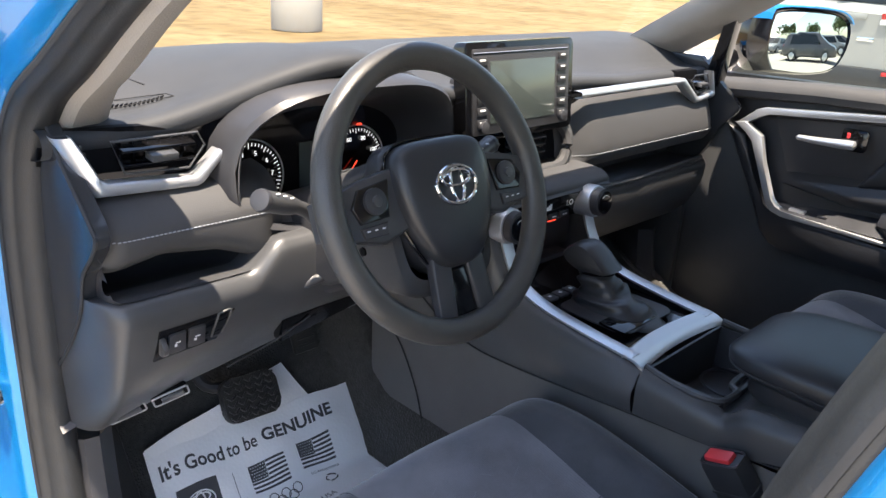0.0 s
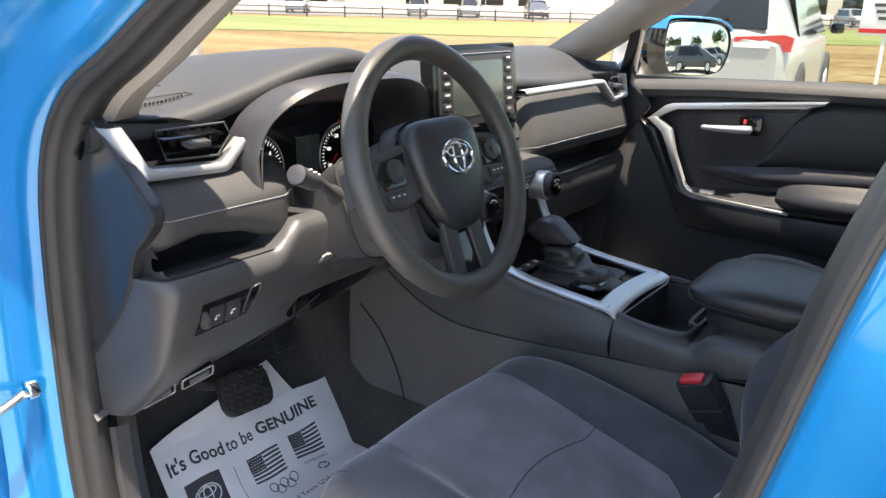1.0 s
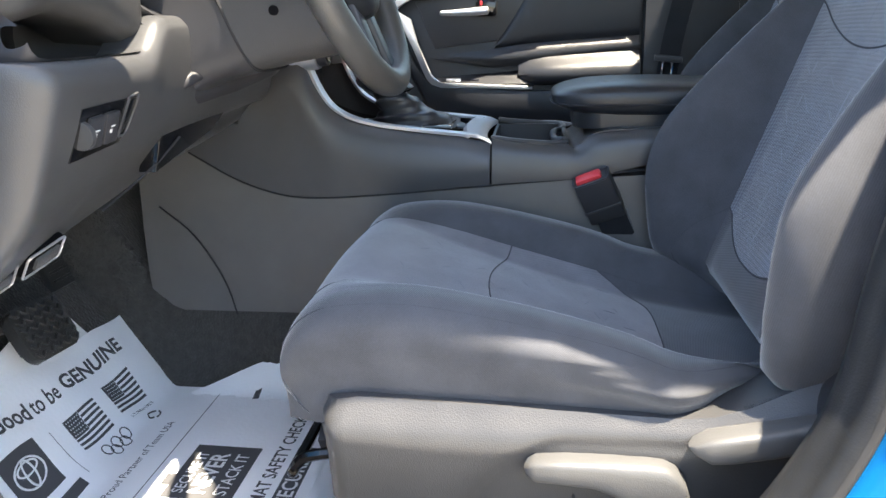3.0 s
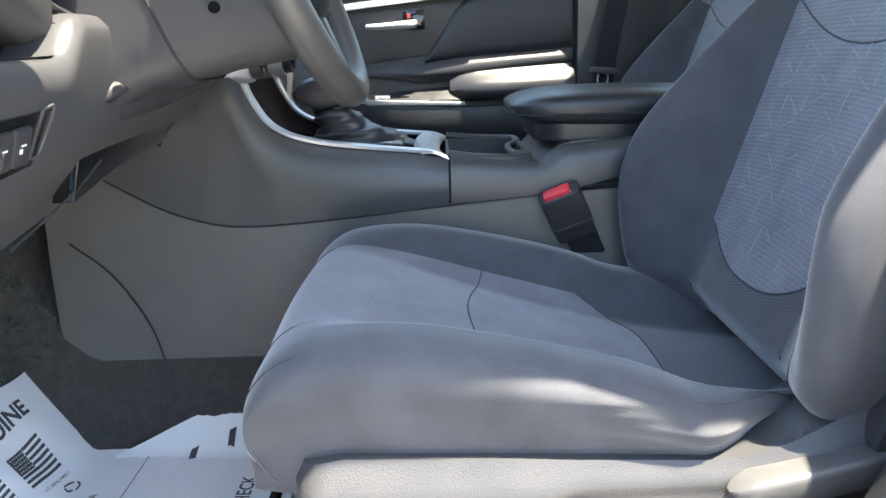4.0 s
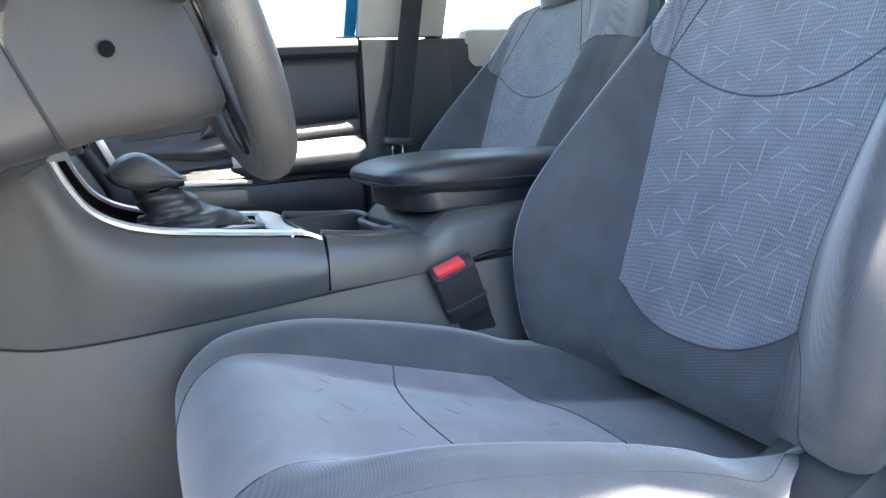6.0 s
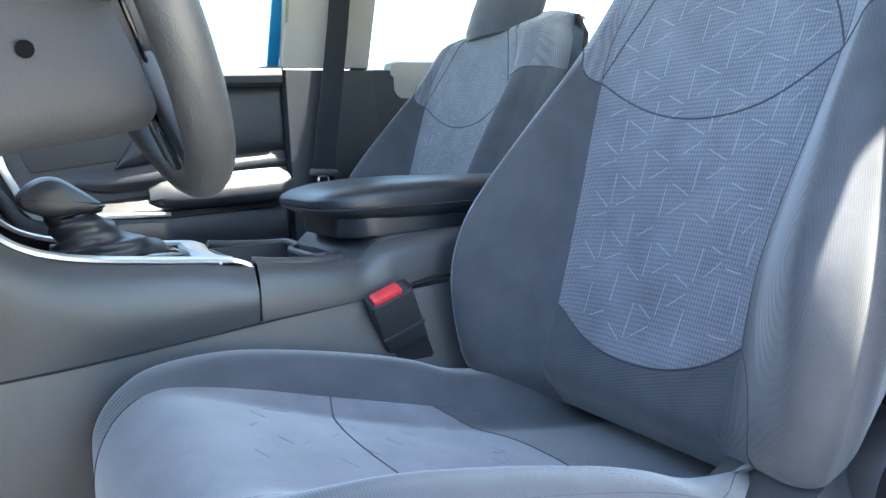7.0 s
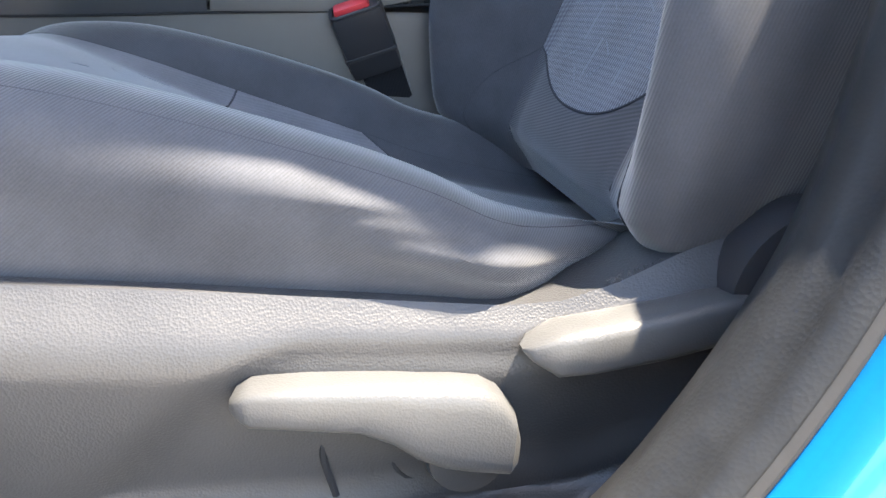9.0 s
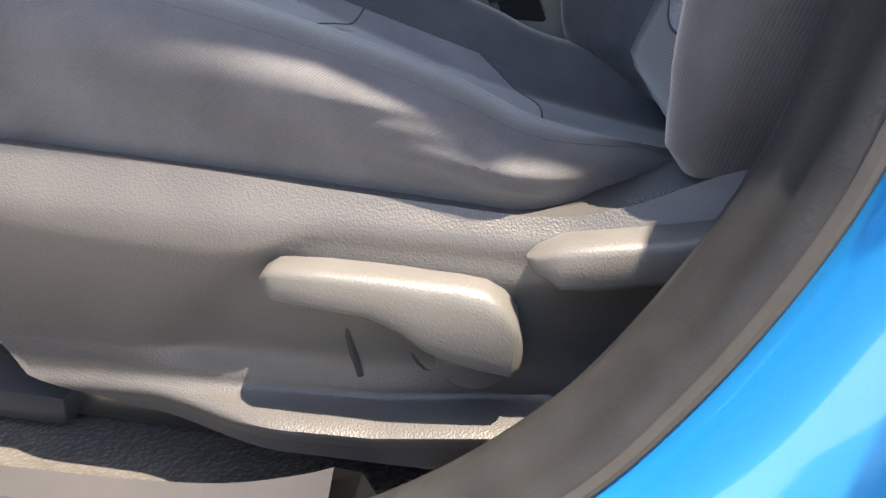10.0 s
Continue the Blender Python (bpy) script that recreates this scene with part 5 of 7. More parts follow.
# ---- centre console ----
console = thing("centre_console", "dark centre console with silver trim, gear lever and padded armrest", "console")
TRIM = [(0.925, 0.955), (0.905, 0.905), (0.880, 0.872), (0.835, 0.853), (0.76, 0.842), (0.674, 0.8335)]
trim_curve = cr(TRIM, 40)
for sx in (-1, 1):
    def side_row(y, zt, lo):
        return [(sx * 0.112, y, zt), (sx * 0.124, y, zt - 0.004), (sx * 0.130, y, zt - 0.018), (sx * 0.136, y, max(lo + 0.035, zt - 0.045)), (sx * 0.134, y, max(lo + 0.018, zt - 0.075)), (sx * 0.128, y, lo)]

    rows = []
    for y in np.linspace(1.15, 0.655, 34):
        zt = float(np.interp(y, trim_curve[::-1, 0], trim_curve[::-1, 1])) - 0.10 * max(0, 0.70 - y) if y < 0.925 else 0.955 - 0.02 * smooth(y, 0.925, 1.1)
        lo = lerp(y, [0.64, 0.783, 0.86, 0.92, 0.97, 1.03, 1.10, 1.15], [0.770, 0.756, 0.750, 0.748, 0.754, 0.775, 0.815, 0.845])
        rows.append(side_row(y, zt, lo))
    part("upper_side", sheet(rows), CONSOLE, console, "dark satin side panel", sharp=50)
    part("rear_side", sheet([[(sx * 0.112, y, zt), (sx * 0.124, y, zt - 0.004), (sx * 0.131, y, zt - 0.02), (sx * 0.130, y, lo)] for y, zt, lo in ((0.652, 0.834, 0.771), (0.62, 0.830, 0.773), (0.575, 0.826, 0.776), (0.548, 0.826, 0.778), (0.538, 0.821, 0.779), (0.528, 0.826, 0.780), (0.515, 0.838, 0.782), (0.50, 0.843, 0.784), (0.44, 0.848, 0.80), (0.36, 0.852, 0.80), (0.20, 0.852, 0.80))]), HARD, console, sharp=50)
    low = []
    for y in np.linspace(1.18, 0.16, 30):
        hi = lerp(y, [0.16, 0.64, 0.783, 0.86, 0.92, 0.97, 1.03, 1.10, 1.18], [0.80, 0.770, 0.756, 0.750, 0.748, 0.754, 0.775, 0.815, 0.87])
        low.append([(sx * 0.1265, y, hi + 0.002), (sx * (0.127 + 0.010 * smooth(y, 0.85, 1.1)), y, 0.70), (sx * (0.128 + 0.008 * smooth(y, 0.85, 1.1)), y, 0.62), (sx * 0.130, y, 0.585), (sx * 0.129, y, 0.558), (sx * 0.118, y, 0.552)])
    part("lower_side", sheet(low), TUNNEL, console, "dark plastic tunnel side", sharp=50)
    part("side_seam", tube([(sx * 0.1285, y, z) for y, z in cr([(1.10, 0.815), (1.03, 0.775), (0.97, 0.754), (0.92, 0.748), (0.86, 0.750), (0.783, 0.756), (0.64, 0.770), (0.53, 0.780), (0.48, 0.788), (0.40, 0.797)], 40)], 0.0014, 6), SEAM, console)
    part("side_seam", tube([(sx * x, y, z) for x, y, z in cr([(0.139, 1.15, 0.735), (0.1385, 1.10, 0.69), (0.137, 1.06, 0.62), (0.130, 1.045, 0.55)], 16)], 0.0014, 6), SEAM, console)
    part("edge_trim", sheet([[(sx * (0.104 + 0.011 * c), y, z + 0.003 - 0.002 * abs(c)) for c in (-1, -0.3, 0.5, 1)] for y, z in trim_curve], 0.004), SILVER, console, "satin silver edge trim")
part("side_clip", box((0.004, 0.03, 0.006), pose(-0.139, 1.03, 0.865, 20, 0, 0), 0.001), SEAM, console)
cross = []
for t in np.linspace(-1, 1, 21):
    cross.append([(t * 0.115, y + 0.012 * (1 - t * t), z) for y, z in ((0.690, 0.836), (0.685, 0.8405), (0.668, 0.8375), (0.656, 0.832), (0.653, 0.827))])
part("cross_trim", sheet(cross, 0.004), SILVER, console, "satin silver cross piece")
part("shift_plate", sheet([[(x, y, z - 0.006) for x in np.linspace(-0.098, 0.098, 5)] for y, z in cr([(0.93, 0.868), (0.88, 0.850), (0.80, 0.843), (0.682, 0.837)], 14)], 0.004), GLOSS, console, "gloss black shifter surround")
part("shift_inlay", plate([(x * 1.0, 0.775 + y, 0.8395) for x, y in rounded(0.135, 0.125, 0.02)], (0, 0, 0.003), 0.001), DARK, console)
part("coin_slot", box((0.085, 0.045, 0.006), pose(-0.025, 0.738, 0.842), 0.002), GLOSS, console)
for k in range(3):
    part("mode_key", box((0.022, 0.020, 0.005), pose(-0.060 + 0.026 * k, 0.855, 0.846), 0.002), DARK, console)
    part("key_mark", box((0.006, 0.005, 0.0006), pose(-0.060 + 0.026 * k, 0.855, 0.8492)), WHITE, console)
part("front_tray", box((0.17, 0.09, 0.02), pose(0, 0.975, 0.860), 0.006), DARK, console)
boot = []
for s in np.linspace(0, 1, 22):
    cy = lerp(s, [0, 0.12, 0.5, 1], [0.772, 0.776, 0.795, 0.826])
    lng = lerp(s, [0, 0.1, 0.35, 0.7, 1], [0.078, 0.073, 0.052, 0.031, 0.024])
    wdt = lerp(s, [0, 0.1, 0.35, 0.7, 1], [0.042, 0.042, 0.034, 0.024, 0.021])
    z = 0.836 + 0.060 * s ** 1.15
    boot.append([])
    for t in np.linspace(0, math.tau, 49)[:-1]:
        fold = math.sin(math.pi * s) * (0.0036 * math.sin(15 * s + 2.2 * math.sin(t) + t) + 0.0024 * math.sin(31 * s - 3 * t))
        boot[-1].append((0.0 + (wdt + fold) * math.copysign(abs(math.cos(t)) ** 0.75, math.cos(t)), cy + (lng + fold) * math.copysign(abs(math.sin(t)) ** 0.75, math.sin(t)), z + 0.5 * fold))
part("gear_boot", sheet(boot, loop_v=True), LEATHER, console, "creased black gear lever boot", sharp=70)
LEVER_SIDE = [(0.800, 0.897), (0.806, 0.902), (0.826, 0.918), (0.842, 0.929), (0.857, 0.932), (0.872, 0.927), (0.884, 0.916), (0.888, 0.908), (0.882, 0.899), (0.868, 0.892), (0.852, 0.888), (0.830, 0.890), (0.810, 0.892)]
side_k = cr(LEVER_SIDE + LEVER_SIDE[:1], 45)[:-1]
kc = side_k.mean(0)
kn = [[(0.0 + x, kc[0] - 0.018 + (y - kc[0]) * k, kc[1] + (z - kc[1]) * k) for y, z in side_k] for x, k in ((-0.027, 0.30), (-0.0265, 0.62), (-0.0245, 0.84), (-0.019, 0.95), (-0.010, 0.99), (0, 1.0), (0.010, 0.99), (0.019, 0.95), (0.0245, 0.84), (0.0265, 0.62), (0.027, 0.30))]
kb = sheet(kn, loop_v=True)
kb.verts.ensure_lookup_table()
kb.faces.new(kb.verts[:44]), kb.faces.new(kb.verts[-44:])
gk = part("gear_knob", kb, LEATHER, console, "black gear knob with a padded top")
part("knob_seam", tube([(-0.0262, y, z) for y, z in cr([(0.788, 0.9005), (0.817, 0.905), (0.844, 0.908), (0.862, 0.910)], 14)], 0.0009, 6), SEAM, gk)
part("knob_collar", tube([(0.0 + 0.021 * math.cos(t), 0.815 + 0.028 * math.sin(t), 0.889 - 0.004 * math.sin(t)) for t in np.linspace(0, math.tau, 33)[:-1]], 0.0022, 6, closed=True), GLOSS, gk)
# cup holder well
well = bmesh.new()
add_plate(well, [(x, y, 0.762) for x, y in ((-0.100, 0.552), (0.100, 0.552), (0.100, 0.650), (-0.100, 0.650))], (0, 0, -0.006))
for x0, x1, y0, y1 in ((-0.104, -0.100, 0.55, 0.652), (0.100, 0.104, 0.55, 0.652), (-0.104, 0.104, 0.652, 0.656), (-0.104, 0.104, 0.545, 0.550)):
    add_box(well, (x1 - x0, y1 - y0, 0.07), pose((x0 + x1) / 2, (y0 + y1) / 2, 0.792))
part("cup_well", well, DARK, console, "dark cup holder well")
for cx in (-0.048, 0.050):
    part("cup_ring", tube([(cx + 0.042 * math.cos(t), 0.600 + 0.042 * math.sin(t), 0.772) for t in np.linspace(0, math.tau, 37)[:-1]], 0.002, 8, closed=True), DARK, console)
part("well_rim", tube(cr([(-0.108, 0.654, 0.833), (-0.112, 0.62, 0.829), (-0.112, 0.575, 0.826), (-0.100, 0.550, 0.826), (-0.060, 0.548, 0.824), (-0.045, 0.562, 0.822), (0.0, 0.565, 0.822), (0.045, 0.562, 0.822), (0.06, 0.548, 0.824), (0.100, 0.550, 0.826), (0.112, 0.575, 0.826), (0.112, 0.62, 0.829), (0.108, 0.654, 0.833)], 60), 0.005, 8), HARD, console)
part("rear_deck", sheet([[(x, y, z) for x in np.linspace(-0.113, 0.113, 7)] for y, z in cr([(0.548, 0.820), (0.536, 0.819), (0.520, 0.834), (0.50, 0.843), (0.45, 0.847), (0.20, 0.850)], 24)], 0.004), HARD, console)
arm = []
for y, k, zt in ((0.568, 0.45, 0.8885), (0.566, 0.66, 0.892), (0.559, 0.80, 0.896), (0.545, 0.91, 0.901), (0.52, 0.98, 0.906), (0.48, 1.0, 0.909), (0.42, 1.0, 0.910), (0.35, 1.0, 0.908), (0.26, 1.0, 0.905), (0.235, 0.9, 0.898)):
    ring = []
    for t in np.linspace(0, math.tau, 41)[:-1]:
        c, s = math.cos(t), math.sin(t)
        ring.append((0.106 * k * math.copysign(abs(c) ** 0.45, c), y, 0.886 + (zt - 0.886) * math.copysign(abs(s) ** 0.6, s) * (1.0 if s > 0 else 1.25)))
    arm.append(ring)
ab = sheet(arm, loop_v=True)
al = part("armrest_lid", ab, LEATHER, console, "padded black leatherette armrest lid")
part("lid_end", plate([Vector(p) for p in arm[0]], (0, -0.004, 0)), LEATHER, al)
part("lid_stitch", tube([(x, y, 0.878) for x, y in cr([(-0.107, 0.24), (-0.107, 0.45), (-0.101, 0.535), (-0.055, 0.566), (0.055, 0.566), (0.101, 0.535), (0.107, 0.45), (0.107, 0.24)], 50)], 0.0016, 6), SEAM, al)
part("armrest_box", plate([(x, 0.392 + y, 0.843) for x, y in rounded(0.190, 0.290, 0.04)], (0, 0, 0.034), 0.004), LEATHER, console, "dark armrest box")
part("console_core", box((0.20, 0.98, 0.34), pose(0, 0.66, 0.58), 0.01), DARK, console)


# ---- passenger door ----
pdoor = thing("front_passenger_door", "dark closed passenger door lining with silver trim", "car door")
PX = 0.715
part("door_panel", plate([(PX + 0.022, y, z) for y, z in ((1.08, 1.115), (0.335, 1.135), (0.325, 0.50), (0.40, 0.46), (1.10, 0.50), (1.15, 0.75))], (0.03, 0, 0), 0.004), DOORBLACK, pdoor, "black upper door lining")
part("door_skin", box((0.03, 0.86, 0.66), pose(0.81, 0.76, 0.75), 0.01), BLUE, pdoor)
ledge = []
for y in np.linspace(1.09, 0.35, 24):
    zt = lerp(y, [0.35, 0.56, 0.80, 1.0, 1.09], [1.134, 1.130, 1.122, 1.108, 1.098])
    ledge.append([(PX + 0.06, y, zt - 0.004), (PX + 0.035, y, zt + 0.002), (PX + 0.004, y, zt - 0.001), (PX - 0.009, y, zt - 0.010), (PX - 0.013, y, zt - 0.022), (PX - 0.008, y, zt - 0.036), (PX + 0.020, y, zt - 0.044)])
part("window_ledge", sheet(ledge), SOFT, pdoor, "soft grey window ledge")
part("ledge_seam", tube([(PX + 0.014, y, lerp(y, [0.35, 0.56, 0.80, 1.0], [1.092, 1.088, 1.080, 1.066])) for y in np.linspace(0.36, 0.90, 12)], 0.0011, 6), SEAM, pdoor)
upper = []
for y in np.linspace(0.692, 0.352, 34):
    top = lerp(y, [0.352, 0.56, 0.59, 0.62, 0.655, 0.692], [1.094, 1.088, 1.074, 1.047, 0.990, 0.936])
    low = lerp(y, [0.352, 0.62, 0.692], [0.955, 0.938, 0.930])
    upper.append([(PX + 0.020, y, top)] + [(PX + 0.016 - 0.007 * math.sin(math.pi * k) ** 0.6, y, top + (low - top) * k) for k in np.linspace(0.03, 0.97, 9)] + [(PX + 0.020, y, low)])
part("upper_pad", sheet(upper), DOORBLACK, pdoor, "black padded upper panel", sharp=60)
BR = [(0.565, 1.083), (0.60, 1.076), (0.885, 1.048), (0.905, 1.043), (0.945, 1.010), (0.955, 1.020), (0.915, 1.054), (0.90, 1.060), (0.60, 1.090), (0.555, 1.094)]
part("door_trim", plate([(PX - 0.016, y, z) for y, z in BR], (0.02, 0, 0), 0.003), SILVER, pdoor, "satin silver door trim")
BL = [(0.957, 1.020), (0.930, 1.002), (0.912, 0.990), (0.890, 0.935), (0.858, 0.860), (0.845, 0.846), (0.82, 0.838), (0.60, 0.833), (0.60, 0.842), (0.82, 0.848), (0.838, 0.856), (0.849, 0.868), (0.878, 0.942), (0.893, 1.000), (0.935, 1.025)]
part("door_trim", plate([(PX - 0.020, y, z) for y, z in BL], (0.02, 0, 0), 0.003), SILVER, pdoor)
LOW = [(0.975, 1.015), (0.93, 0.998), (0.905, 0.930), (0.87, 0.850), (0.845, 0.832), (0.60, 0.828), (0.36, 0.838), (0.36, 0.745), (0.80, 0.765), (0.835, 0.772), (0.862, 0.80), (0.92, 0.92)]
part("lower_frame", plate([(PX - 0.018, y, z) for y, z in LOW], (0.04, 0, 0), 0.010, 3), DOORBLACK, pdoor, "dark plastic door frame")
part("lower_panel", plate([(PX + 0.006, y, z) for y, z in ((1.10, 1.05), (0.985, 1.02), (0.92, 0.90), (0.86, 0.775), (0.36, 0.75), (0.36, 0.50), (1.10, 0.50), (1.14, 0.75))], (0.03, 0, 0), 0.008), HARD, pdoor)
part("pull_recess", plate([(PX + 0.016, y, z) for y, z in ((0.885, 1.04), (0.60, 1.065), (0.66, 0.95), (0.84, 0.93))], (0.02, 0, 0), 0.003), DARK, pdoor)
part("switch_deck", sheet([[(PX - 0.018 + 0.05 * k, y, 0.848 + 0.012 * k + 0.10 * (0.86 - y) * k) for k in (0, 1)] for y in np.linspace(0.85, 0.58, 8)], 0.004), DOORBLACK, pdoor)
for y in (0.80, 0.785, 0.74):
    part("window_switch", box((0.012, 0.020, 0.007), pose(PX - 0.002, y, 0.856), 0.002), SILVER if y > 0.78 else DARK, pdoor)
hn = part("inner_handle", sheet([[(PX - 0.020 - 0.010 * math.cos(t) * k, y, zc + 0.0095 * math.sin(t) * k) for t in np.linspace(0, math.tau, 13)[:-1]] for y, zc, k in ((0.822, 1.013, 0.2), (0.818, 1.013, 0.6), (0.79, 1.013, 0.75), (0.75, 1.0145, 0.9), (0.722, 1.016, 1.05), (0.708, 1.017, 1.0), (0.704, 1.017, 0.3))], loop_v=True), SILVER, pdoor, "chrome inner door handle")
part("handle_bezel", plate([(PX - 0.013, 0.712 + a, 1.026 + b) for a, b in rounded(0.050, 0.044, 0.008)], (0.004, 0, 0), 0.001), GLOSS, hn)
part("lock_tab", box((0.004, 0.006, 0.010), pose(PX - 0.0142, 0.724, 1.034), 0.001), RED, pdoor)
arm_rows = []
for y, zt, zl, out in ((0.635, 0.870, 0.862, 0.004), (0.61, 0.885, 0.853, 0.022), (0.57, 0.893, 0.852, 0.036), (0.50, 0.898, 0.853, 0.042), (0.42, 0.902, 0.855, 0.042), (0.352, 0.904, 0.858, 0.042)):
    arm_rows.append([(PX + 0.01, y, zt + 0.022), (PX - 0.004, y, zt + 0.006), (PX - out * 0.7, y, zt - 0.004), (PX - out, y, (zt * 0.7 + zl * 0.3) - 0.006), (PX - out, y, zl + 0.004), (PX - out + 0.008, y, zl - 0.004), (PX, y, zl - 0.010)])
# Dark lining colour dims direct sun, as though the top lay in shade.
part("armrest", sheet(arm_rows), DOORBLACK, pdoor, "padded leatherette armrest", sharp=60)
bolster = []
for y in np.linspace(0.845, 0.352, 26):
    k = smooth(0.85 - y, 0, 0.22)
    top = lerp(y, [0.352, 0.62, 0.70, 0.845], [0.953, 0.935, 0.924, 0.911])
    low = lerp(y, [0.352, 0.62, 0.70, 0.845], [0.914, 0.886, 0.884, 0.905])
    bolster.append([(PX + 0.016, y, top + 0.004)] + [(PX + 0.016 - 0.013 * k * math.sin(math.pi * q) ** 0.7, y, top + (low - top) * q) for q in np.linspace(0.04, 0.96, 8)] + [(PX + 0.012, y, low)])
part("pad_roll", sheet(bolster), DOORBLACK, pdoor, sharp=60)
part("quarter_post", plate([(0.668, 1.035, 1.09), (0.668, 1.000, 1.09), (0.650, 0.965, 1.30), (0.650, 0.985, 1.30)], (0.03, 0, 0), 0.003), GLOSS, pdoor)
window = part("window_pane", sheet([[(0.742 - 0.14 * s, y, 1.10 + 0.42 * s) for y in (0.33, 1.02 - 0.45 * s)] for s in (0, 0.5, 1)]), TINTED, pdoor, "closed tinted side window")
window.visible_shadow = False
rear_window = part("window_pane", sheet([[(0.742 - 0.10 * s, y, 1.12 + 0.42 * s) for y in (0.14, -0.95)] for s in (0, 0.5, 1)]), TINTED, car)
rear_window.visible_shadow = False

# ---- door mirror ----
mirror = thing("door_mirror", "blue and black door mirror reflecting the car park", "mirror")
mm = frame_at((1.035, 0.972, 1.172), (0.90, -0.43, 0.0), (0.0, 0.05, 1))
mo = [(-0.095, -0.062), (-0.115, -0.02), (-0.112, 0.05), (-0.085, 0.072), (0.05, 0.070), (0.105, 0.055), (0.122, 0.02), (0.112, -0.03), (0.08, -0.062), (0.0, -0.070)]
mo = [tuple(p) for p in cr(mo + mo[:1], 48)[:-1]]
shell = [[mm @ Vector((x * k * (1.38 if x < 0 and z < 0.001 else 1), y * k + 0.002, z)) for x, y in mo] for z, k in ((0.004, 0.97), (0.008, 1.03), (0.0, 1.09), (-0.03, 1.10), (-0.07, 1.0), (-0.11, 0.72), (-0.125, 0.35), (-0.128, 0.02))]
part("mirror_housing", sheet(shell, loop_v=True), GLOSS, mirror, "gloss black mirror housing")
part("mirror_cap", sheet([[mm @ Vector((x * k * (1.36 if x < 0 and z < 0.001 else 1), y * k + 0.004, z)) for x, y in mo if y > 0.036] for z, k in ((0.010, 1.075), (0.009, 1.115), (0.0, 1.15), (-0.03, 1.15), (-0.07, 1.05), (-0.11, 0.77), (-0.129, 0.39))]), BLUE, mirror, "blue mirror cap")
part("mirror_glass", sheet([[mm @ Vector((x * k, y * k, 0.012 - ((x * k) ** 2 + (y * k) ** 2) / 1.9)) for x, y in mo] for k in (0.001, 0.25, 0.5, 0.75, 0.98)], loop_v=True), MIRROR, mirror, "clear mirror glass")
part("mirror_foot", tube(cr([(0.75, 1.06, 1.10), (0.80, 1.07, 1.12), (0.88, 1.09, 1.13)], 10), 0.028, 10), GLOSS, mirror)

# ---- far pillar, belt ----
part("kick_panel", plate([(0.700, y, z) for y, z in ((1.05, 0.46), (1.44, 0.46), (1.44, 1.0), (1.05, 1.0))], (0.02, 0, 0), 0.004), HARD, car)
part("rear_pillar_trim", plate([(0.70, y, z) for y, z in ((0.345, 1.125), (0.14, 1.125), (0.10, 0.50), (0.345, 0.50))], (0.04, 0, 0), 0.01), DOORBLACK, car)
part("rear_pillar_trim", plate([(0.66, 0.32, 1.50), (0.715, 0.345, 1.13), (0.715, 0.145, 1.13), (0.66, 0.10, 1.50)], (0.03, 0, 0), 0.006), PILLAR, car, "pale upper pillar cover")
part("pillar_edge", plate([(0.735, 0.375, 1.12), (0.690, 0.33, 1.50), (0.690, 0.305, 1.50), (0.735, 0.348, 1.12)], (0.01, 0, 0), 0.002), BLUE, car, "blue painted pillar edge")


def belt(name, pts, twist, label):
    b = thing(name, label, "seat belt")
    path = cr(pts, 30)
    part("webbing", sheet([[p + np.array(twist) * s for s in (-1, 0, 1)] for p in path], 0.0016), WEB, b)
    return b


pb = belt("passenger_belt", [(0.672, 0.215, 1.33), (0.668, 0.235, 1.20), (0.655, 0.265, 1.05), (0.640, 0.292, 0.92), (0.65, 0.305, 0.75), (0.66, 0.32, 0.52)], (0.004, 0.022, 0.003), "black seat belt hanging beside the pillar with a steel tongue")
tm = frame_at((0.632, 0.297, 0.905), (0.1, 1, 0.1), (0, -0.1, 1))
tg = part("tongue_head", box((0.062, 0.014, 0.010), tm, 0.003), DARK, pb)
part("tongue", tube([tm @ Vector((x * 0.8, y - 0.024, 0)) for x, y in rounded(0.026, 0.034, 0.006)], 0.0028, 6, closed=True), CHROME, tg, "bright steel belt tongue")
part("belt_guide", box((0.03, 0.055, 0.03), pose(0.672, 0.212, 1.335), 0.008), DARK, pb)
belt("driver_belt", [(-0.655, 0.165, 1.33), (-0.660, 0.170, 1.10), (-0.665, 0.175, 0.80), (-0.668, 0.18, 0.52)], (0.004, 0.022, 0.0), "black driver seat belt hanging beside the pillar")

# ---- floor mats and paper ----
def floor_z(x, y, hill=False):
    hump = 0.125 * smooth(0.172 - abs(x), 0, 0.045) if hill else 0.0
    if x > 0.15:
        return 0.448 + hump + 0.60 * max(0.0, y - 0.80)
    toe = max(0.0, y - 1.135)
    return 0.448 + max(hump, 0) + 1.49 * (toe - 0.02 + 0.02 * math.exp(-toe / 0.02))


carpet = [[(x, y, floor_z(x, y, True)) for x in np.linspace(-0.70, 0.70, 113)] for y in list(np.linspace(1.42, 1.10, 20)) + list(np.linspace(1.08, -0.2, 20))]
part("carpet", sheet(carpet), CARPET, car, "black tufted carpet")
part("sill_plate", sheet([[(-0.752, y, 0.466), (-0.735, y, 0.482), (-0.69, y, 0.486), (-0.655, y, 0.480), (-0.640, y, 0.462), (-0.638, y, 0.44)] for y in np.linspace(1.12, 0.28, 18)]), HARD, car, "grained plastic sill plate")
dead = part("foot_rest", plate([(-0.66, 1.15, 0.46), (-0.57, 1.15, 0.46), (-0.57, 1.32, 0.70), (-0.66, 1.32, 0.70)], (0, 0.02, 0.01), 0.006), MAT, car)

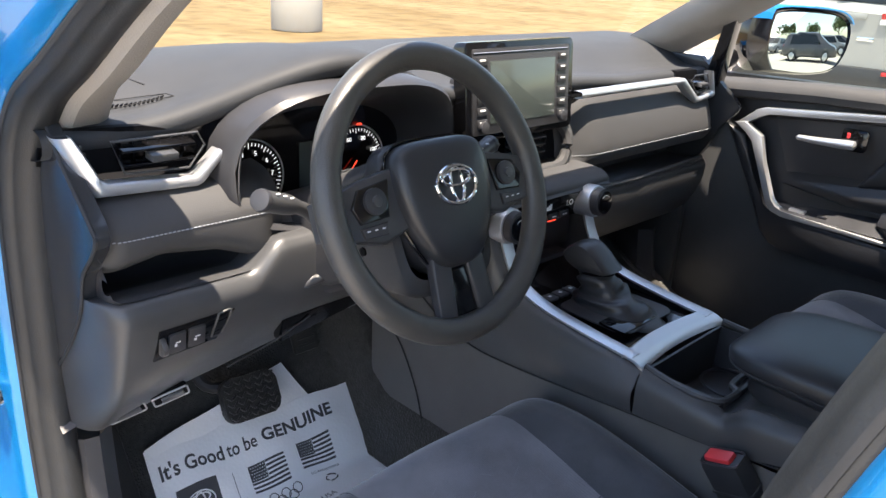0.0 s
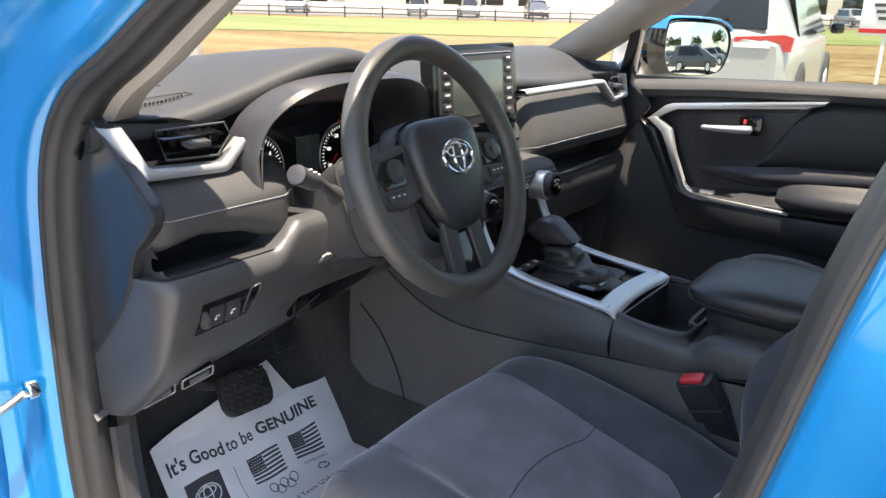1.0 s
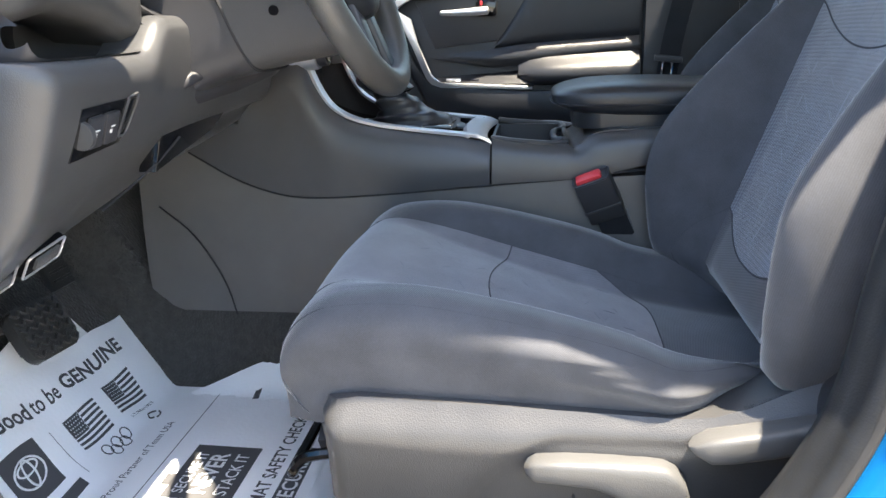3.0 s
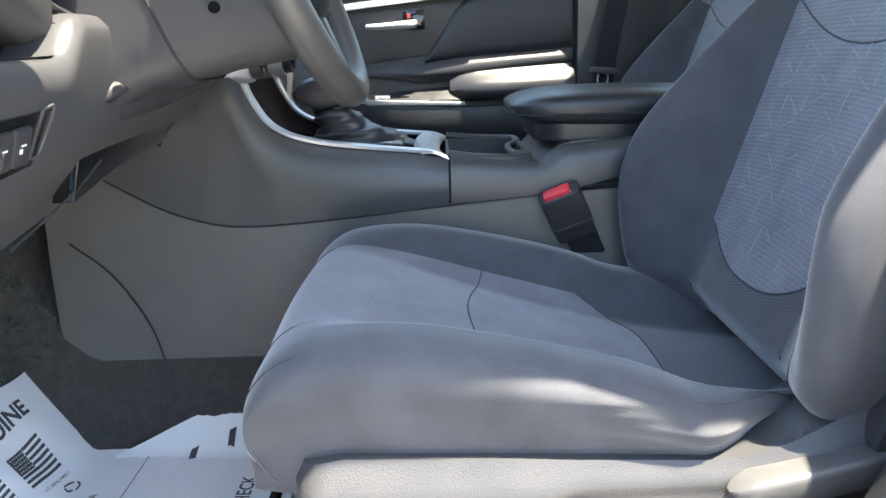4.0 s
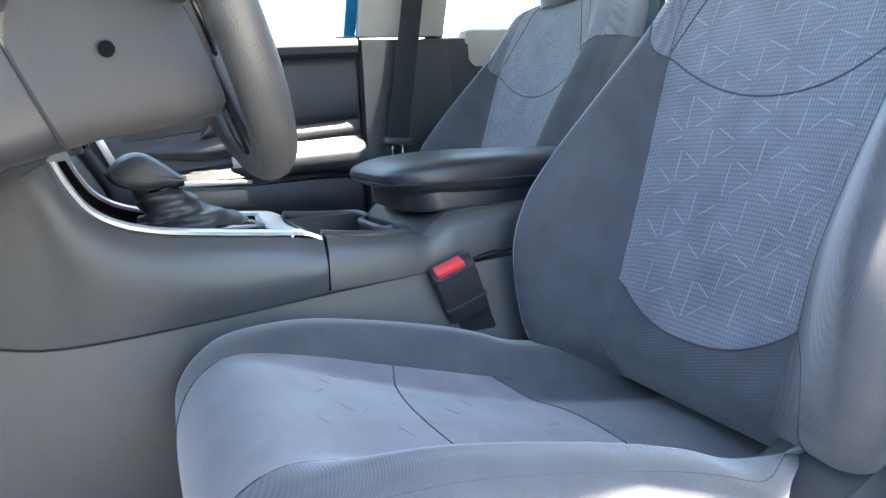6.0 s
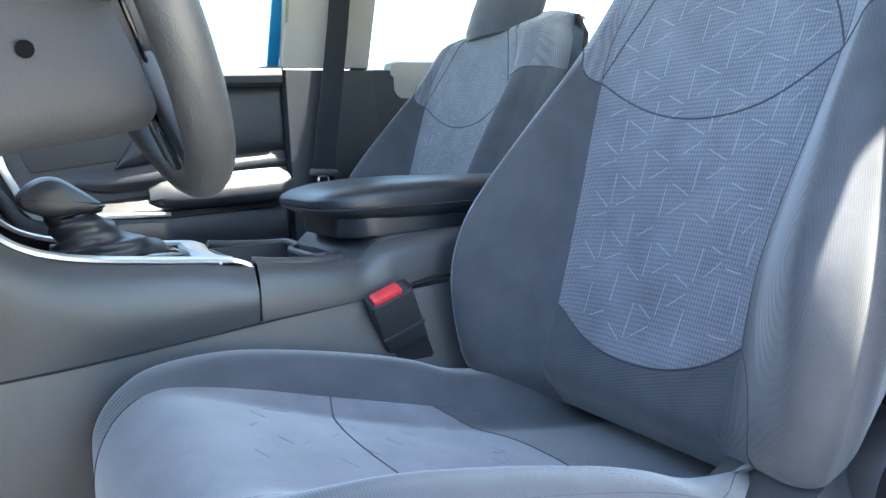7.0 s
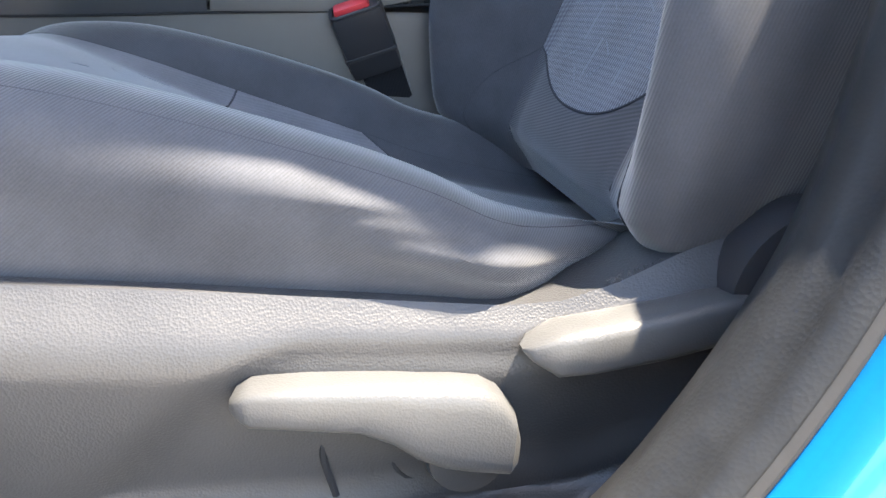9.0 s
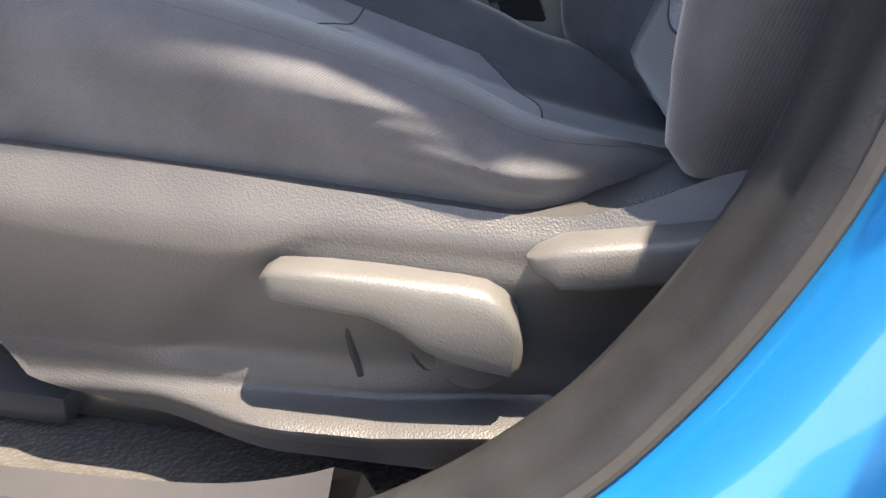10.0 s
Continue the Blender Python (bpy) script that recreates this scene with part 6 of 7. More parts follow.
pmat = thing("rubber_floor_mat", "black rubber floor mat with a raised triangle pattern", "floor mat")
mat_grid = [[(x, y, floor_z(x, y) + 0.005) for x in np.linspace(0.21, 0.66, 22)] for y in list(np.linspace(1.30, 1.10, 16)) + list(np.linspace(1.08, 0.62, 14))]
part("mat_sheet", sheet(mat_grid, 0.006), MAT, pmat)
part("mat_rim", tube([(x, y, floor_z(x, y) + 0.012) for x, y in [(0.21 + 0.41 * t, 1.30) for t in np.linspace(0, 1, 8)] + [(0.62, 1.30 - 0.68 * t) for t in np.linspace(0.05, 1, 16)] + [(0.62 - 0.41 * t, 0.62) for t in np.linspace(0.05, 1, 8)] + [(0.21, 0.62 + 0.68 * t) for t in np.linspace(0.05, 0.97, 16)]], 0.006, 6, closed=True), MAT, pmat)
for i in range(6):
    for j in range(10):
        cx, cy = 0.245 + 0.066 * i + (0.033 if j % 2 else 0), 0.68 + 0.06 * j
        if cx > 0.59:
            continue
        for a in (0, 60, 120):
            d = Vector((math.cos(radians(a)), math.sin(radians(a)), 0)) * 0.024
            p0, p1 = Vector((cx, cy, 0)) - d, Vector((cx, cy, 0)) + d
            p0.z, p1.z = floor_z(p0.x, p0.y) + 0.0125, floor_z(p1.x, p1.y) + 0.0125
            part("mat_rib", tube([p0, p1], 0.0035, 4), MAT, pmat, clean=False)

# paper mats: the printed sheet climbs the toe board, a second one lies under it
rnd = random.Random(7)


def sheet_at(u, v):
    """The printed sheet: u across in metres from its outer edge, v down from its top edge."""
    top = Vector((-0.553, 1.222, 0.592))
    ax = Vector((0.998, 0.007, -0.065))
    s = v
    run = 0.165
    down = Vector((-0.03, -0.560, -0.828))
    if s < run - 0.05:
        p = top + ax * u + down * s
    else:
        k = s - (run - 0.05)
        p0 = top + ax * u + down * (run - 0.05)
        bend = min(k, 0.10)
        ang = bend / 0.10 * radians(54)
        R_ = 0.10 / radians(54)
        flat = Vector((-0.03, -0.98, 0))
        p = p0 + Vector((0, -1, 0)) * (R_ * (math.sin(radians(56) - 0) - math.sin(radians(56) - ang))) * 1.0 + Vector((0, 0, -1)) * R_ * (math.cos(radians(56) - ang) - math.cos(radians(56)))
        p = p + flat * max(0, k - 0.10)
    w = 0.003 * math.sin(u * 21 + v * 9) * math.sin(v * 17 + 1) + 0.0025 * math.sin(u * 47 - v * 31)
    z = max(p.z + w, floor_z(p.x, p.y) + 0.006)
    return Vector((p.x, p.y, z))


paper = thing("paper_floor_mat", "white printed paper mat, creased, lying in the footwell", "paper mat")
W_, H_ = 0.428, 0.44
part("paper_sheet", sheet([[sheet_at(u, v) for u in np.linspace(0, W_ - 0.040 * smooth(v, 0, 0.15), 40)] for v in np.linspace(0, H_, 50)], 0.0006), PAPER, paper, clean=True)


K_ = 0.80


def print_block(u0, v0, u1, v1, mat, nu=4, nv=4, lift=0.0016, skew=0.0, name="print"):
    P = [[sheet_at(K_ * (u0 + (u1 - u0) * i / nu), K_ * (v0 + (v1 - v0) * j / nv)) + Vector((0, -0.35, 0.7)) * lift for i in range(nu + 1)] for j in range(nv + 1)]
    bm = bmesh.new()
    add_grid(bm, P)
    return part(name, bm, mat, paper, clean=False)


def print_text(text, size, u, v, mat, bold=0.0, lift=0.0019, name="lettering", width=None):
    """Lettering bent onto the sheet."""
    ob = lettering(text, size, Matrix(), mat, paper, name=name, depth=0.0, bold=bold)
    f = width / max(vert.co.x for vert in ob.data.vertices) if width else 1.0
    for vert in ob.data.vertices:
        vert.co = sheet_at(K_ * (u + vert.co.x * f), K_ * (v - vert.co.y)) + Vector((0, -0.35, 0.7)) * lift
    return ob


print_text("It's Good", 0.040, 0.016, 0.066, INK, 0.0009, width=0.137)
print_text("to be", 0.038, 0.161, 0.064, INK, 0.0005, width=0.070)
print_text("GENUINE", 0.038, 0.244, 0.060, INK, 0.0011, width=0.184)
lg = print_block(0.037, 0.093, 0.123, 0.170, INK, 6, 6)
for rx, ry, dv in ((0.030, 0.021, 0.0), (0.0095, 0.0195, 0.0), (0.021, 0.0085, -0.0075)):
    part("emblem_print", tube([sheet_at(K_ * (0.080 + rx * math.cos(t)), K_ * (0.131 + dv + ry * math.sin(t))) + Vector((0, -0.35, 0.7)) * 0.0028 for t in np.linspace(0, math.tau, 33)[:-1]], 0.0013, 4, closed=True), WHITE, paper, "white oval emblem print")
print_block(0.042, 0.184, 0.140, 0.201, INK, 6, 2, name="wordmark_bar")
print_block(0.158, 0.098, 0.1592, 0.190, INK, 1, 6, name="rule")
for fu, fv in ((0.194, 0.096), (0.316, 0.090)):
    print_block(fu, fv, fu + 0.040, fv + 0.035, INK, 3, 3, name="flag_canton")
    for r in range(5):
        for c in range(6):
            su, sv = fu + 0.004 + 0.0060 * c + (0.003 if r % 2 else 0), fv + 0.004 + 0.0063 * r
            print_block(su, sv, su + 0.0022, sv + 0.0022, WHITE, 1, 1, 0.0024, name="flag_star")
    for k in range(7):
        v0 = fv + 0.0092 * k
        print_block(fu + (0.041 if k < 4 else 0.0), v0, fu + 0.088, v0 + 0.0048, INK, 6, 1, name="flag_stripe")
for k in range(5):
    cu, cv = 0.228 + 0.0145 * k, 0.178 + (0.010 if k % 2 else 0)
    part("ring_print", tube([sheet_at(K_ * (cu + 0.0105 * math.cos(t)), K_ * (cv + 0.0105 * math.sin(t))) + Vector((0, -0.35, 0.7)) * 0.002 for t in np.linspace(0, math.tau, 25)[:-1]], 0.0008, 4, closed=True), INK, paper)
print_text("U.S. PARALYMPICS", 0.0078, 0.328, 0.168, INK, width=0.075)
for a0, rr in ((0.3, 0.016), (2.4, 0.012), (4.4, 0.014)):
    part("swoosh_print", tube([sheet_at(K_ * (0.368 + rr * math.cos(a0 + t)), K_ * (0.190 + rr * 0.8 * math.sin(a0 + t))) + Vector((0, -0.35, 0.7)) * 0.002 for t in np.linspace(0, 1.7, 12)], 0.0013, 4), INK, paper)
print_text("Proud Partner of Team USA", 0.0185, 0.112, 0.246, INK, width=0.235)
print_block(0.02, 0.284, 0.46, 0.2855, INK, 12, 1, name="rule")
sg = print_block(0.128, 0.322, 0.278, 0.436, INK, 6, 6, name="sign_print")
print_block(0.160, 0.308, 0.190, 0.323, INK, 2, 2, name="sign_print")
print_text("SECURE IT", 0.026, 0.140, 0.352, WHITE, 0.0003, 0.0026, width=0.115)
print_text("NEVER", 0.042, 0.140, 0.388, WHITE, 0.0010, 0.0026, width=0.115)
print_text("STACK IT", 0.030, 0.140, 0.422, WHITE, 0.0003, 0.0026, width=0.115)
print_text("FLOOR MAT SAFETY CHECK", 0.032, 0.030, 0.484, INK, 0.0005, width=0.36)
print_block(0.120, 0.496, 0.290, 0.530, INK, 6, 3, name="label_print")
print_text("SECURE", 0.034, 0.132, 0.525, WHITE, 0.0006, 0.0026, width=0.12)

under = thing("paper_floor_mat", "plain white paper mat lying under the printed one", "paper mat")
back_sheet = [[(-0.553 + 0.267 * u + 0.07 * v, 1.219 + 0.031 * u - 0.035 * v, 0.596 + 0.045 * u - 0.11 * v + 0.003 * math.sin(9 * u + 4 * v)) for u in np.linspace(0, 1, 20)] for v in np.linspace(0, 1, 12)]
part("paper_sheet", sheet(back_sheet, 0.0006), PAPER, under)
side_sheet = thing("paper_floor_mat", "white paper mat running toward the tunnel with sun stripes", "paper mat")


def side_at(s, t):
    x = -0.50 + s * (0.312 + 0.10 * t)
    y = 1.125 - 0.018 * s - 0.30 * t
    return (x, y, floor_z(x, y) + 0.0045 + 0.0015 * math.sin(40 * x + 23 * y) + 0.05 * smooth(x, -0.20, -0.14))


part("paper_sheet", sheet([[side_at(s, t) for s in np.linspace(0, 1, 26)] for t in np.linspace(0, 1.3, 18)], 0.0006), PAPER, side_sheet)
for k in range(2):
    part("text_bar", sheet([[Vector(side_at(0.86 + 0.05 * s, 0.34 + 0.16 * k + 0.03 * t)) + Vector((0, 0, 0.0015)) for s in (0, 1)] for t in (0, 1)]), INK, side_sheet, clean=False)


# ---- outside ----
def ground_material(name, a, b, c, s1, s2, bump_strength):
    m = material(name, a, 0.95, blotch=0, spec=0.1)
    t = m.node_tree
    bs = t.nodes["Principled BSDF"]
    where = t.nodes.new("ShaderNodeTexCoord")
    n1, n2 = t.nodes.new("ShaderNodeTexNoise"), t.nodes.new("ShaderNodeTexNoise")
    for n, s, d in ((n1, s1, 8), (n2, s2, 6)):
        n.inputs["Scale"].default_value, n.inputs["Detail"].default_value = s, d
    mp = t.nodes.new("ShaderNodeMapping")
    mp.inputs["Rotation"].default_value, mp.inputs["Scale"].default_value = (0, 0, radians(55)), (1, 0.35, 1)
    t.links.new(where.outputs["Object"], mp.inputs[0])
    t.links.new(mp.outputs[0], n1.inputs["Vector"])
    t.links.new(where.outputs["Object"], n2.inputs["Vector"])
    ramp = t.nodes.new("ShaderNodeValToRGB")
    ramp.color_ramp.elements[0].position, ramp.color_ramp.elements[0].color = 0.35, (*a, 1)
    ramp.color_ramp.elements[1].position, ramp.color_ramp.elements[1].color = 0.62, (*b, 1)
    t.links.new(n1.outputs["Fac"], ramp.inputs[0])
    mix = t.nodes.new("ShaderNodeMix")
    mix.data_type = "RGBA"
    mix.inputs["B"].default_value = (*c, 1)
    r2 = t.nodes.new("ShaderNodeMapRange")
    r2.inputs["From Min"].default_value, r2.inputs["From Max"].default_value, r2.inputs["To Max"].default_value = 0.45, 0.75, 0.7
    t.links.new(n2.outputs["Fac"], r2.inputs["Value"])
    t.links.new(r2.outputs[0], mix.inputs["Factor"])
    t.links.new(ramp.outputs[0], mix.inputs["A"])
    t.links.new(mix.outputs["Result"], bs.inputs["Base Color"])
    bump = t.nodes.new("ShaderNodeBump")
    bump.inputs["Strength"].default_value, bump.inputs["Distance"].default_value = bump_strength, 0.05
    t.links.new(n2.outputs["Fac"], bump.inputs["Height"])
    t.links.new(bump.outputs[0], bs.inputs["Normal"])
    return m


FIELD = ground_material("dry_grass", (0.140, 0.094, 0.042), (0.205, 0.155, 0.082), (0.070, 0.044, 0.020), 0.3, 2.2, 0.9)
VERGE = ground_material("green_verge", (0.10, 0.13, 0.045), (0.15, 0.17, 0.07), (0.20, 0.17, 0.09), 0.2, 1.0, 0.5)
LOT = ground_material("pale_concrete", (0.40, 0.375, 0.34), (0.46, 0.43, 0.39), (0.33, 0.305, 0.275), 0.6, 6.0, 0.15)
ROAD = ground_material("asphalt", (0.12, 0.12, 0.12), (0.16, 0.155, 0.15), (0.09, 0.09, 0.09), 0.4, 9.0, 0.2)
LEAF = material("leaves", (0.06, 0.10, 0.03), 0.7, blotch=0.5, blotch_size=0.6)
BARK = material("bark", (0.16, 0.12, 0.09), 0.9, grain=0.5, size=0.04)
CONCRETE = material("pale_concrete_base", (0.36, 0.335, 0.29), 0.85, grain=0.3, size=0.02)
WHITECAR = material("white_car_paint", (0.30, 0.30, 0.30), 0.3, coat=0.5, blotch=0.03)
GREYCAR = material("brown_grey_car_paint", (0.09, 0.085, 0.085), 0.3, metal=0.3, coat=0.8, blotch=0.05)
CARGLASS = material("tinted_car_glass", (0.015, 0.018, 0.02), 0.06, blotch=0.1)
TAIL = material("red_tail_lamp", (0.55, 0.015, 0.02), 0.2, coat=0.6, blotch=0.1, blotch_size=0.1)
STONE = material("pale_building_wall", (0.62, 0.58, 0.54), 0.85, blotch=0.15, blotch_size=2.0)

ground = part("ground", sheet([[(x, y, -0.002) for x in (-1500, -200, 0, 200, 1500)] for y in (-1500, -200, 0, 200, 1500)]), FIELD)
tagged(ground, "dry straw-coloured field with bare orange soil", "ground", kind="structure")
lot = part("car_park", box((22, 62, 0.14), pose(1.5, -24.2, -0.062), 0.01), LOT)
tagged(lot, "pale concrete car park", "car park", kind="structure")
lot2 = part("car_park", box((60, 40, 0.14), pose(-39.6, -18, -0.062), 0.01), LOT)
tagged(lot2, "pale concrete car park", "car park", kind="structure")
kerb = part("kerb", box((34, 0.18, 0.26), pose(7.5, 6.9, 0.0), 0.03), CONCRETE)
tagged(kerb, "low pale concrete kerb", "kerb", kind="structure")
VIEW = Vector((0.80, 0.60, 0))
ACROSS = Vector((0.60, -0.80, 0))


def far(d, s, z=0.0):
    """A place d metres out across the field and s metres along the fence."""
    p = VIEW * d + ACROSS * s
    return Vector((p.x, p.y, z))


def ground_band(name, d0, d1, z, mat, label, category):
    g = part(name, sheet([[far(d, s, z) for s in np.linspace(-160, 160, 9)] for d in np.linspace(d0, d1, 3)]), mat)
    return tagged(g, label, category, kind="structure")


ground_band("verge", 33, 62, 0.02, VERGE, "green grass verge beyond the field", "verge")
ground_band("road", 70, 86, 0.03, ROAD, "grey road behind a fence", "road")

fence = thing("road_fence", "long dark metal rail fence beside the road", "fence")
FENCE = material("dark_fence_steel", (0.07, 0.06, 0.055), 0.6, blotch=0.2)
for z in (0.35, 0.75):
    part("rail", tube([far(64, -110, z), far(64, 110, z)], 0.05, 6), FENCE, fence)
for k in range(74):
    part("post", box((0.10, 0.10, 0.95), Matrix.Translation(far(64, -110 + 3 * k, 0.47))), FENCE, fence, clean=False)


def car_body(L, W, H, paint, van=False):
    """Cross-sections of a parked car from its tail to its nose."""
    rows = []
    for y, w, zb, belt_z, wr, zr in ((0.0, 0.86, 0.45, 0.95, 0.70, 1.00), (0.02, 0.92, 0.38, 0.98, 0.72, 1.10), (0.06, 0.97, 0.33, 1.00, 0.73, H * 0.90), (0.10, 0.99, 0.30, 1.01, 0.74, H * 0.985), (0.25, 1.0, 0.28, 1.01, 0.75, H), (0.50, 1.0, 0.28, 1.00, 0.75, H), (0.60, 1.0, 0.28, 1.00, 0.74, H * 0.96), (0.76 if not van else 0.84, 0.99, 0.28, 0.99, 0.78, 1.06), (0.80 if not van else 0.87, 0.98, 0.28, 0.97, 0.78, 1.0), (0.95, 0.93, 0.30, 0.86, 0.74, 0.90), (0.99, 0.86, 0.36, 0.74, 0.70, 0.78), (1.0, 0.80, 0.45, 0.66, 0.66, 0.70)):
        h = W / 2
        half = [(0.0, zb), (w * h * 0.9, zb), (w * h, zb + 0.12), (w * h * 1.0, (zb + belt_z) / 2 + 0.1), (w * h * 0.97, belt_z), (wr * h * 1.04, belt_z + (zr - belt_z) * 0.6), (wr * h * 0.96, zr - 0.03), (wr * h * 0.7, zr + 0.015), (0.0, zr + 0.03)]
        full = half + [(-x, z) for x, z in half[-2:0:-1]]
        rows.append([(x, y * L - L / 2, z) for x, z in full])
    bm = sheet(rows, loop_v=True)
    bm.faces.new([v for v in list(bm.verts)[:16]])
    bm.faces.new([v for v in list(bm.verts)[-16:]])
    return bm


def parked_car(name, label, L, W, H, paint, m, van=False, group="parked cars"):
    c = thing(name, label, "car", group)
    part("body", car_body(L, W, H, paint, van), paint, c, sharp=35)
    h = W / 2
    for sx in (-1, 1):
        part("side_window", plate([(sx * h * 0.955, -L * 0.36, 1.04), (sx * h * 0.955, L * 0.20, 1.04), (sx * h * 0.80, L * 0.07, H - 0.12), (sx * h * 0.79, -L * 0.34, H - 0.12)], (sx * 0.012, 0, 0)), CARGLASS, c)
        for y in (-L * 0.30, L * 0.31):
            w = part("wheel", disc(0.345, 0.22, pose(sx * (h - 0.10), y, 0.345, 0, 90, 0), 28, 0.03), RUBBER, c)
            part("wheel_rim", disc(0.22, 0.02, pose(sx * (h + 0.012), y, 0.345, 0, 90, 0), 20, 0.005), SILVER, w)
            part("wheel_arch", tube([(sx * (h - 0.01), y + 0.40 * math.cos(t), 0.345 + 0.40 * math.sin(t)) for t in np.linspace(0, math.pi, 14)], 0.035, 6), DARK, c)
        tl = part("tail_lamp", plate([(sx * h * 0.42, -L / 2 + 0.035, 0.93), (sx * h * 0.97, -L / 2 + 0.12, 0.90), (sx * h * 0.98, -L / 2 + 0.20, 1.03), (sx * h * 0.90, -L / 2 + 0.06, 1.06), (sx * h * 0.42, -L / 2 + 0.02, 1.03)], (0, -0.035, 0), 0.01), TAIL, c, "red tail lamp")
        part("lamp_strip", box((h * 0.36, 0.012, 0.045), pose(sx * h * 0.60, -L / 2 - 0.012, 0.955), 0.005), WHITE, tl)
        part("door_mirror", box((0.16, 0.12, 0.13), pose(sx * (h + 0.12), L * 0.17, 1.09), 0.04), GLOSS, c)
        part("headlamp", box((0.40, 0.10, 0.14), pose(sx * h * 0.66, L / 2 - 0.10, 0.74), 0.03), SILVER, c)
    part("rear_window", plate([(-h * 0.72, -L / 2 + 0.085, 1.10), (h * 0.72, -L / 2 + 0.085, 1.10), (h * 0.64, -L / 2 + 0.33, H - 0.10), (-h * 0.64, -L / 2 + 0.33, H - 0.10)], (0, -0.02, 0.01), 0.004), CARGLASS, c, "tinted rear window")
    part("windscreen", plate([(-h * 0.74, L * 0.262, 1.08), (h * 0.74, L * 0.262, 1.08), (h * 0.66, L * 0.115, H - 0.06), (-h * 0.66, L * 0.115, H - 0.06)], (0, 0.015, 0.02)), CARGLASS, c)
    part("rear_bumper", box((W * 0.90, 0.14, 0.20), pose(0, -L / 2 + 0.03, 0.46), 0.05), DARK, c, "dark plastic bumper")
    for sx in (-1, 1):
        part("bumper_reflector", box((W * 0.14, 0.01, 0.035), pose(sx * W * 0.34, -L / 2 - 0.045, 0.52), 0.004), TAIL, c)
    part("roof_spoiler", box((W * 0.62, 0.22, 0.03), pose(0, -L / 2 + 0.36, H - 0.02), 0.012), paint, c)
    part("wiper", tube([(0, -L / 2 + 0.05, 1.13), (0.30, -L / 2 + 0.10, 1.20)], 0.012, 6), GLOSS, c)
    part("tail_handle", box((0.55, 0.03, 0.05), pose(0, -L / 2 - 0.005, 0.99), 0.012), paint, c)
    part("badge", box((0.14, 0.01, 0.035), pose(0.30, -L / 2 + 0.0, 0.80), 0.004), CHROME, c)
    c.matrix_world = m
    return c


suv = parked_car("parked_suv", "white sport utility car seen from behind, red tail lamps", 4.6, 1.86, 1.70, WHITECAR, pose(9.04, 3.19, 0.01, 0, 0, -84))
van = parked_car("parked_minivan", "brown-grey minivan parked in the lot", 5.1, 1.98, 1.74, GREYCAR, pose(5.2, -11.0, 0.01, 0, 0, -62), van=True)
for k, (x, y, rz) in enumerate(((10.5, -17, -62), (13.0, -19.5, -62), (3.0, -22, 28), (6.5, -24, 28), (9.5, -27, 28), (14, -26, -62))):
    c = copy_thing(van if k % 2 else suv, pose(x, y, 0.01, 0, 0, rz))
    c["label"] = "car standing in a row in the car park" if k % 2 else "white car standing in a row in the car park"
for k, (s, src) in enumerate(((-31, van), (-2.5, suv), (2.5, suv), (9, van), (-14, suv), (19, suv), (40, suv))):
    p = far(78, s, 0.04)
    c = copy_thing(src, Matrix.Translation(p) @ pose(0, 0, 0, 0, 0, 127))
    c["label"] = "distant dark car by the road" if src is van else "distant white car by the road"


def flag_pole(d, s):
    f = thing("flag", "small striped flag on a thin pole", "flag", "roadside flags")
    p = far(d, s)
    part("pole", tube([p, p + Vector((0, 0, 3.4))], 0.03, 6), SILVER, f)
    part("cloth", sheet([[p + ACROSS * (0.9 * u) + Vector((0, 0, 3.3 - 0.9 * v - 0.35 * u + 0.06 * math.sin(9 * u))) for u in np.linspace(0, 1, 8)] for v in np.linspace(0, 1, 5)], 0.01), WHITE, f)
    for k in range(4):
        part("stripe", sheet([[p + ACROSS * (0.9 * u) + VIEW * -0.02 + Vector((0, 0, 3.3 - 0.9 * (0.24 * k + v) - 0.35 * u + 0.06 * math.sin(9 * u))) for u in np.linspace(0.0, 1, 8)] for v in (0, 0.12)], 0.03), TAIL, f)
    return f


for s in (-6.5, 3.8, 22, 33):
    flag_pole(74, s)


def low_building(d, s, w, h, mat, band_mat):
    b = thing("roadside_building", "long low pale building beyond the road", "building", "roadside buildings")
    m = Matrix.Translation(far(d, s, h / 2)) @ Matrix.Rotation(math.atan2(ACROSS.y, ACROSS.x), 4, "Z")
    part("wall", box((w, 14, h), m, 0.05), mat, b)
    part("roof", box((w + 0.8, 14.8, 0.4), m @ pose(0, 0, h / 2 + 0.2), 0.05), WHITE, b)
    part("fascia", box((w, 0.3, h * 0.16), m @ pose(0, -7.15, h * 0.30), 0.02), band_mat, b)
    for k in range(int(w / 5)):
        win = part("window", box((3.0, 0.12, h * 0.42), m @ pose(-w / 2 + 2.8 + 5 * k, -7.05, -h * 0.12), 0.02), CARGLASS, b)
    return b


low_building(112, -34, 40, 6, STONE, WHITE)
low_building(115, 6, 24, 7, STONE, TAIL)
low_building(110, 40, 30, 6, STONE, WHITE)
wall_run = part("retaining_wall", box((260, 0.5, 1.1), Matrix.Translation(far(90, 0, 0.55)) @ Matrix.Rotation(math.atan2(ACROSS.y, ACROSS.x), 4, "Z"), 0.05), STONE)
tagged(wall_run, "long low tan wall beyond the road", "wall", kind="structure")


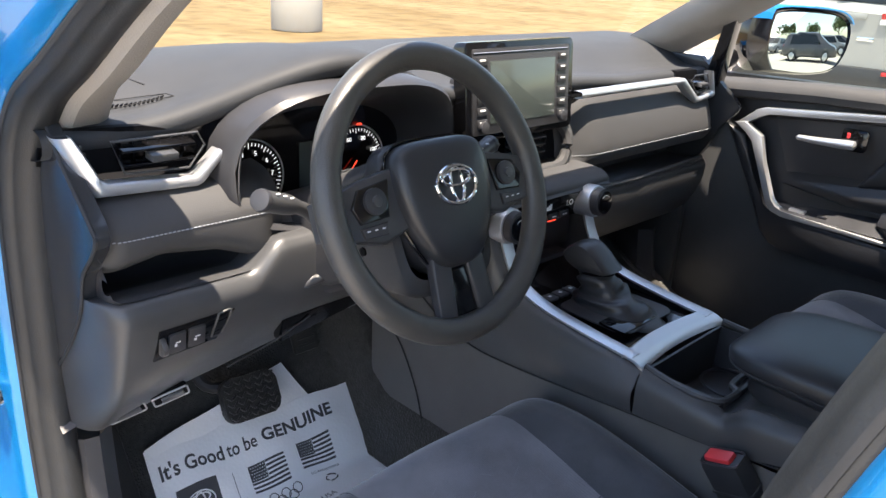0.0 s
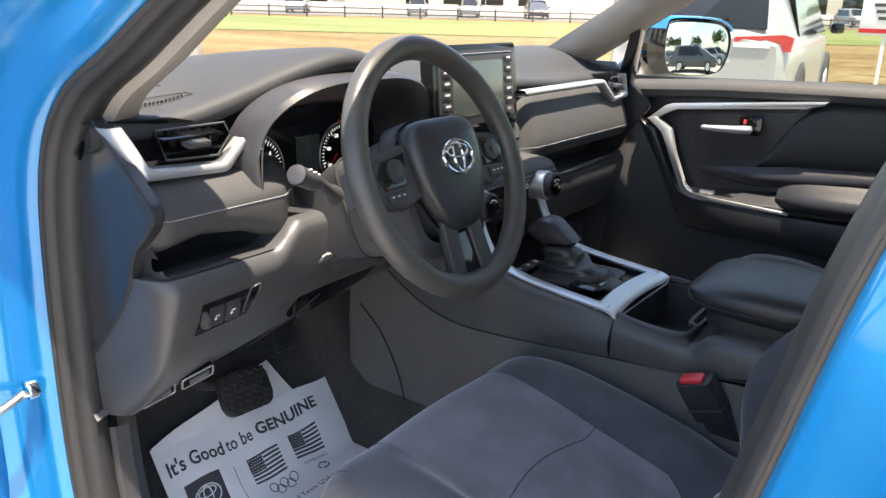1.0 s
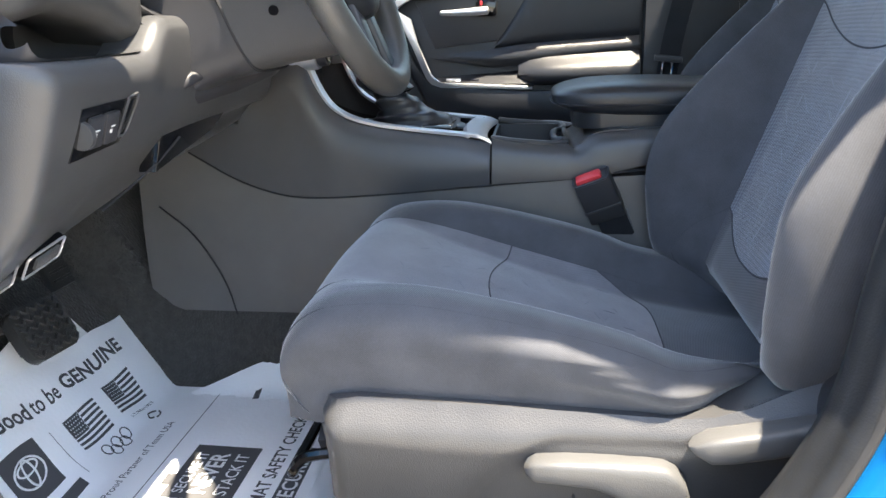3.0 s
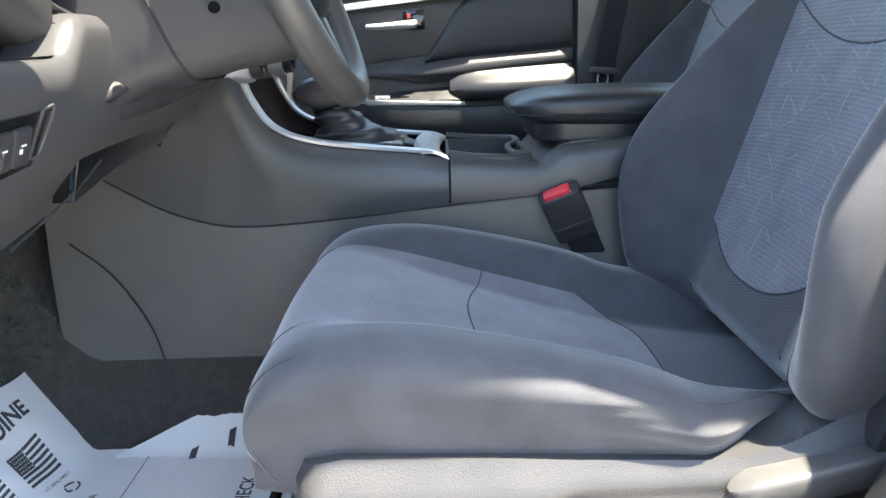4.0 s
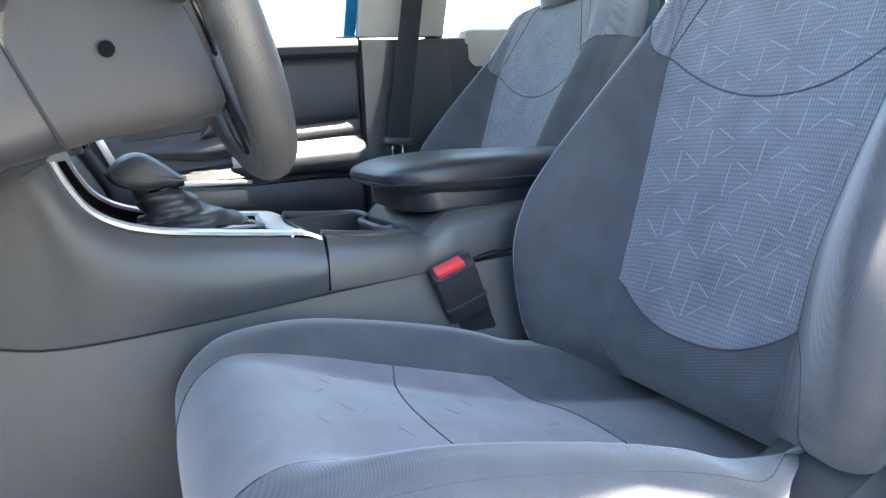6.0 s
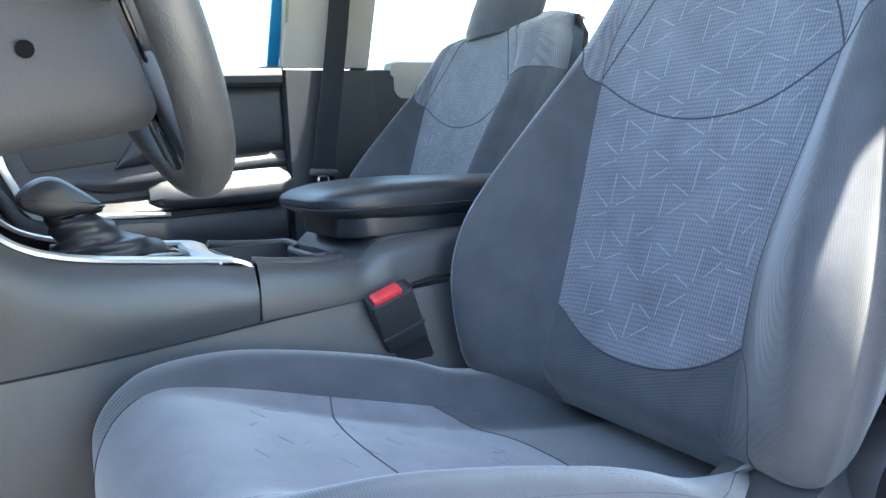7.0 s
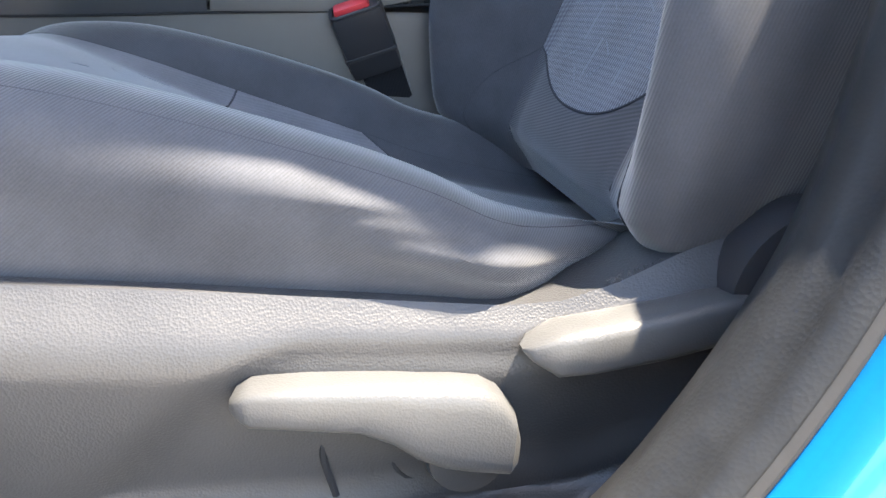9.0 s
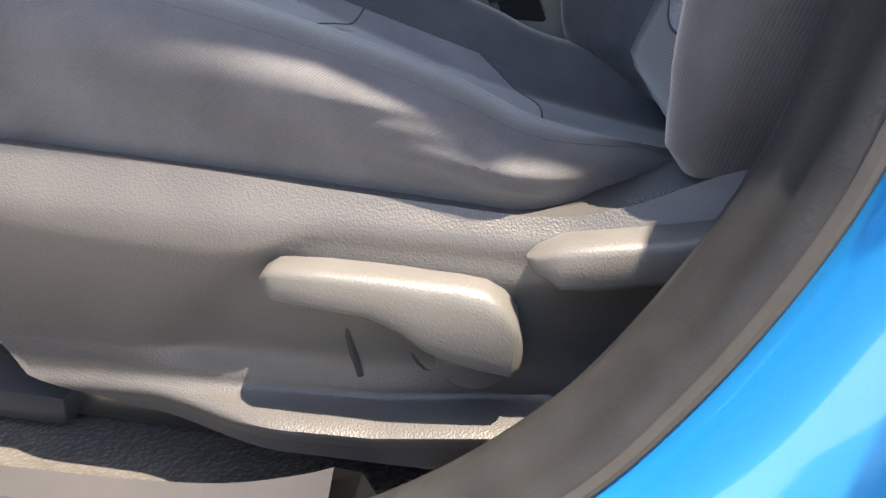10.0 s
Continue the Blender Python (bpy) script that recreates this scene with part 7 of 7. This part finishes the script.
def tree(p, h, r, seed):
    t = thing("tree", "broad green tree with an uneven crown", "tree", "trees")
    rn = random.Random(seed)
    p = Vector(p)
    part("trunk", tube(cr([p, p + Vector((0.1, 0.0, h * 0.25)), p + Vector((0.0, 0.15, h * 0.55))], 8), [0.28 - 0.025 * k for k in range(8)], 8), BARK, t)
    for k in range(4):
        a = k * 1.6 + rn.random()
        part("limb", tube(cr([p + Vector((0.05, 0.08, h * (0.3 + 0.05 * k))), p + Vector((math.cos(a) * r * 0.4, math.sin(a) * r * 0.4, h * 0.55)), p + Vector((math.cos(a) * r * 0.7, math.sin(a) * r * 0.7, h * 0.72))], 8), [0.13 - 0.012 * i for i in range(8)], 6), BARK, t)
    bm = bmesh.new()
    for k in range(900):
        a, b, q = rn.uniform(0, math.tau), rn.uniform(-0.6, 1.0), rn.random() ** 0.4
        lump = 0.75 + 0.25 * math.sin(3 * a + 2.2 * b + seed)
        c = p + Vector((math.cos(a) * r * q * lump * math.sqrt(max(0.05, 1 - b * b * 0.8)), math.sin(a) * r * q * lump * math.sqrt(max(0.05, 1 - b * b * 0.8)), h * 0.66 + b * h * 0.34 * q * lump))
        s = rn.uniform(0.18, 0.42)
        e = Euler((rn.uniform(0, 6), rn.uniform(0, 6), rn.uniform(0, 6))).to_matrix()
        vs = [bm.verts.new(c + e @ Vector(v) * s) for v in ((-1, -0.5, 0), (0, -0.75, 0.15), (1, -0.3, 0), (0.8, 0.5, 0.1), (-0.3, 0.8, 0))]
        bm.faces.new(vs)
    cw = part("crown", bm, LEAF, t, clean=False)
    tagged(cw, kind="stuff")
    return t


for k, (x, y, h, r) in enumerate(((38, -62, 9, 5), (24, -66, 8, 4.5), (50, -58, 10, 5.5), (12, -70, 8, 5), (62, -50, 9, 5))):
    tree((x, y, 0), h, r, k + 1)
for k, s in enumerate((44, 56, 66)):
    tree(far(98, s), 8.5, 5, 20 + k)

base_p = Vector((6.75, 11.4, 0))
pole = thing("lamp_post", "white lamp post on a round pale concrete base", "lamp post", "lamp posts")
part("base", disc(0.42, 0.62, Matrix.Translation(base_p + Vector((0, 0, 0.31))), 28, 0.03), CONCRETE, pole)
part("foot", box((0.42, 0.42, 0.30), Matrix.Translation(base_p + Vector((0, 0, 0.75))), 0.05), WHITE, pole)
part("shaft", box((0.16, 0.16, 7.0), Matrix.Translation(base_p + Vector((0, 0, 4.3))), 0.02), WHITE, pole)
copy_thing(pole, Matrix.Translation(Vector((17.5, 1.6, 0)) - base_p))
sign = thing("field_sign", "small white notice board with a red band in the field", "sign")
part("board", box((0.06, 0.9, 0.7), pose(16.0, 2.5, 1.25), 0.01), WHITE, sign)
part("band", box((0.01, 0.9, 0.08), pose(15.965, 2.5, 0.98)), TAIL, sign)
for k in range(3):
    part("text_bar", box((0.01, 0.5 - 0.1 * k, 0.06), pose(15.965, 2.5, 1.45 - 0.12 * k)), INK, sign)
part("post", box((0.06, 0.06, 1.0), pose(16.02, 2.5, 0.48)), WHITE, sign)
